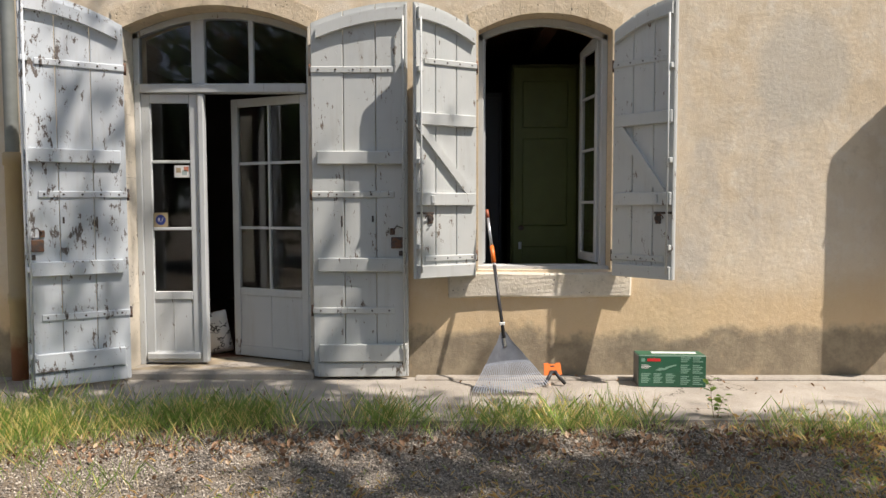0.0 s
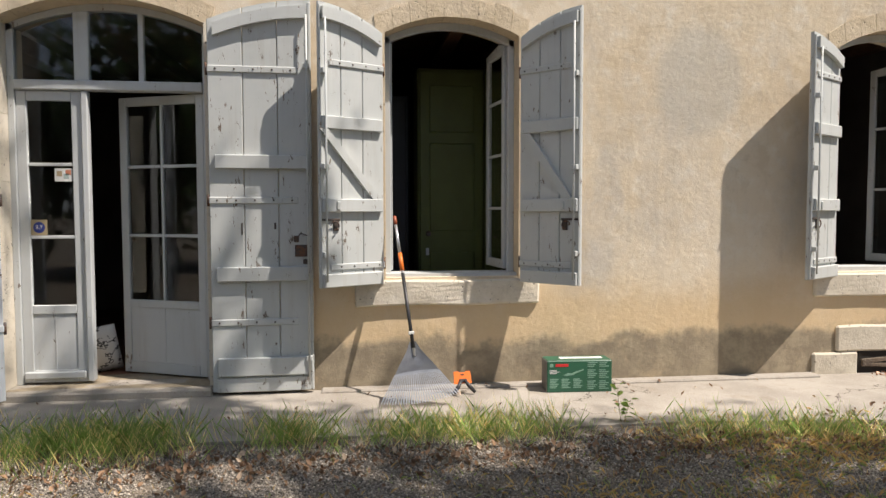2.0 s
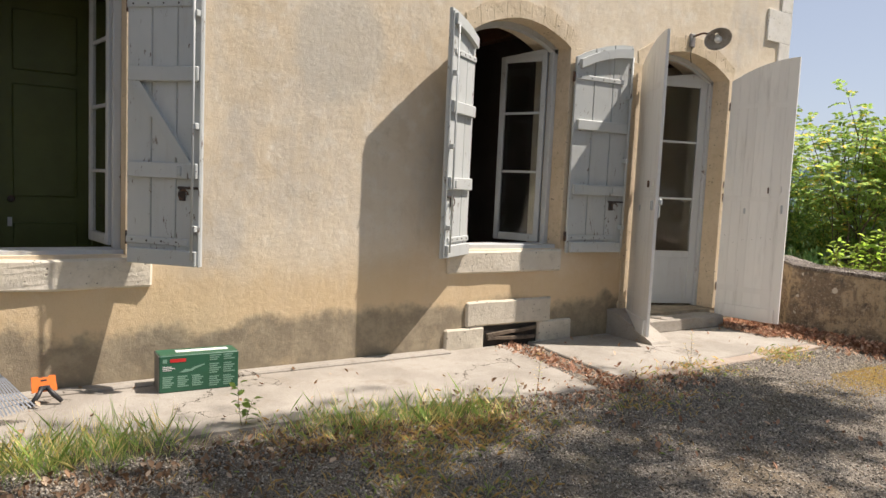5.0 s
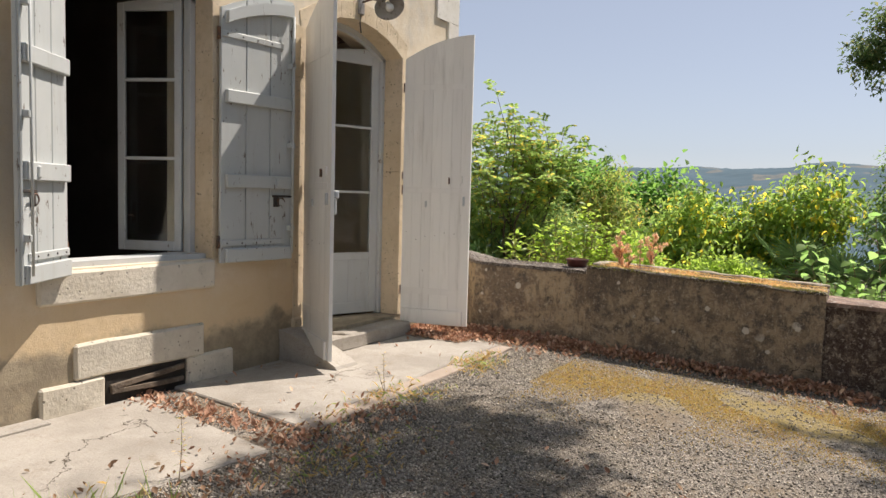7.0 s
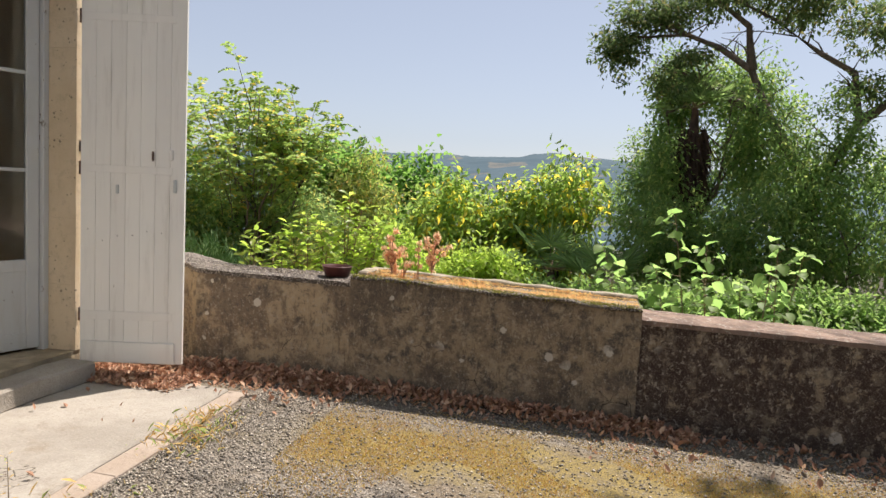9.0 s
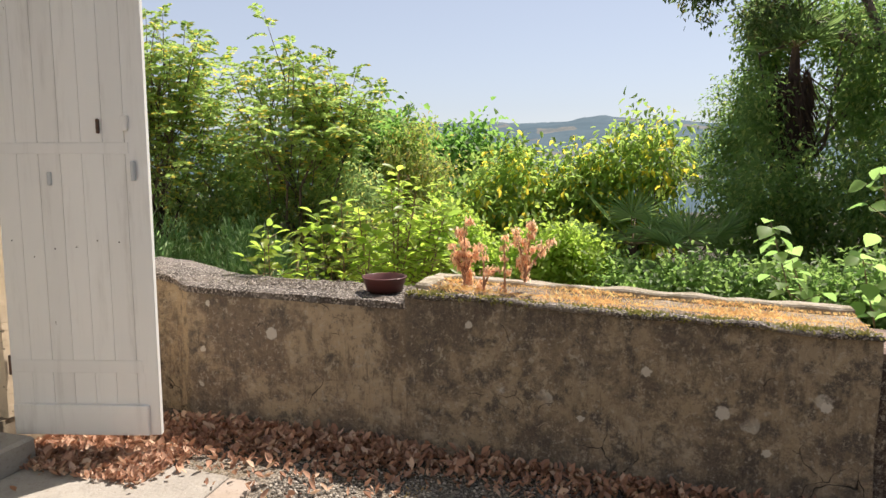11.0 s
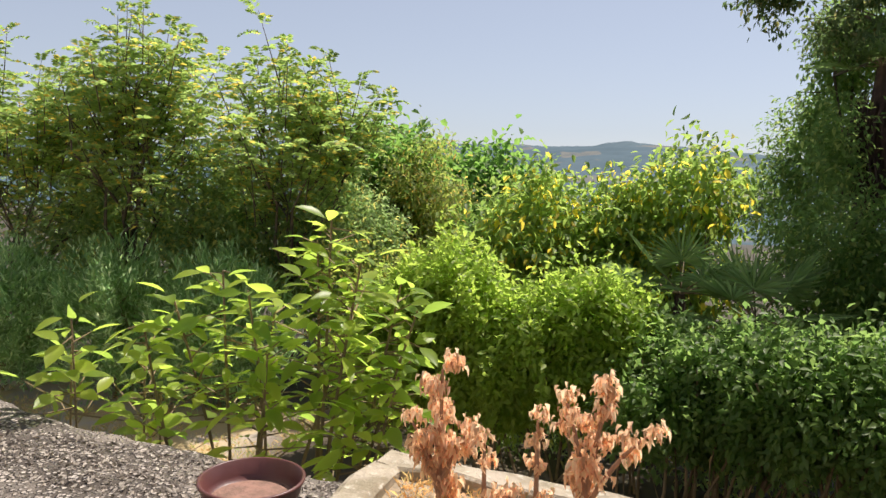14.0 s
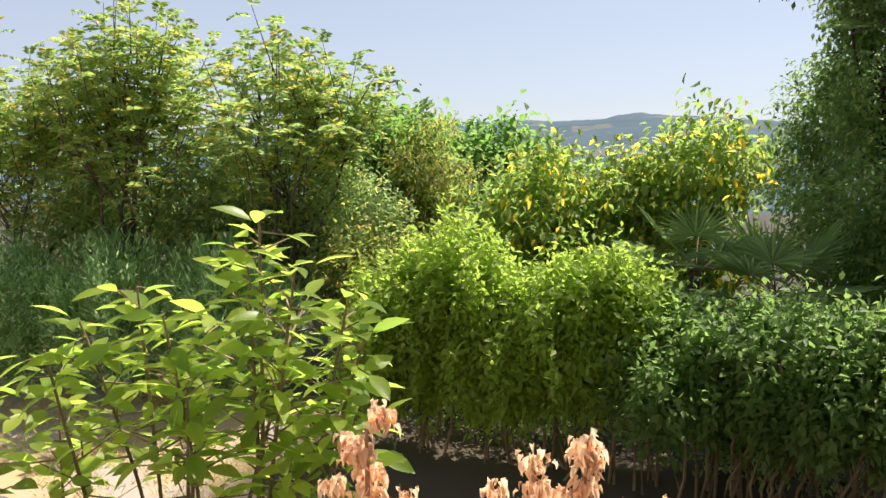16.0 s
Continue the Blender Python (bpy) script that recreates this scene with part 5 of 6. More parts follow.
def fan_palm(label, c, n, seed, radius=0.75, stalk=0.6):
    """A palm of stiff folded fans."""
    t = thing("fan_palm", label, "palm")
    r = np.random.default_rng(seed)
    bm = bmesh.new()
    tube(bm, [(c[0], c[1], -2.6), (c[0], c[1], c[2] - 0.5), (c[0], c[1], c[2])], [0.12, 0.11, 0.07], 8)
    part("trunk", bm, DEAD_PALM, t)
    for k in range(n):
        a = 2 * math.pi * k / n + r.uniform(-0.3, 0.3)
        e = r.uniform(-0.1, 1.1)
        d = Vector((math.cos(a) * math.cos(e), math.sin(a) * math.cos(e), math.sin(e)))
        hub = Vector(c) + d * stalk
        s = d.cross(Vector((0, 0, 1))).normalized()
        blades = 26
        ang = np.linspace(-2.0, 2.0, blades)
        up = s.cross(d)
        ways = np.array([list(d * math.cos(q) + s * math.sin(q) + up * 0.12) for q in ang])
        ln = radius * (0.75 + 0.25 * np.cos(ang)) * r.uniform(0.93, 1.05, blades)
        me = blade_mesh("fan", np.repeat(np.array([list(hub)]), blades, axis=0), ways, ln, 0.045, 0.06)
        part("fan", me, LEAF_PALM, t)
        bm = bmesh.new()
        tube(bm, [c, Vector(c).lerp(hub, 0.5) + Vector((0, 0, 0.02)), hub], [0.014, 0.011, 0.009], 4)
        part("stalk", bm, TWIG, t)


fan_palm("low fan palm with stiff radiating leaves behind the hedge", (18.4, -2.7, -0.15), 16, 61)
fan_palm("second low fan palm with spread fans", (17.9, -3.7, -0.35), 12, 62)
fan_palm("tall palm with a shaggy skirt of dead brown fronds", (20.4, -5.55, 3.45), 11, 63, 0.7, 0.45)


def palm_skirt():
    t = thing("dead_palm_fronds", "hanging dark brown dead fronds round the palm trunk", "palm")
    r = np.random.default_rng(64)
    n = 900
    a, z = r.uniform(0, 2 * math.pi, n), r.uniform(1.75, 3.1, n)
    o = np.stack([20.4 + np.cos(a) * 0.24, -5.55 + np.sin(a) * 0.24, z], axis=1)
    w = np.stack([np.cos(a) * 0.2, np.sin(a) * 0.2, -np.ones(n)], axis=1) + r.normal(0, 0.15, (n, 3))
    part("fronds", blade_mesh("fronds", o, w, 0.75 * r.uniform(0.5, 1.2, n), 0.035, 0.0), DEAD_PALM, t)


palm_skirt()
# oak leaves darkened: the crown's backlit silhouette is put into their colour
LEAF_OAK = leaf_material("silhouette_oak_leaf", (0.055, 0.085, 0.03), (0.10, 0.135, 0.05), (0.17, 0.16, 0.06), 0.15, 0.35, 0.75)
# weeping trees: shade in the foliage is carried by this darker colour
LEAF_SHADE = leaf_material("shaded_leaf", (0.075, 0.125, 0.035), (0.13, 0.185, 0.055), (0.21, 0.24, 0.07), 0.15, 0.5, 0.8)
broad_tree("weeping_tree", "dark tree with hanging foliage over the hedge", (21.8, -5.6, -2.8), [((22.6, -5.2, 2.4), (1.0, 0.85, 1.4), 140), ((21.6, -7.0, 2.8), (1.4, 1.3, 2.0), 230), ((22.0, -6.6, 4.2), (1.2, 1.2, 0.7), 110), ((21.8, -5.35, 3.9), (0.8, 0.65, 1.0), 120), ((19.9, -4.95, 2.1), (0.4, 0.35, 0.8), 34), ((19.5, -6.6, 2.7), (0.6, 0.5, 1.2), 70), ((19.3, -5.5, 0.1), (1.2, 1.7, 1.5), 360), ((22.6, -5.2, 1.2), (1.0, 1.6, 1.6), 200)], 0.115, LEAF_SHADE, 71, trunk=0.13, per=36, droop=0.55, wide=0.46)
broad_tree("weeping_tree", "dark mass of drooping foliage in shade", (18.4, -7.2, -2.7), [((18.3, -7.2, 0.3), (1.3, 1.5, 1.8), 300), ((19.4, -8.2, 1.8), (1.4, 1.5, 2.0), 260), ((17.0, -9.6, 0.8), (1.6, 1.6, 2.4), 300)], 0.115, LEAF_SHADE, 72, trunk=0.12, per=38, droop=0.7, wide=0.44)


def crooked_oak():
    """A tall oak with bent dark limbs under thin, layered foliage."""
    t = thing("oak_tree", "tall oak with crooked dark limbs and layered thin foliage", "tree")
    r = np.random.default_rng(73)
    bm = bmesh.new()
    tube(bm, [(20.2, -8.3, -2.7), (20.1, -8.1, 0.2), (20.0, -7.9, 1.9)], [0.24, 0.19, 0.16], 9)
    runs = [[(20.0, -7.9, 1.9), (20.0, -7.35, 2.7), (20.0, -7.0, 3.3), (20.1, -6.6, 4.25), (20.0, -5.9, 4.7), (19.9, -5.2, 4.95), (20.0, -4.2, 4.9), (20.0, -3.7, 4.6)],
            [(20.0, -7.9, 1.9), (20.1, -8.5, 2.6), (20.1, -8.8, 3.2), (20.0, -8.6, 4.2), (20.0, -7.9, 4.6), (20.1, -7.0, 5.3), (20.0, -6.0, 5.8)],
            [(20.0, -7.0, 3.3), (20.2, -6.3, 3.6), (20.3, -5.8, 3.9), (20.2, -5.2, 4.2)],
            [(20.1, -8.8, 3.2), (20.0, -9.5, 3.8), (20.0, -10.2, 4.6)], [(20.1, -6.6, 4.25), (20.2, -6.5, 5.2), (20.2, -5.6, 5.9)]]
    for q in runs:
        n = len(q) - 1
        tube(bm, q, [0.12 * (1 - 0.8 * k / n) for k in range(n + 1)], 7)
    for q in runs:
        for k in range(1, len(q)):
            for _ in range(5):
                a = Vector(q[k - 1]).lerp(Vector(q[k]), r.uniform())
                b = a + Vector((r.normal(0, 0.35), r.normal(0.1, 0.4), r.uniform(0.1, 0.6)))
                tube(bm, [a, a.lerp(b, 0.5) + Vector((0, 0, 0.08)), b], [0.022, 0.014, 0.005], 4)
    part("trunk", bm, BARK, t, smooth=True)
    cs, ds = zip(*[lobed(c, rad, n, 73 + i, 0.5, 0.5) for i, (c, rad, n) in enumerate((
        ((20.0, -3.9, 4.75), (0.6, 0.5, 0.75), 80), ((20.0, -4.7, 5.4), (0.9, 0.8, 0.45), 90), ((20.2, -5.0, 4.0), (0.7, 0.6, 0.45), 40), ((20.2, -6.0, 5.9), (1.2, 1.1, 0.5), 110), ((20.0, -7.6, 5.7), (1.2, 1.1, 0.55), 110),
        ((20.0, -9.2, 5.1), (1.0, 0.9, 0.6), 80), ((20.2, -5.4, 4.5), (0.7, 0.5, 0.2), 24), ((20.1, -8.9, 3.9), (0.6, 0.6, 0.25), 26)))])
    cs, ds = np.concatenate(cs), np.concatenate(ds)
    per = 26
    o = np.repeat(cs, per, axis=0) + r.normal(0, 1, (len(cs) * per, 3)) * np.array([0.16, 0.16, 0.07])
    w = np.repeat(ds, per, axis=0) * 0.5 + r.normal(0, 0.7, o.shape) + np.array([0, 0, -0.3])
    ln = 0.12 * r.uniform(0.65, 1.2, len(o))
    part("crown", blade_mesh("crown", o, w, ln, ln * 0.5, 0.1, np.array([0, 0, 1.0])), LEAF_OAK, t)


crooked_oak()


def near_bush(name, label, stems, leaf, mat, seed, per, spread, category="shrub", wide=0.5, droop=0.15):
    """Thin stems from the garden below, with leaves set along their upper ends."""
    t = thing(name, label, category)
    r = np.random.default_rng(seed)
    P, D = [], []
    bm = bmesh.new()
    for foot, tip in stems:
        foot, tip = Vector(foot), Vector(tip)
        bare = tip.z < 0 and foot.z < -2
        tall = (tip - foot).length
        bow = Vector((r.normal(0, 0.05), r.normal(0, 0.05), 0)) * min(1.0, tall / 2)
        q = [foot.lerp(tip, k / 6) + bow * math.sin(math.pi * k / 6) for k in range(7)]
        tube(bm, q, [(0.011 - 0.0013 * k) * (1 if tall > 1 else 0.25) for k in range(7)], 5)
        for k in range(0 if bare else per):
            u = 1 - (k / per) ** 1.1 * spread
            i = min(int(u * 6), 5)
            p = q[i].lerp(q[i + 1], u * 6 - i)
            a = k * 2.4 + r.uniform(-0.3, 0.3)
            out = Vector((math.cos(a), math.sin(a), r.uniform(-0.35, 0.85)))
            side_len = r.uniform(0.0, 0.16) * (0.4 + k / per) * min(1.0, tall / 1.5)
            e = p + out * side_len
            if side_len > 0.05 * min(1.0, tall / 1.5):
                tube(bm, [p, e], [0.0035 * (1 if tall > 1 else 0.3), 0.002 * (1 if tall > 1 else 0.3)], 3)
            P.append(list(e))
            D.append(list(out + Vector((0, 0, -droop))))
            if k % 2:
                P.append(list(p + out * side_len * 0.5))
                D.append([-out.y, out.x, r.uniform(-0.3, 0.7)])
    part("branch", bm, TWIG, t)
    ln = leaf * r.uniform(0.7, 1.2, len(P))
    part("foliage", round_leaf_mesh("foliage", np.array(P), np.array(D), ln, ln * wide), mat, t, smooth=True)


near_bush("privet_shrub", "fresh green large-leaved shrub growing up behind the wall",
          [((9.12, -1.0 - 0.2 * k, -2.5), (9.12, -1.0 - 0.2 * k, -0.2)) for k in range(3)] + [((9.11 + 0.03 * math.sin(k * 2.1), foot, -0.28), tip) for k, (foot, tip) in enumerate((
              (-1.2, (9.10, -1.12, 1.14)), (-1.2, (9.02, -1.26, 1.10)), (-1.4, (9.15, -1.42, 1.25)), (-1.4, (9.12, -1.48, 1.32)), (-1.4, (9.08, -1.60, 1.22)), (-1.4, (9.20, -1.68, 1.14)), (-1.4, (9.15, -1.75, 1.06)),
              (-1.4, (9.06, -1.73, 0.88)), (-1.4, (9.00, -1.62, 0.78)), (-1.2, (9.04, -0.98, 1.06)), (-1.2, (9.00, -0.90, 0.98)), (-1.2, (9.24, -1.50, 1.02)), (-1.2, (9.00, -1.34, 0.92)), (-1.2, (9.26, -1.22, 1.05))))], 0.092, LEAF_PRIVET, 81, 30, 0.34, wide=0.43)
near_bush("privet_sapling", "young leafy shoot standing up behind the wall", [((8.92, -0.74, -2.5), (8.86, -0.76, 1.02)), ((8.92, -0.76, -2.5), (8.92, -0.70, 0.88))], 0.085, LEAF_PRIVET, 82, 16, 0.10)
near_bush("privet_sapling", "small leafy shoot beside a taller one", [((9.12, -0.86, -2.5), (9.13, -0.80, 0.87)), ((9.12, -0.86, -2.5), (9.16, -0.84, 0.72))], 0.08, LEAF_PRIVET, 83, 14, 0.10)
near_bush("redbud_shrub", "pale sunlit broad-leaved shrub leaning over the lower wall",
          [((9.3, -4.5, -2.5), (9.45, -3.55, 1.03)), ((9.3, -4.5, -2.5), (9.5, -4.1, 1.34)), ((9.3, -4.5, -2.5), (9.4, -4.35, 1.1)), ((9.35, -4.6, -2.5), (9.3, -4.85, 1.12)), ((9.3, -4.5, -2.5), (9.0, -4.75, 0.95)), ((9.3, -4.5, -2.5), (9.2, -3.95, 0.9)), ((9.35, -4.6, -2.5), (9.5, -5.1, 1.05)), ((9.3, -4.5, -2.5), (9.1, -4.3, 0.86)), ((9.3, -4.6, -2.5), (9.3, -4.6, 0.8)), ((9.3, -4.6, -2.5), (9.6, -3.7, 0.8))], 0.10, LEAF_PALE, 84, 15, 0.2, wide=0.85, droop=0.8)
broad_tree("nettle_bush", "green weeds crowding the foot of the wall", (10.6, -5.8, -2.5), [((10.8, -6.0, -0.6), (0.8, 1.5, 1.1), 300)], 0.08, LEAF_HEDGE_DIM, 85, per=22, category="bush", trunk=0.03)
# the tree over the terrace whose shade lies on the gravel
broad_tree("oak_tree", "large oak spreading shade over the terrace", (8.6, -12.2, -0.3), [((8.0, -8.1, 12.0), (3.1, 2.0, 1.3), 280), ((8.0, -5.7, 12.3), (2.5, 1.2, 0.8), 110), ((10.9, -5.5, 11.7), (1.25, 0.7, 0.5), 60), ((13.0, -8.0, 12.0), (0.7, 0.5, 0.4), 16), ((4.2, -3.95, 12.0), (2.1, 0.6, 0.4), 40), ((5.2, -4.4, 12.0), (1.3, 0.3, 0.3), 46), ((3.0, -3.1, 12.0), (0.9, 0.2, 0.4), 4)], 0.16, LEAF_MID, 91, trunk=0.26, per=26, n_limbs=6, spread=0.38, wide=0.6)

# leaves kept near black so that the panes reflect dark
LEAF_BACK = leaf_material("near_black_leaf", (0.030, 0.050, 0.020), (0.055, 0.08, 0.03), None, 0, 0.25, 0.8)
# unseen trees added behind the walker to close the garden and darken window glass
for _k, (_x, _y, _h) in enumerate(((-9, -13, 5.5), (-4.5, -15, 6.5), (0.5, -14, 5.5), (5.5, -16, 6.5), (10.5, -14, 5.5), (-13, -9, 5.5), (-12, -4, 5.0))):
    broad_tree("lime_tree", "unseen dense tree added to close the terrace, dark in the window glass", (_x, _y, -0.3), [((_x, _y, _h * 0.62), (2.8, 2.2, _h * 0.52), 260)], 0.30, LEAF_BACK, 100 + _k, trunk=0.2, per=18, wide=0.7, spread=0.6)
broad_tree("undergrowth", "dark undergrowth in the shade behind the hedge", (17.2, -4.6, -2.6), [((17.6, -0.2, -1.9), (0.5, 2.0, 0.8), 200), ((17.0, -3.6, -1.7), (0.7, 1.9, 0.9), 220), ((16.3, -6.3, -1.7), (0.7, 1.9, 0.9), 200)], 0.10, LEAF_DARK, 95, per=22, category="bush", trunk=0.03)

# ---- litter, grass, gravel ----
LITTER = leaf_material("dead_leaf", (0.26, 0.135, 0.085), (0.50, 0.295, 0.195), (0.62, 0.44, 0.31), 0.2, 0.06, 0.7)
LITTER_BROWN = leaf_material("brown_dead_leaf", (0.15, 0.09, 0.055), (0.34, 0.215, 0.13), (0.50, 0.38, 0.27), 0.15, 0.06, 0.8)
GRASS = leaf_material("grass_blade", (0.155, 0.24, 0.065), (0.27, 0.345, 0.11), (0.56, 0.48, 0.26), 0.34, 0.42, 0.5)
STRAW = leaf_material("dry_straw", (0.40, 0.28, 0.11), (0.50, 0.37, 0.17), (0.25, 0.30, 0.10), 0.35, 0.3, 0.7)
RUST_MOSS = leaf_material("dry_orange_moss", (0.40, 0.235, 0.10), (0.54, 0.36, 0.17), (0.50, 0.40, 0.18), 0.25, 0.3, 0.8)


def on_ground(x, y):
    if -7 < x < 4.6 and y > -1.2:
        return 0.002
    if 5.0 < x < 7.8 and y > -1.35:
        return 0.008
    return ground_height(min(x, 8.2), y) + 0.002


def scatter_stuff(name, label, category, mesh, mat):
    return tagged(part(name, mesh, mat), label, category, kind="stuff")


def litter():
    r = np.random.default_rng(201)
    xs, ys = [], []

    def area(n, fx, fy):
        xs.extend(fx(n))
        ys.extend(fy(n))
    area(3600, lambda n: 8.27 - np.abs(r.normal(0, 0.13, n)), lambda n: -r.uniform(0.1, 4.2, n))
    area(900, lambda n: 8.27 - np.abs(r.normal(0, 0.25, n)), lambda n: -r.uniform(3.5, 8, n))
    area(3000, lambda n: r.uniform(7.55, 8.25, n), lambda n: -r.uniform(0.0, 0.85, n))
    area(1500, lambda n: 8.3 - np.abs(r.normal(0, 0.25, n)), lambda n: -r.uniform(0.6, 1.9, n))
    area(620, lambda n: 4.74 + r.normal(0, 0.09, n), lambda n: -r.uniform(0.0, 1.5, n))
    area(2600, lambda n: r.uniform(-3.5, 3.6, n), lambda n: -1.62 + r.normal(0, 0.16, n))
    area(700, lambda n: r.uniform(-3.5, 5.5, n), lambda n: -r.uniform(1.3, 4.0, n))
    area(110, lambda n: r.uniform(-3.0, 4.3, n), lambda n: -r.uniform(0.05, 1.2, n))
    area(26, lambda n: r.uniform(5.0, 7.7, n), lambda n: -r.uniform(0.05, 1.3, n))
    area(600, lambda n: r.uniform(3.0, 5.6, n), lambda n: -1.5 + r.normal(0, 0.16, n))
    x, y = np.array(xs), np.array(ys)
    pile = 0.05 * np.exp(-((8.27 - x) / 0.25) ** 2) * r.uniform(0, 1, len(x)) * (y > -4)
    z = np.array([on_ground(a, b) for a, b in zip(x, y)]) + pile + r.uniform(0.0, 0.012, len(x))
    a = r.uniform(0, 2 * math.pi, len(x))
    w = np.stack([np.cos(a), np.sin(a), r.uniform(-0.1, 0.75, len(x))], axis=1)
    ln = (0.016 + 0.036 * r.uniform(0, 1, len(x)) ** 1.6) * (1.0 + 0.15 * (x > 7))
    wd = ln * r.uniform(0.35, 0.75, len(x))
    o = np.stack([x, y, z], axis=1)
    near = x < 4.0
    scatter_stuff("leaf_litter", "fallen red-brown dead leaves along the garden wall", "leaf litter", leaf_mesh("leaf_litter", o[~near], w[~near], ln[~near], wd[~near], 0.5, -0.45), LITTER)
    scatter_stuff("leaf_litter", "dull brown dead leaves in the grass and gravel", "leaf litter", leaf_mesh("leaf_litter", o[near], w[near], ln[near] * 0.9, wd[near], 0.5, -0.45), LITTER_BROWN)


litter()


TUFTS = ((1.55, -2.42, 9), (2.2, -2.35, 8), (3.3, -1.95, 9), (2.75, -2.45, 6), (1.1, -2.75, 6), (0.55, -2.5, 6), (2.7, -1.62, 8), (3.1, -1.7, 8))


def grass():
    r = np.random.default_rng(202)

    def tufts(spots, per, h, lean):
        o, w, ln = [], [], []
        for x, y, k in spots:
            n = int(per * k)
            px, py = x + r.normal(0, 0.15, n), y + r.normal(0, 0.09, n)
            o.append(np.stack([px, py, [on_ground(a, b) - 0.01 for a, b in zip(px, py)]], axis=1))
            d = r.normal(0, lean, (n, 3))
            d[:, 2] = 1
            w.append(d)
            ln.append(h * min(k, 1.6) ** 0.6 * (0.25 + 1.0 * r.uniform(0, 1, n) ** 1.4))
        return np.concatenate(o), np.concatenate(w), np.concatenate(ln)
    spots = []
    for _ in range(150):
        x = r.uniform(-4.2, -0.9)
        spots.append((x, -1.28 + r.normal(0, 0.17) - 0.1 * (x < -2.2) + 0.0, r.uniform(0.5, 1.2)))
    spots += [(r.uniform(-4.5, -2.2), r.uniform(-1.9, -0.75), r.uniform(0.6, 1.3)) for _ in range(60)]
    spots += [(r.uniform(-0.4, 1.55), -1.25 + r.normal(0, 0.08), r.uniform(0.5, 1.15)) for _ in range(75)]
    for _ in range(48):
        x = r.uniform(2.0, 3.5)
        spots.append((x, -1.27 - 0.11 * (x - 2.2) - abs(r.normal(0, 0.09)), r.uniform(0.4, 1.0)))
    spots += [(-2.2 + r.normal(0, 0.7), -2.3 + r.normal(0, 0.3), 0.5) for _ in range(14)]
    spots = [(x, y, k * (1.3 if x < -0.8 else 1.0) * (0.35 + 1.5 * max(0.0, 0.5 + 0.9 * noise.noise((x * 2.6, y * 3, 8))))) for x, y, k in spots]
    o, w, ln = tufts([q for q in spots if q[2] > 0.5], 46, 0.19, 0.34)
    scatter_stuff("grass", "long green grass along the edge of the concrete", "grass", blade_mesh("grass", o, w, ln, 0.0026, 0.12), GRASS)
    dry = [(r.uniform(2.0, 3.7), -1.50 + r.normal(0, 0.12), r.uniform(0.4, 0.9)) for _ in range(45)]
    dry += [(5.75 + r.normal(0, 0.15), -1.38 + r.normal(0, 0.06), 0.7) for _ in range(9)] + [(7.05 + r.normal(0, 0.12), -1.36 + r.normal(0, 0.05), 0.8) for _ in range(10)]
    dry += [(r.uniform(1.2, 2.0) + r.normal(0, 0.1), -2.3 + r.normal(0, 0.25), 0.7) for _ in range(16)] + [(2.5 + r.normal(0, 0.15), -2.0 + r.normal(0, 0.3), 0.7) for _ in range(16)]
    dry += [(r.uniform(3.6, 5.4), -1.75 + r.normal(0, 0.2), 0.55) for _ in range(26)] + [(r.uniform(-1.6, 1.0), -2.2 + r.normal(0, 0.2), 0.6) for _ in range(22)]
    for cx, cy, n in TUFTS:
        dry += [(cx + r.normal(0, 0.12), cy + r.normal(0, 0.09), r.uniform(0.5, 1.1)) for _ in range(n)]
    o, w, ln = tufts(dry, 60, 0.10, 0.6)
    scatter_stuff("dry_grass", "straw-coloured dry grass tufts in the gravel", "grass", blade_mesh("dry_grass", o, w, ln, 0.004, 0.3), STRAW)
    n = 60000
    x, y = 7.05 + r.normal(0, 0.42, n) + 0.12, r.uniform(-5.5, -1.9, n)
    keep = np.array([noise.noise((a * 1.6, b * 1.6, 7)) > -0.12 and a < 8.0 for a, b in zip(x, y)])
    x, y = x[keep], y[keep]
    o = np.stack([x, y, [on_ground(a, b) - 0.004 for a, b in zip(x, y)]], axis=1)
    w = r.normal(0, 0.7, (len(x), 3))
    w[:, 2] = 1
    scatter_stuff("moss", "low yellow-brown moss on the gravel", "moss", blade_mesh("moss", o, w, r.uniform(0.008, 0.020, len(x)), 0.005, 0.1), leaf_material("yellow_moss", (0.33, 0.235, 0.07), (0.46, 0.345, 0.10), (0.36, 0.21, 0.09), 0.3, 0.2, 0.8))


grass()


def meadow():
    """Parched grass on the bare ground below the wall."""
    r = np.random.default_rng(204)
    n = 16000
    x, y = r.uniform(12.5, 17.5, n), r.uniform(2.6, 8.5, n)
    keep = np.array([noise.noise((a * 1.1, b * 1.1, 4)) > -0.1 for a, b in zip(x, y)])
    x, y = x[keep], y[keep]
    w = r.normal(0, 0.5, (len(x), 3))
    w[:, 2] = 1
    o = np.stack([x, y, [ground_height(a, b) - 0.02 for a, b in zip(x, y)]], axis=1)
    scatter_stuff("dry_grass", "parched straw-coloured grass on the lower garden ground", "grass", blade_mesh("dry_grass", o, w, r.uniform(0.05, 0.17, len(x)), 0.008, 0.2), STRAW)


meadow()


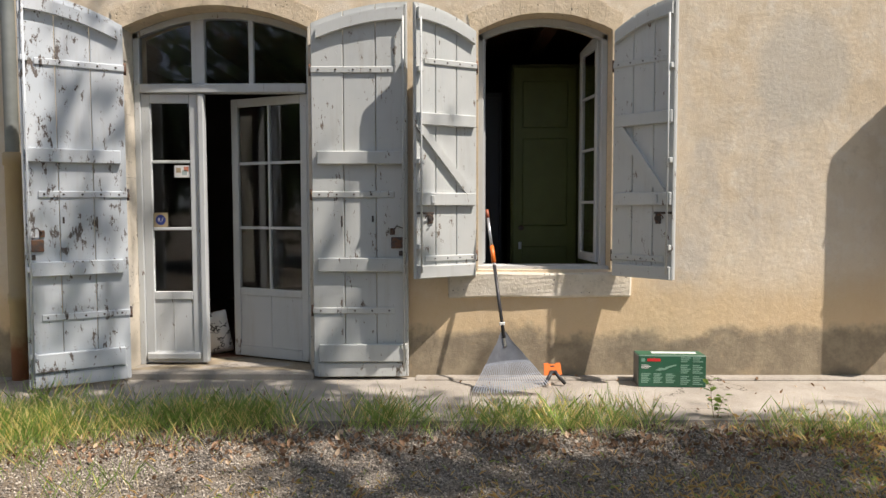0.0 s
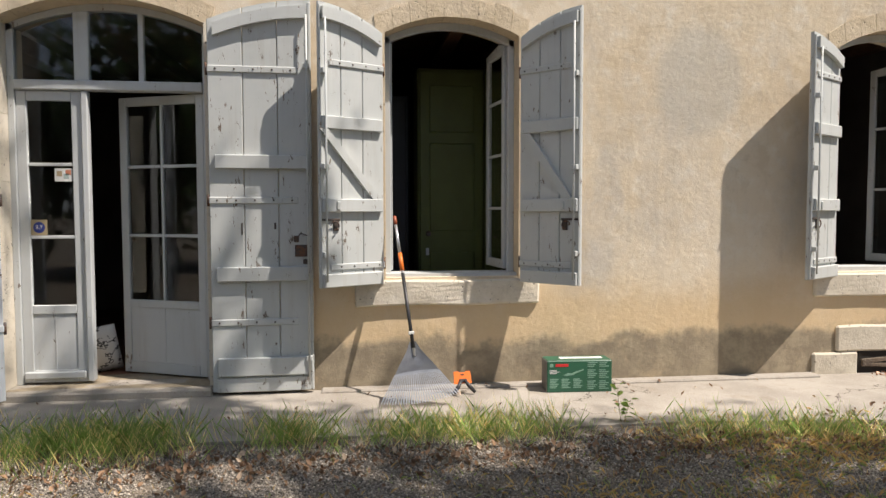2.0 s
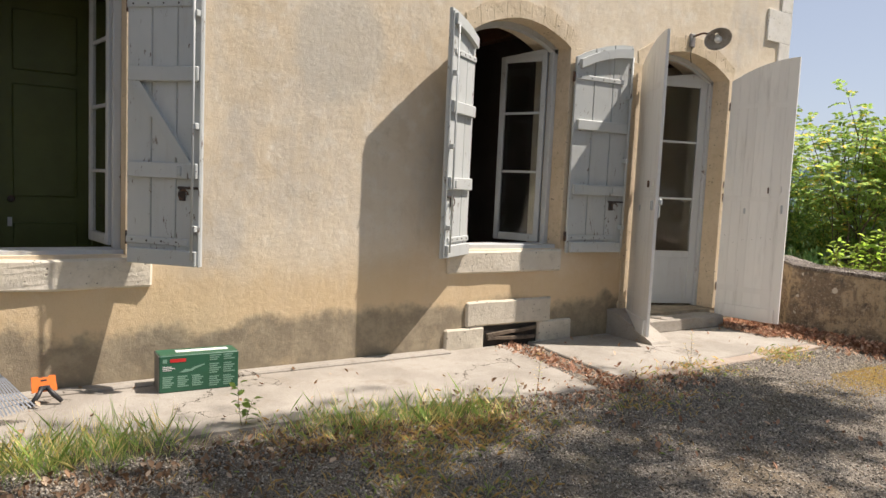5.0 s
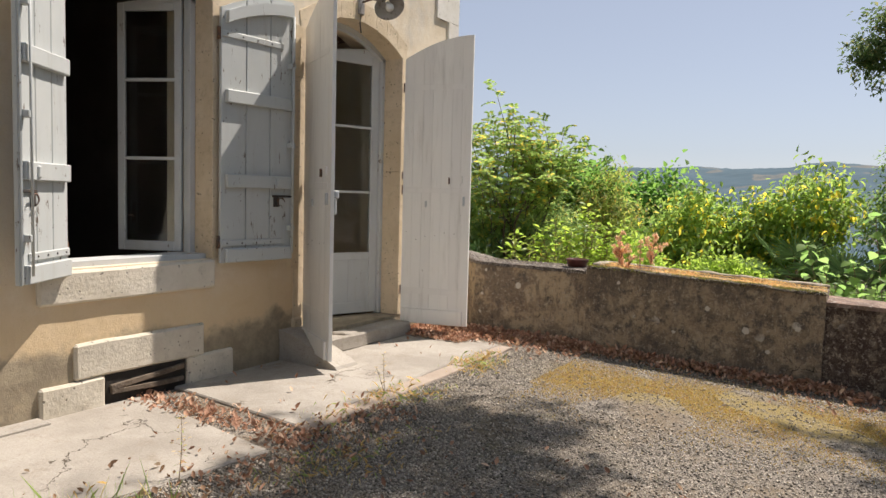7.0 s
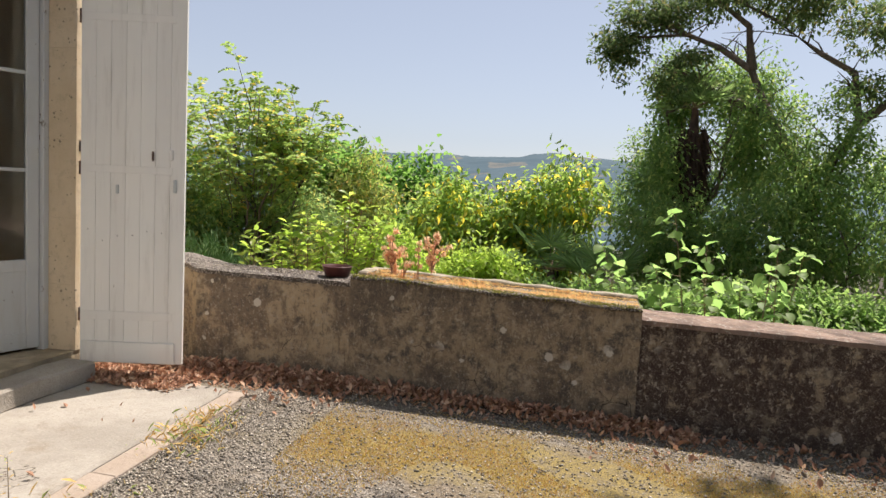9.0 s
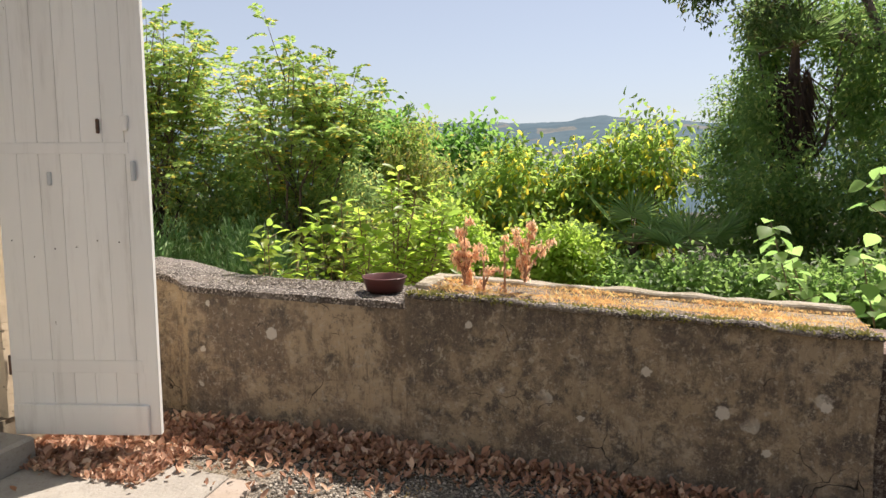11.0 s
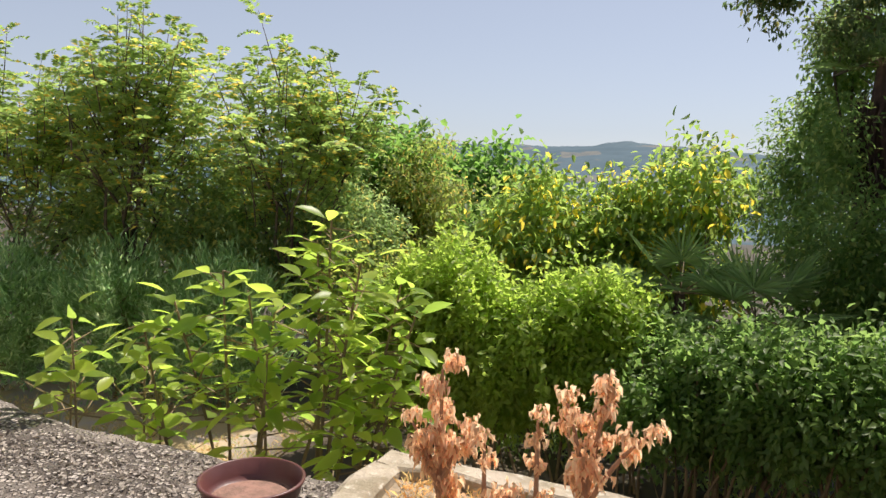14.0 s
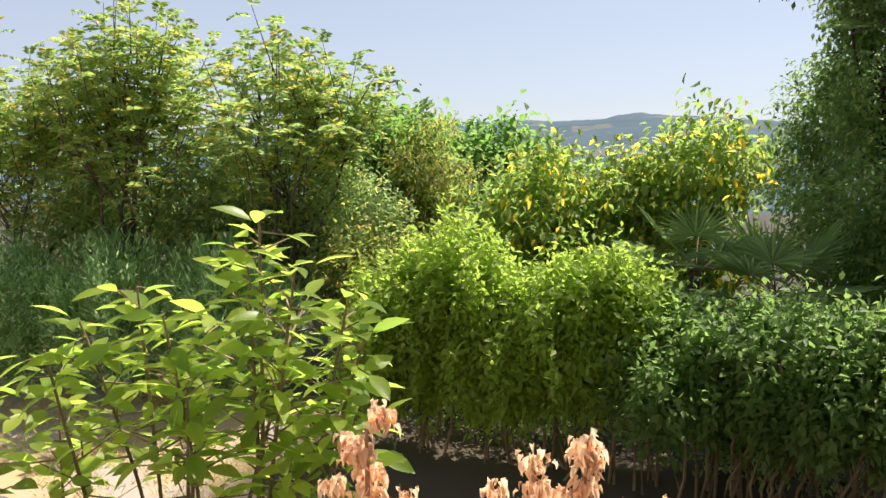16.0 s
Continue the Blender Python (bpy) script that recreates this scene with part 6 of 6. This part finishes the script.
def gravel():
    r = np.random.default_rng(203)
    n = 220000
    x, y = r.uniform(-3.6, 8.25, n), -1.35 - 5.2 * r.uniform(0, 1, n) ** 1.4
    keep = (np.abs(x - 7.1) > 0.65) | (y > -1.9) | (r.uniform(0, 1, n) < 0.4)
    x, y = x[keep], y[keep]
    n = len(x)
    s = 0.003 + 0.0078 * r.uniform(0, 1, n) ** 2.5
    c = np.stack([x, y, [on_ground(a, b) + 0.001 for a, b in zip(x, y)]], axis=1)
    ov = np.array([[1, 0, 0], [0, 1, 0], [-1, 0, 0], [0, -1, 0], [0, 0, 0.8], [0, 0, -0.4]])
    of = np.array([[0, 1, 4], [1, 2, 4], [2, 3, 4], [3, 0, 4], [1, 0, 5], [2, 1, 5], [3, 2, 5], [0, 3, 5]])
    v = c[:, None, :] + ov[None] * s[:, None, None] * r.uniform(0.6, 1.4, (n, 6, 3))
    nm = Nodes("gravel_stones")
    m = nm.done(nm.mix(nm.math("POWER", nm.island(), 1.4), (0.095, 0.083, 0.068), (0.64, 0.57, 0.475)), 0.9)
    scatter_stuff("gravel", "loose grey and white gravel stones", "gravel", raw_mesh("gravel", v.reshape(-1, 3), ((np.arange(n) * 6)[:, None, None] + of).reshape(-1, 3)), m)


gravel()

# ---- on the parapet ----
DRIED = leaf_material("dried_pink_leaf", (0.60, 0.42, 0.27), (0.72, 0.55, 0.385), (0.42, 0.27, 0.165), 0.25, 0.26, 0.8)
DRIED_STEM = mottled("dried_stem", (0.50, 0.28, 0.17), (0.40, 0.21, 0.12), None, 20, 60, 0.8, 0.3)


def dried_plant(label, foot, branches, seed):
    """A withered flower stem with curled, hanging leaves."""
    t = thing("dried_plant", label, "dried plant", "withered plants on the wall")
    r = np.random.default_rng(seed)
    foot = Vector(foot)
    P, D, L = [], [], []
    for dx, dy, h, wid, heavy in branches:
        tip = foot + Vector((dx, dy, h))
        st = foot + Vector((0, 0, h * (0.0 if abs(dy) < 0.02 else 0.3)))
        q = [st.lerp(tip, k / 5) + Vector((0, 0, 0.02 * math.sin(math.pi * k / 5))) for k in range(6)]
        bm = bmesh.new()
        tube(bm, q, [0.0065 - 0.0007 * k for k in range(6)], 5)
        part("stem", bm, DRIED_STEM, t)
        for node in range(max(3, int(h * 22))):
            u = 0.06 + 0.96 * node / max(2, int(h * 22) - 1)
            i = min(int(u * 5), 4)
            p = q[i].lerp(q[i + 1], min(u * 5 - i, 1.1))
            a = node * 2.4 + seed
            reach = wid * (1.25 - 0.55 * u) * r.uniform(0.5, 1.1)
            c = p + Vector((math.cos(a) * reach, math.sin(a) * reach, 0.004))
            for _ in range(int(44 * heavy) + 16):
                e = r.normal(0, 1, 3)
                P.append([c.x + e[0] * 0.008, c.y + e[1] * 0.008, c.z + e[2] * 0.008 + 0.012])
                D.append([e[0] * 0.4 + math.cos(a) * 0.35, e[1] * 0.4 + math.sin(a) * 0.35, -0.75])
                L.append(r.uniform(0.009, 0.024))
    L = np.array(L)
    part("foliage", leaf_mesh("foliage", np.array(P), np.array(D), L, L * 0.46, 0.7, 0.6), DRIED, t)


dried_plant("withered pink-brown flower stalk, thick with curled leaves", (8.56, -2.012, 0.745), [(0, 0, 0.315, 0.03, 1.6), (0.0, 0.062, 0.19, 0.02, 0.5), (-0.01, -0.062, 0.19, 0.02, 0.5), (0.03, 0.03, 0.27, 0.022, 0.4), (-0.03, 0.04, 0.16, 0.02, 0.5), (0.01, -0.04, 0.14, 0.02, 0.5)], 301)
dried_plant("withered pink-brown plant with forked drooping heads", (8.57, -2.315, 0.735), [(0, -0.035, 0.32, 0.02, 0.8), (-0.01, 0.045, 0.285, 0.016, 0.4), (0.0, -0.115, 0.24, 0.018, 0.45), (0.02, 0.03, 0.16, 0.018, 0.4)], 302)
dried_plant("small withered pink-brown stalk", (8.48, -2.13, 0.738), [(0, 0.005, 0.21, 0.02, 0.45), (0, -0.05, 0.11, 0.016, 0.3)], 303)
dried_plant("thin withered pink-brown stalk", (8.52, -2.225, 0.736), [(0, 0.005, 0.255, 0.012, 0.4)], 304)


def wall_moss():
    r = np.random.default_rng(305)
    n = 7000
    x, y = r.uniform(8.32, 8.68, n), r.uniform(-3.80, -1.9, n)
    z = 0.756 + (y + 1.8) * 0.042 + 0.012 * np.sin(x * 30)
    w = r.normal(0, 0.6, (n, 3))
    w[:, 2] = 1
    scatter_stuff("wall_top_moss", "orange-brown dry moss covering the wall top", "moss", blade_mesh("wall_top_moss", np.stack([x, y, z - 0.002], axis=1), w, r.uniform(0.012, 0.042, n) * (0.5 + 0.8 * (np.sin(y * 9) * 0.5 + 0.5)), 0.0035, 0.25), RUST_MOSS)
    n = 3500
    x, y = r.uniform(8.27, 8.34, n), r.uniform(-3.80, -1.8, n)
    w = r.normal(0, 0.8, (n, 3))
    scatter_stuff("lip_moss", "green-brown moss on the wall lip", "moss", blade_mesh("lip_moss", np.stack([x, y, 0.760 + (y + 1.8) * 0.042], axis=1), w, r.uniform(0.012, 0.028, n), 0.01, 0.1), leaf_material("lip_moss", (0.12, 0.13, 0.03), (0.22, 0.19, 0.06), None, 0, 0.2, 0.9))
    n = 2600
    x, y = r.uniform(8.42, 8.68, n), r.uniform(-1.78, -0.05, n)
    w = r.normal(0, 1, (n, 3))
    w[:, 2] = np.abs(w[:, 2]) * 0.3
    scatter_stuff("coping_crumbs", "grit and leaf crumbs on the coping", "grit", blade_mesh("coping_crumbs", np.stack([x + 0.13 * np.clip(1 + y / 0.6, 0, 1), y, 0.722 + 0.068 * np.clip(1 + y / 0.55, 0, 1)], axis=1), w, r.uniform(0.006, 0.022, n), 0.008, 0.0), leaf_material("grit", (0.10, 0.08, 0.065), (0.50, 0.44, 0.38), None, 0, 0.05, 0.9))


wall_moss()


def flower_bowl():
    b = thing("plant_saucer", "dark red-brown plastic bowl on the wall", "bowl", at=pose(8.47, -1.62, 0.722))
    bm = bmesh.new()
    lathe(bm, [(0.001, 0.006), (0.088, 0.006), (0.1, 0.045), (0.104, 0.047), (0.107, 0.07), (0.113, 0.072), (0.114, 0.078), (0.109, 0.08), (0.106, 0.078), (0.1, 0.045), (0.09, 0.03), (0.001, 0.03)], 36)
    part("bowl", bm, mottled("maroon_plastic", (0.13, 0.045, 0.04), (0.09, 0.03, 0.028), None, 6, 40, 0.42, 0.08), b, smooth=True)
    bm = bmesh.new()
    lathe(bm, [(0.001, 0.034), (0.05, 0.036), (0.092, 0.033)], 24)
    part("soil", bm, mottled("dusty_soil", (0.30, 0.17, 0.13), (0.2, 0.12, 0.09), None, 30, 80, 0.95, 0.5), b)


flower_bowl()

# ---- things by the house front ----
ORANGE = mottled("orange_plastic", (0.78, 0.18, 0.025), (0.72, 0.16, 0.02), None, 5, 30, 0.4, 0.05)
STEEL = mottled("galvanised_steel", (0.62, 0.63, 0.65), (0.52, 0.53, 0.55), None, 12, 60, 0.34, 0.05, 0.75)
BLACK = mottled("black_rubber", (0.025, 0.025, 0.027), (0.035, 0.035, 0.037), None, 10, 60, 0.45, 0.1)
WHITE = mottled("white_label", (0.75, 0.75, 0.72), (0.68, 0.68, 0.65), None, 10, 60, 0.6, 0.0)


TINE = mottled("spring_steel", (0.58, 0.59, 0.61), (0.48, 0.49, 0.51), None, 12, 60, 0.36, 0.05, 0.7)


def leaf_rake():
    t = thing("leaf_rake", "steel fan leaf rake with orange grip, leaning on the window sill", "rake")
    low, top = Vector((0.635, -0.60, 0.012)), Vector((0.475, -0.055, 1.385))
    d = (top - low).normalized()
    side = Vector((1, 0, 0)) - d * d.x
    side.normalize()
    nrm = d.cross(side)

    def at(u, s, k=0.0):
        return low + d * u + side * s + nrm * k
    for name, a, b, r0, mat in (("handle", 0.36, 1.10, 0.0125, STEEL), ("handle_sleeve", 0.42, 1.0, 0.0135, BLACK), ("grip", 1.02, 1.16, 0.0165, ORANGE), ("upper_handle", 1.16, 1.395, 0.0115, STEEL), ("end_grip", 1.395, 1.465, 0.014, mottled("dull_red_plastic", (0.34, 0.09, 0.04), (0.28, 0.07, 0.03), None, 5, 30, 0.5, 0.05))):
        bm = bmesh.new()
        tube(bm, [at(a, 0), at((a + b) / 2, 0), at(b, 0)], [r0, r0, r0], 12)
        part(name, bm, mat, t, smooth=True)
    part("tag", boxed(-0.02, 0.02, -0.016, 0.016, -0.012, 0.012, 0.003, Matrix.Translation(at(0.535, 0))), WHITE, t, "white paper tag")
    bm = bmesh.new()
    front = [[bm.verts.new(at(u, s * w, 0.006 * (1 - s * s) + e)) for s in (-1, -0.5, 0, 0.5, 1)] for u, w in ((0.47, 0.022), (0.40, 0.055), (0.30, 0.125), (0.235, 0.165)) for e in (0.0,)]
    for r1, r2 in zip(front, front[1:]):
        for k in range(4):
            bm.faces.new((r1[k], r1[k + 1], r2[k + 1], r2[k]))
    bmesh.ops.solidify(bm, geom=bm.faces[:], thickness=0.004)
    part("fan_plate", bm, mottled("grey_steel_plate", (0.40, 0.41, 0.43), (0.33, 0.34, 0.36), None, 8, 40, 0.34, 0.05, 0.6), t)
    n = 30
    for k in range(n):
        s = -1 + 2 * k / (n - 1)
        u0, s0 = 0.24 + 0.012 * (1 - s * s), s * 0.16
        u1, s1 = 0.035 - 0.03 * (1 - s * s) + 0.01, s * 0.285
        bm = bmesh.new()
        q = [at(u0, s0), at((u0 + u1) / 2, (s0 + s1) / 2, 0.004), at(u1 + 0.012, s1 * 0.99), at(u1, s1, -0.022)]
        for a, b in zip(q, q[1:]):
            wv = side * 0.0048
            f = [bm.verts.new(p) for p in (a - wv, a + wv, b + wv, b - wv)]
            g = [bm.verts.new(v.co - nrm * 0.0015) for v in f]
            bm.faces.new(f)
            bm.faces.new(g[::-1])
            for i in range(4):
                bm.faces.new((f[i], f[(i + 1) % 4], g[(i + 1) % 4], g[i]))
        part("tine", bm, TINE, t)
    for u, w in ((0.235, 0.168), (0.14, 0.222), (0.085, 0.25)):
        bm = bmesh.new()
        q = [at(u - 0.02 * (1 - s * s) * (0.24 - u) * 4 + 0.0, s * w, 0.006) for s in np.linspace(-1, 1, 13)]
        tube(bm, q, [0.003] * 13, 5)
        part("spreader_bar", bm, STEEL, t)


leaf_rake()


def pruners():
    t = thing("hand_pruners", "black-handled pruning shears on an orange card", "shears", at=pose(0.99, -0.30, 0.0, 0, 0, 8))
    lean = pose(0, 0, 0.0, -22, 0, 0)
    bm = bmesh.new()
    prism(bm, [(-0.07, 0.085), (0.07, 0.085), (0.066, 0.18), (0.03, 0.18), (0.026, 0.172), (-0.026, 0.172), (-0.03, 0.18), (-0.066, 0.18)], -0.006, 0.006)
    bmesh.ops.transform(bm, matrix=lean, verts=bm.verts)
    part("card", bm, ORANGE, t, "bright orange card")
    for s in (-1, 1):
        bm = bmesh.new()
        tube(bm, [lean @ Vector((0.012 * s, -0.016, 0.11)), lean @ Vector((0.045 * s, -0.02, 0.06)), lean @ Vector((0.085 * s, -0.02, 0.012))], [0.012, 0.016, 0.013], 8)
        part("handle", bm, BLACK, t, smooth=True)
    part("pivot", boxed(-0.03, 0.03, -0.02, -0.008, 0.095, 0.12, 0.004, lean), BLACK, t)
    part("hang_slot", boxed(-0.016, 0.016, -0.0085, -0.006, 0.15, 0.158, 0.0, lean), BLACK, t)


pruners()


def tool_carton():
    c = thing("tool_carton", "dark green printed cardboard tool box on the footing", "carton", at=pose(1.895, -0.245, 0.002, 0, 0, -3))
    green = mottled("green_carton", (0.025, 0.115, 0.065), (0.02, 0.095, 0.052), None, 3, 30, 0.38, 0.05)
    pale = mottled("pale_print", (0.20, 0.36, 0.27), (0.17, 0.31, 0.23), None, 5, 30, 0.5, 0.0)
    red = mottled("red_print", (0.62, 0.03, 0.03), (0.55, 0.025, 0.025), None, 5, 30, 0.5, 0.0)
    grey = mottled("grey_card", (0.20, 0.19, 0.17), (0.16, 0.15, 0.135), None, 5, 30, 0.8, 0.1)
    part("box", boxed(-0.255, 0.255, -0.095, 0.095, 0, 0.245, 0.004), green, c)
    part("end_flap", boxed(-0.2585, -0.2555, -0.09, 0.09, 0.004, 0.24, 0.0), grey, c, "faded grey carton end")
    part("top_flap", boxed(-0.25, 0.25, -0.09, 0.0, 0.2455, 0.2485, 0.001), green, c)
    part("tape", boxed(-0.14, 0.20, -0.03, 0.03, 0.249, 0.2505, 0.0), WHITE, c, "clear tape strip")

    def ink(x0, x1, z0, z1, m, name="print"):
        part(name, boxed(x0, x1, -0.0968, -0.0953, z0, z1, 0), m, c)
    ink(-0.19, -0.09, 0.2, 0.222, red, "logo")
    ink(-0.235, -0.208, 0.197, 0.223, pale, "emblem")
    for k in range(3):
        ink(-0.235, -0.18 + 0.02 * (k % 2), 0.168 - k * 0.011, 0.173 - k * 0.011, WHITE, "print_line")
    bm = bmesh.new()
    prism(bm, [(-0.13, 0.13), (-0.095, 0.15), (-0.06, 0.148), (-0.04, 0.16), (0.03, 0.178), (0.03, 0.17), (-0.03, 0.148), (-0.05, 0.135), (-0.1, 0.128)], -0.0972, -0.0955)
    part("tool_picture", bm, pale, c)
    for i in range(3):
        for k in range(6):
            ink(-0.235 + i * 0.093, -0.165 + i * 0.093 - 0.01 * ((i + k) % 3), 0.098 - k * 0.013, 0.106 - k * 0.013, pale, "print_line")
    for i in range(2):
        for k in range(15):
            if k not in (3, 9):
                ink(0.062 + i * 0.092, 0.137 + i * 0.092 - 0.012 * ((i + k) % 3), 0.225 - k * 0.0145, 0.233 - k * 0.0145, pale, "print_line")


tool_carton()


def wall_lamp():
    t = thing("wall_lamp", "old grey enamel dish lamp on a wall bracket", "lamp", at=pose(7.02, 0, 3.06))
    enamel = mottled("grey_enamel", (0.35, 0.34, 0.32), (0.24, 0.22, 0.20), (0.12, 0.09, 0.07), 8, 30, 0.45, 0.1)
    part("wall_plate", boxed(-0.04, 0.04, -0.03, -0.001, -0.06, 0.08, 0.008), enamel, t)
    bm = bmesh.new()
    tube(bm, [(0, -0.03, 0.05), (0.03, -0.12, 0.075), (0.08, -0.2, 0.06)], [0.011, 0.011, 0.011], 8)
    part("arm", bm, IRON, t)
    m = pose(0.11, -0.24, 0.03, -35, 28, 0)
    bm = bmesh.new()
    lathe(bm, [(0.02, 0.06), (0.04, 0.05), (0.075, 0.03), (0.135, -0.03), (0.138, -0.035), (0.13, -0.03), (0.07, 0.022), (0.02, 0.045)], 28, m)
    part("shade", bm, enamel, t, smooth=True)
    bm = bmesh.new()
    lathe(bm, [(0.018, 0.03), (0.022, 0.0), (0.038, -0.03), (0.036, -0.055), (0.015, -0.072), (0.001, -0.074)], 16, m)
    part("bulb", bm, WHITE, t, smooth=True)
    bm = bmesh.new()
    tube(bm, [(0.0, -0.015, -0.06), (-0.02, -0.02, -0.14), (0.01, -0.012, -0.22)], [0.005, 0.005, 0.005], 5)
    part("cable", bm, BLACK, t)


wall_lamp()


def downpipe():
    t = thing("downpipe", "ochre-painted iron downpipe, rusted near the ground", "downpipe", at=pose(-3.30, -0.085, 0.0))
    n = Nodes("rusty_ochre_paint")
    rust = n.ramp(n.math("ADD", n.axis(2), n.math("MULTIPLY", n.noise(6, 5), 0.7)), 0.85, 0.45)
    m = n.done(n.mix(rust, n.mix(n.noise(8, 4), (0.42, 0.34, 0.20), (0.36, 0.28, 0.16)), (0.20, 0.075, 0.03)), 0.7)
    bm = bmesh.new()
    lathe(bm, [(0.062, -0.05), (0.062, 0.62), (0.07, 0.625), (0.07, 0.70), (0.062, 0.705), (0.062, 1.72), (0.074, 1.73), (0.074, 1.82), (0.06, 1.83)], 18)
    part("pipe", bm, m, t, smooth=True)
    bm = bmesh.new()
    lathe(bm, [(0.052, 1.78), (0.052, 6.3)], 18)
    part("upper_pipe", bm, mottled("dull_zinc", (0.24, 0.26, 0.25), (0.19, 0.21, 0.20), None, 4, 40, 0.6, 0.1, 0.3), t, "dull grey zinc", smooth=True)
    for z in (1.1, 3.2):
        part("bracket", boxed(-0.075, 0.075, 0.02, 0.085, z, z + 0.03, 0.004), IRON, t)


downpipe()


def sack():
    t = thing("cushion", "white cushion with dark printed lines on the floor", "cushion", at=pose(-1.95, 0.66, 0.06, 14, -9, 12))
    bm = bmesh.new()
    box(bm, -0.16, 0.16, -0.05, 0.05, 0.0, 0.40)
    bmesh.ops.subdivide_edges(bm, edges=bm.edges[:], cuts=6, use_grid_fill=True)
    for v in bm.verts:
        k = (1 - (v.co.x / 0.16) ** 2) * (1 - ((v.co.z - 0.2) / 0.2) ** 2)
        v.co.y *= 0.25 + 1.1 * max(k, 0) ** 0.5
    n = Nodes("printed_cotton")
    line = n.ramp(n.math("ABSOLUTE", n.math("SUBTRACT", n.noise(7, 3), 0.5)), 0.02, 0.012)
    part("cover", bm, n.done(n.mix(line, (0.72, 0.71, 0.68), (0.04, 0.04, 0.04)), 0.85), t, smooth=True)


sack()


def stickers():
    s = thing("sticker", "small pale picture sticker on the door pane", "sticker", at=pose(-2.06, 0.219, 1.69))
    part("paper", boxed(-0.065, 0.065, -0.0015, 0, -0.05, 0.05), WHITE, s)
    for k, (x, z, c) in enumerate(((-0.03, 0.01, (0.45, 0.35, 0.22)), (0.02, -0.01, (0.35, 0.42, 0.4)), (0.035, 0.02, (0.5, 0.2, 0.12)))):
        part("print", boxed(x - 0.02, x + 0.02, -0.0022, -0.0015, z - 0.02, z + 0.02), mottled("sticker_ink", c, c, None, 5, 30, 0.6, 0.0), s)
    s = thing("sticker", "tan square sticker with a blue score badge", "sticker", at=pose(-2.25, 0.219, 1.285))
    part("paper", boxed(-0.06, 0.06, -0.0015, 0, -0.06, 0.06), mottled("tan_paper", (0.42, 0.34, 0.2), (0.38, 0.3, 0.18), None, 5, 30, 0.6, 0.0), s)
    bm = bmesh.new()
    bmesh.ops.create_circle(bm, cap_ends=True, segments=28, radius=0.043, matrix=pose(0, -0.0022, 0, 90))
    part("badge", bm, mottled("blue_ink", (0.03, 0.05, 0.25), (0.025, 0.045, 0.22), None, 5, 30, 0.5, 0.0), s)
    cu = bpy.data.curves.new("score", "FONT")
    cu.body, cu.size, cu.align_x, cu.align_y = "8,7", 0.042, "CENTER", "CENTER"
    cu.materials.append(WHITE)
    tx = new("score", cu)
    tx.parent = s
    tx.matrix_local = pose(0, -0.003, 0, 90)


stickers()

# small plants in the cracks
near_bush("weed_sapling", "small dark-leaved sapling at the edge of the concrete", [((1.93, -1.14, -0.05), (1.90, -1.12, 0.24)), ((1.93, -1.14, -0.05), (1.98, -1.15, 0.15))], 0.06, LEAF_HEDGE_DIM, 401, 9, 0.8, "weed", 0.6)
near_bush("weed", "thin dry weed stalk by the slab edge", [((3.95, -1.36, -0.05), (3.97, -1.36, 0.30))], 0.022, STRAW, 402, 26, 0.8, "weed", 0.3)
near_bush("weed", "thin dry weed stalk in the slab joint", [((5.78, -1.25, -0.02), (5.80, -1.22, 0.26)), ((5.78, -1.25, -0.02), (5.74, -1.2, 0.18))], 0.02, STRAW, 403, 14, 0.7, "weed", 0.3)
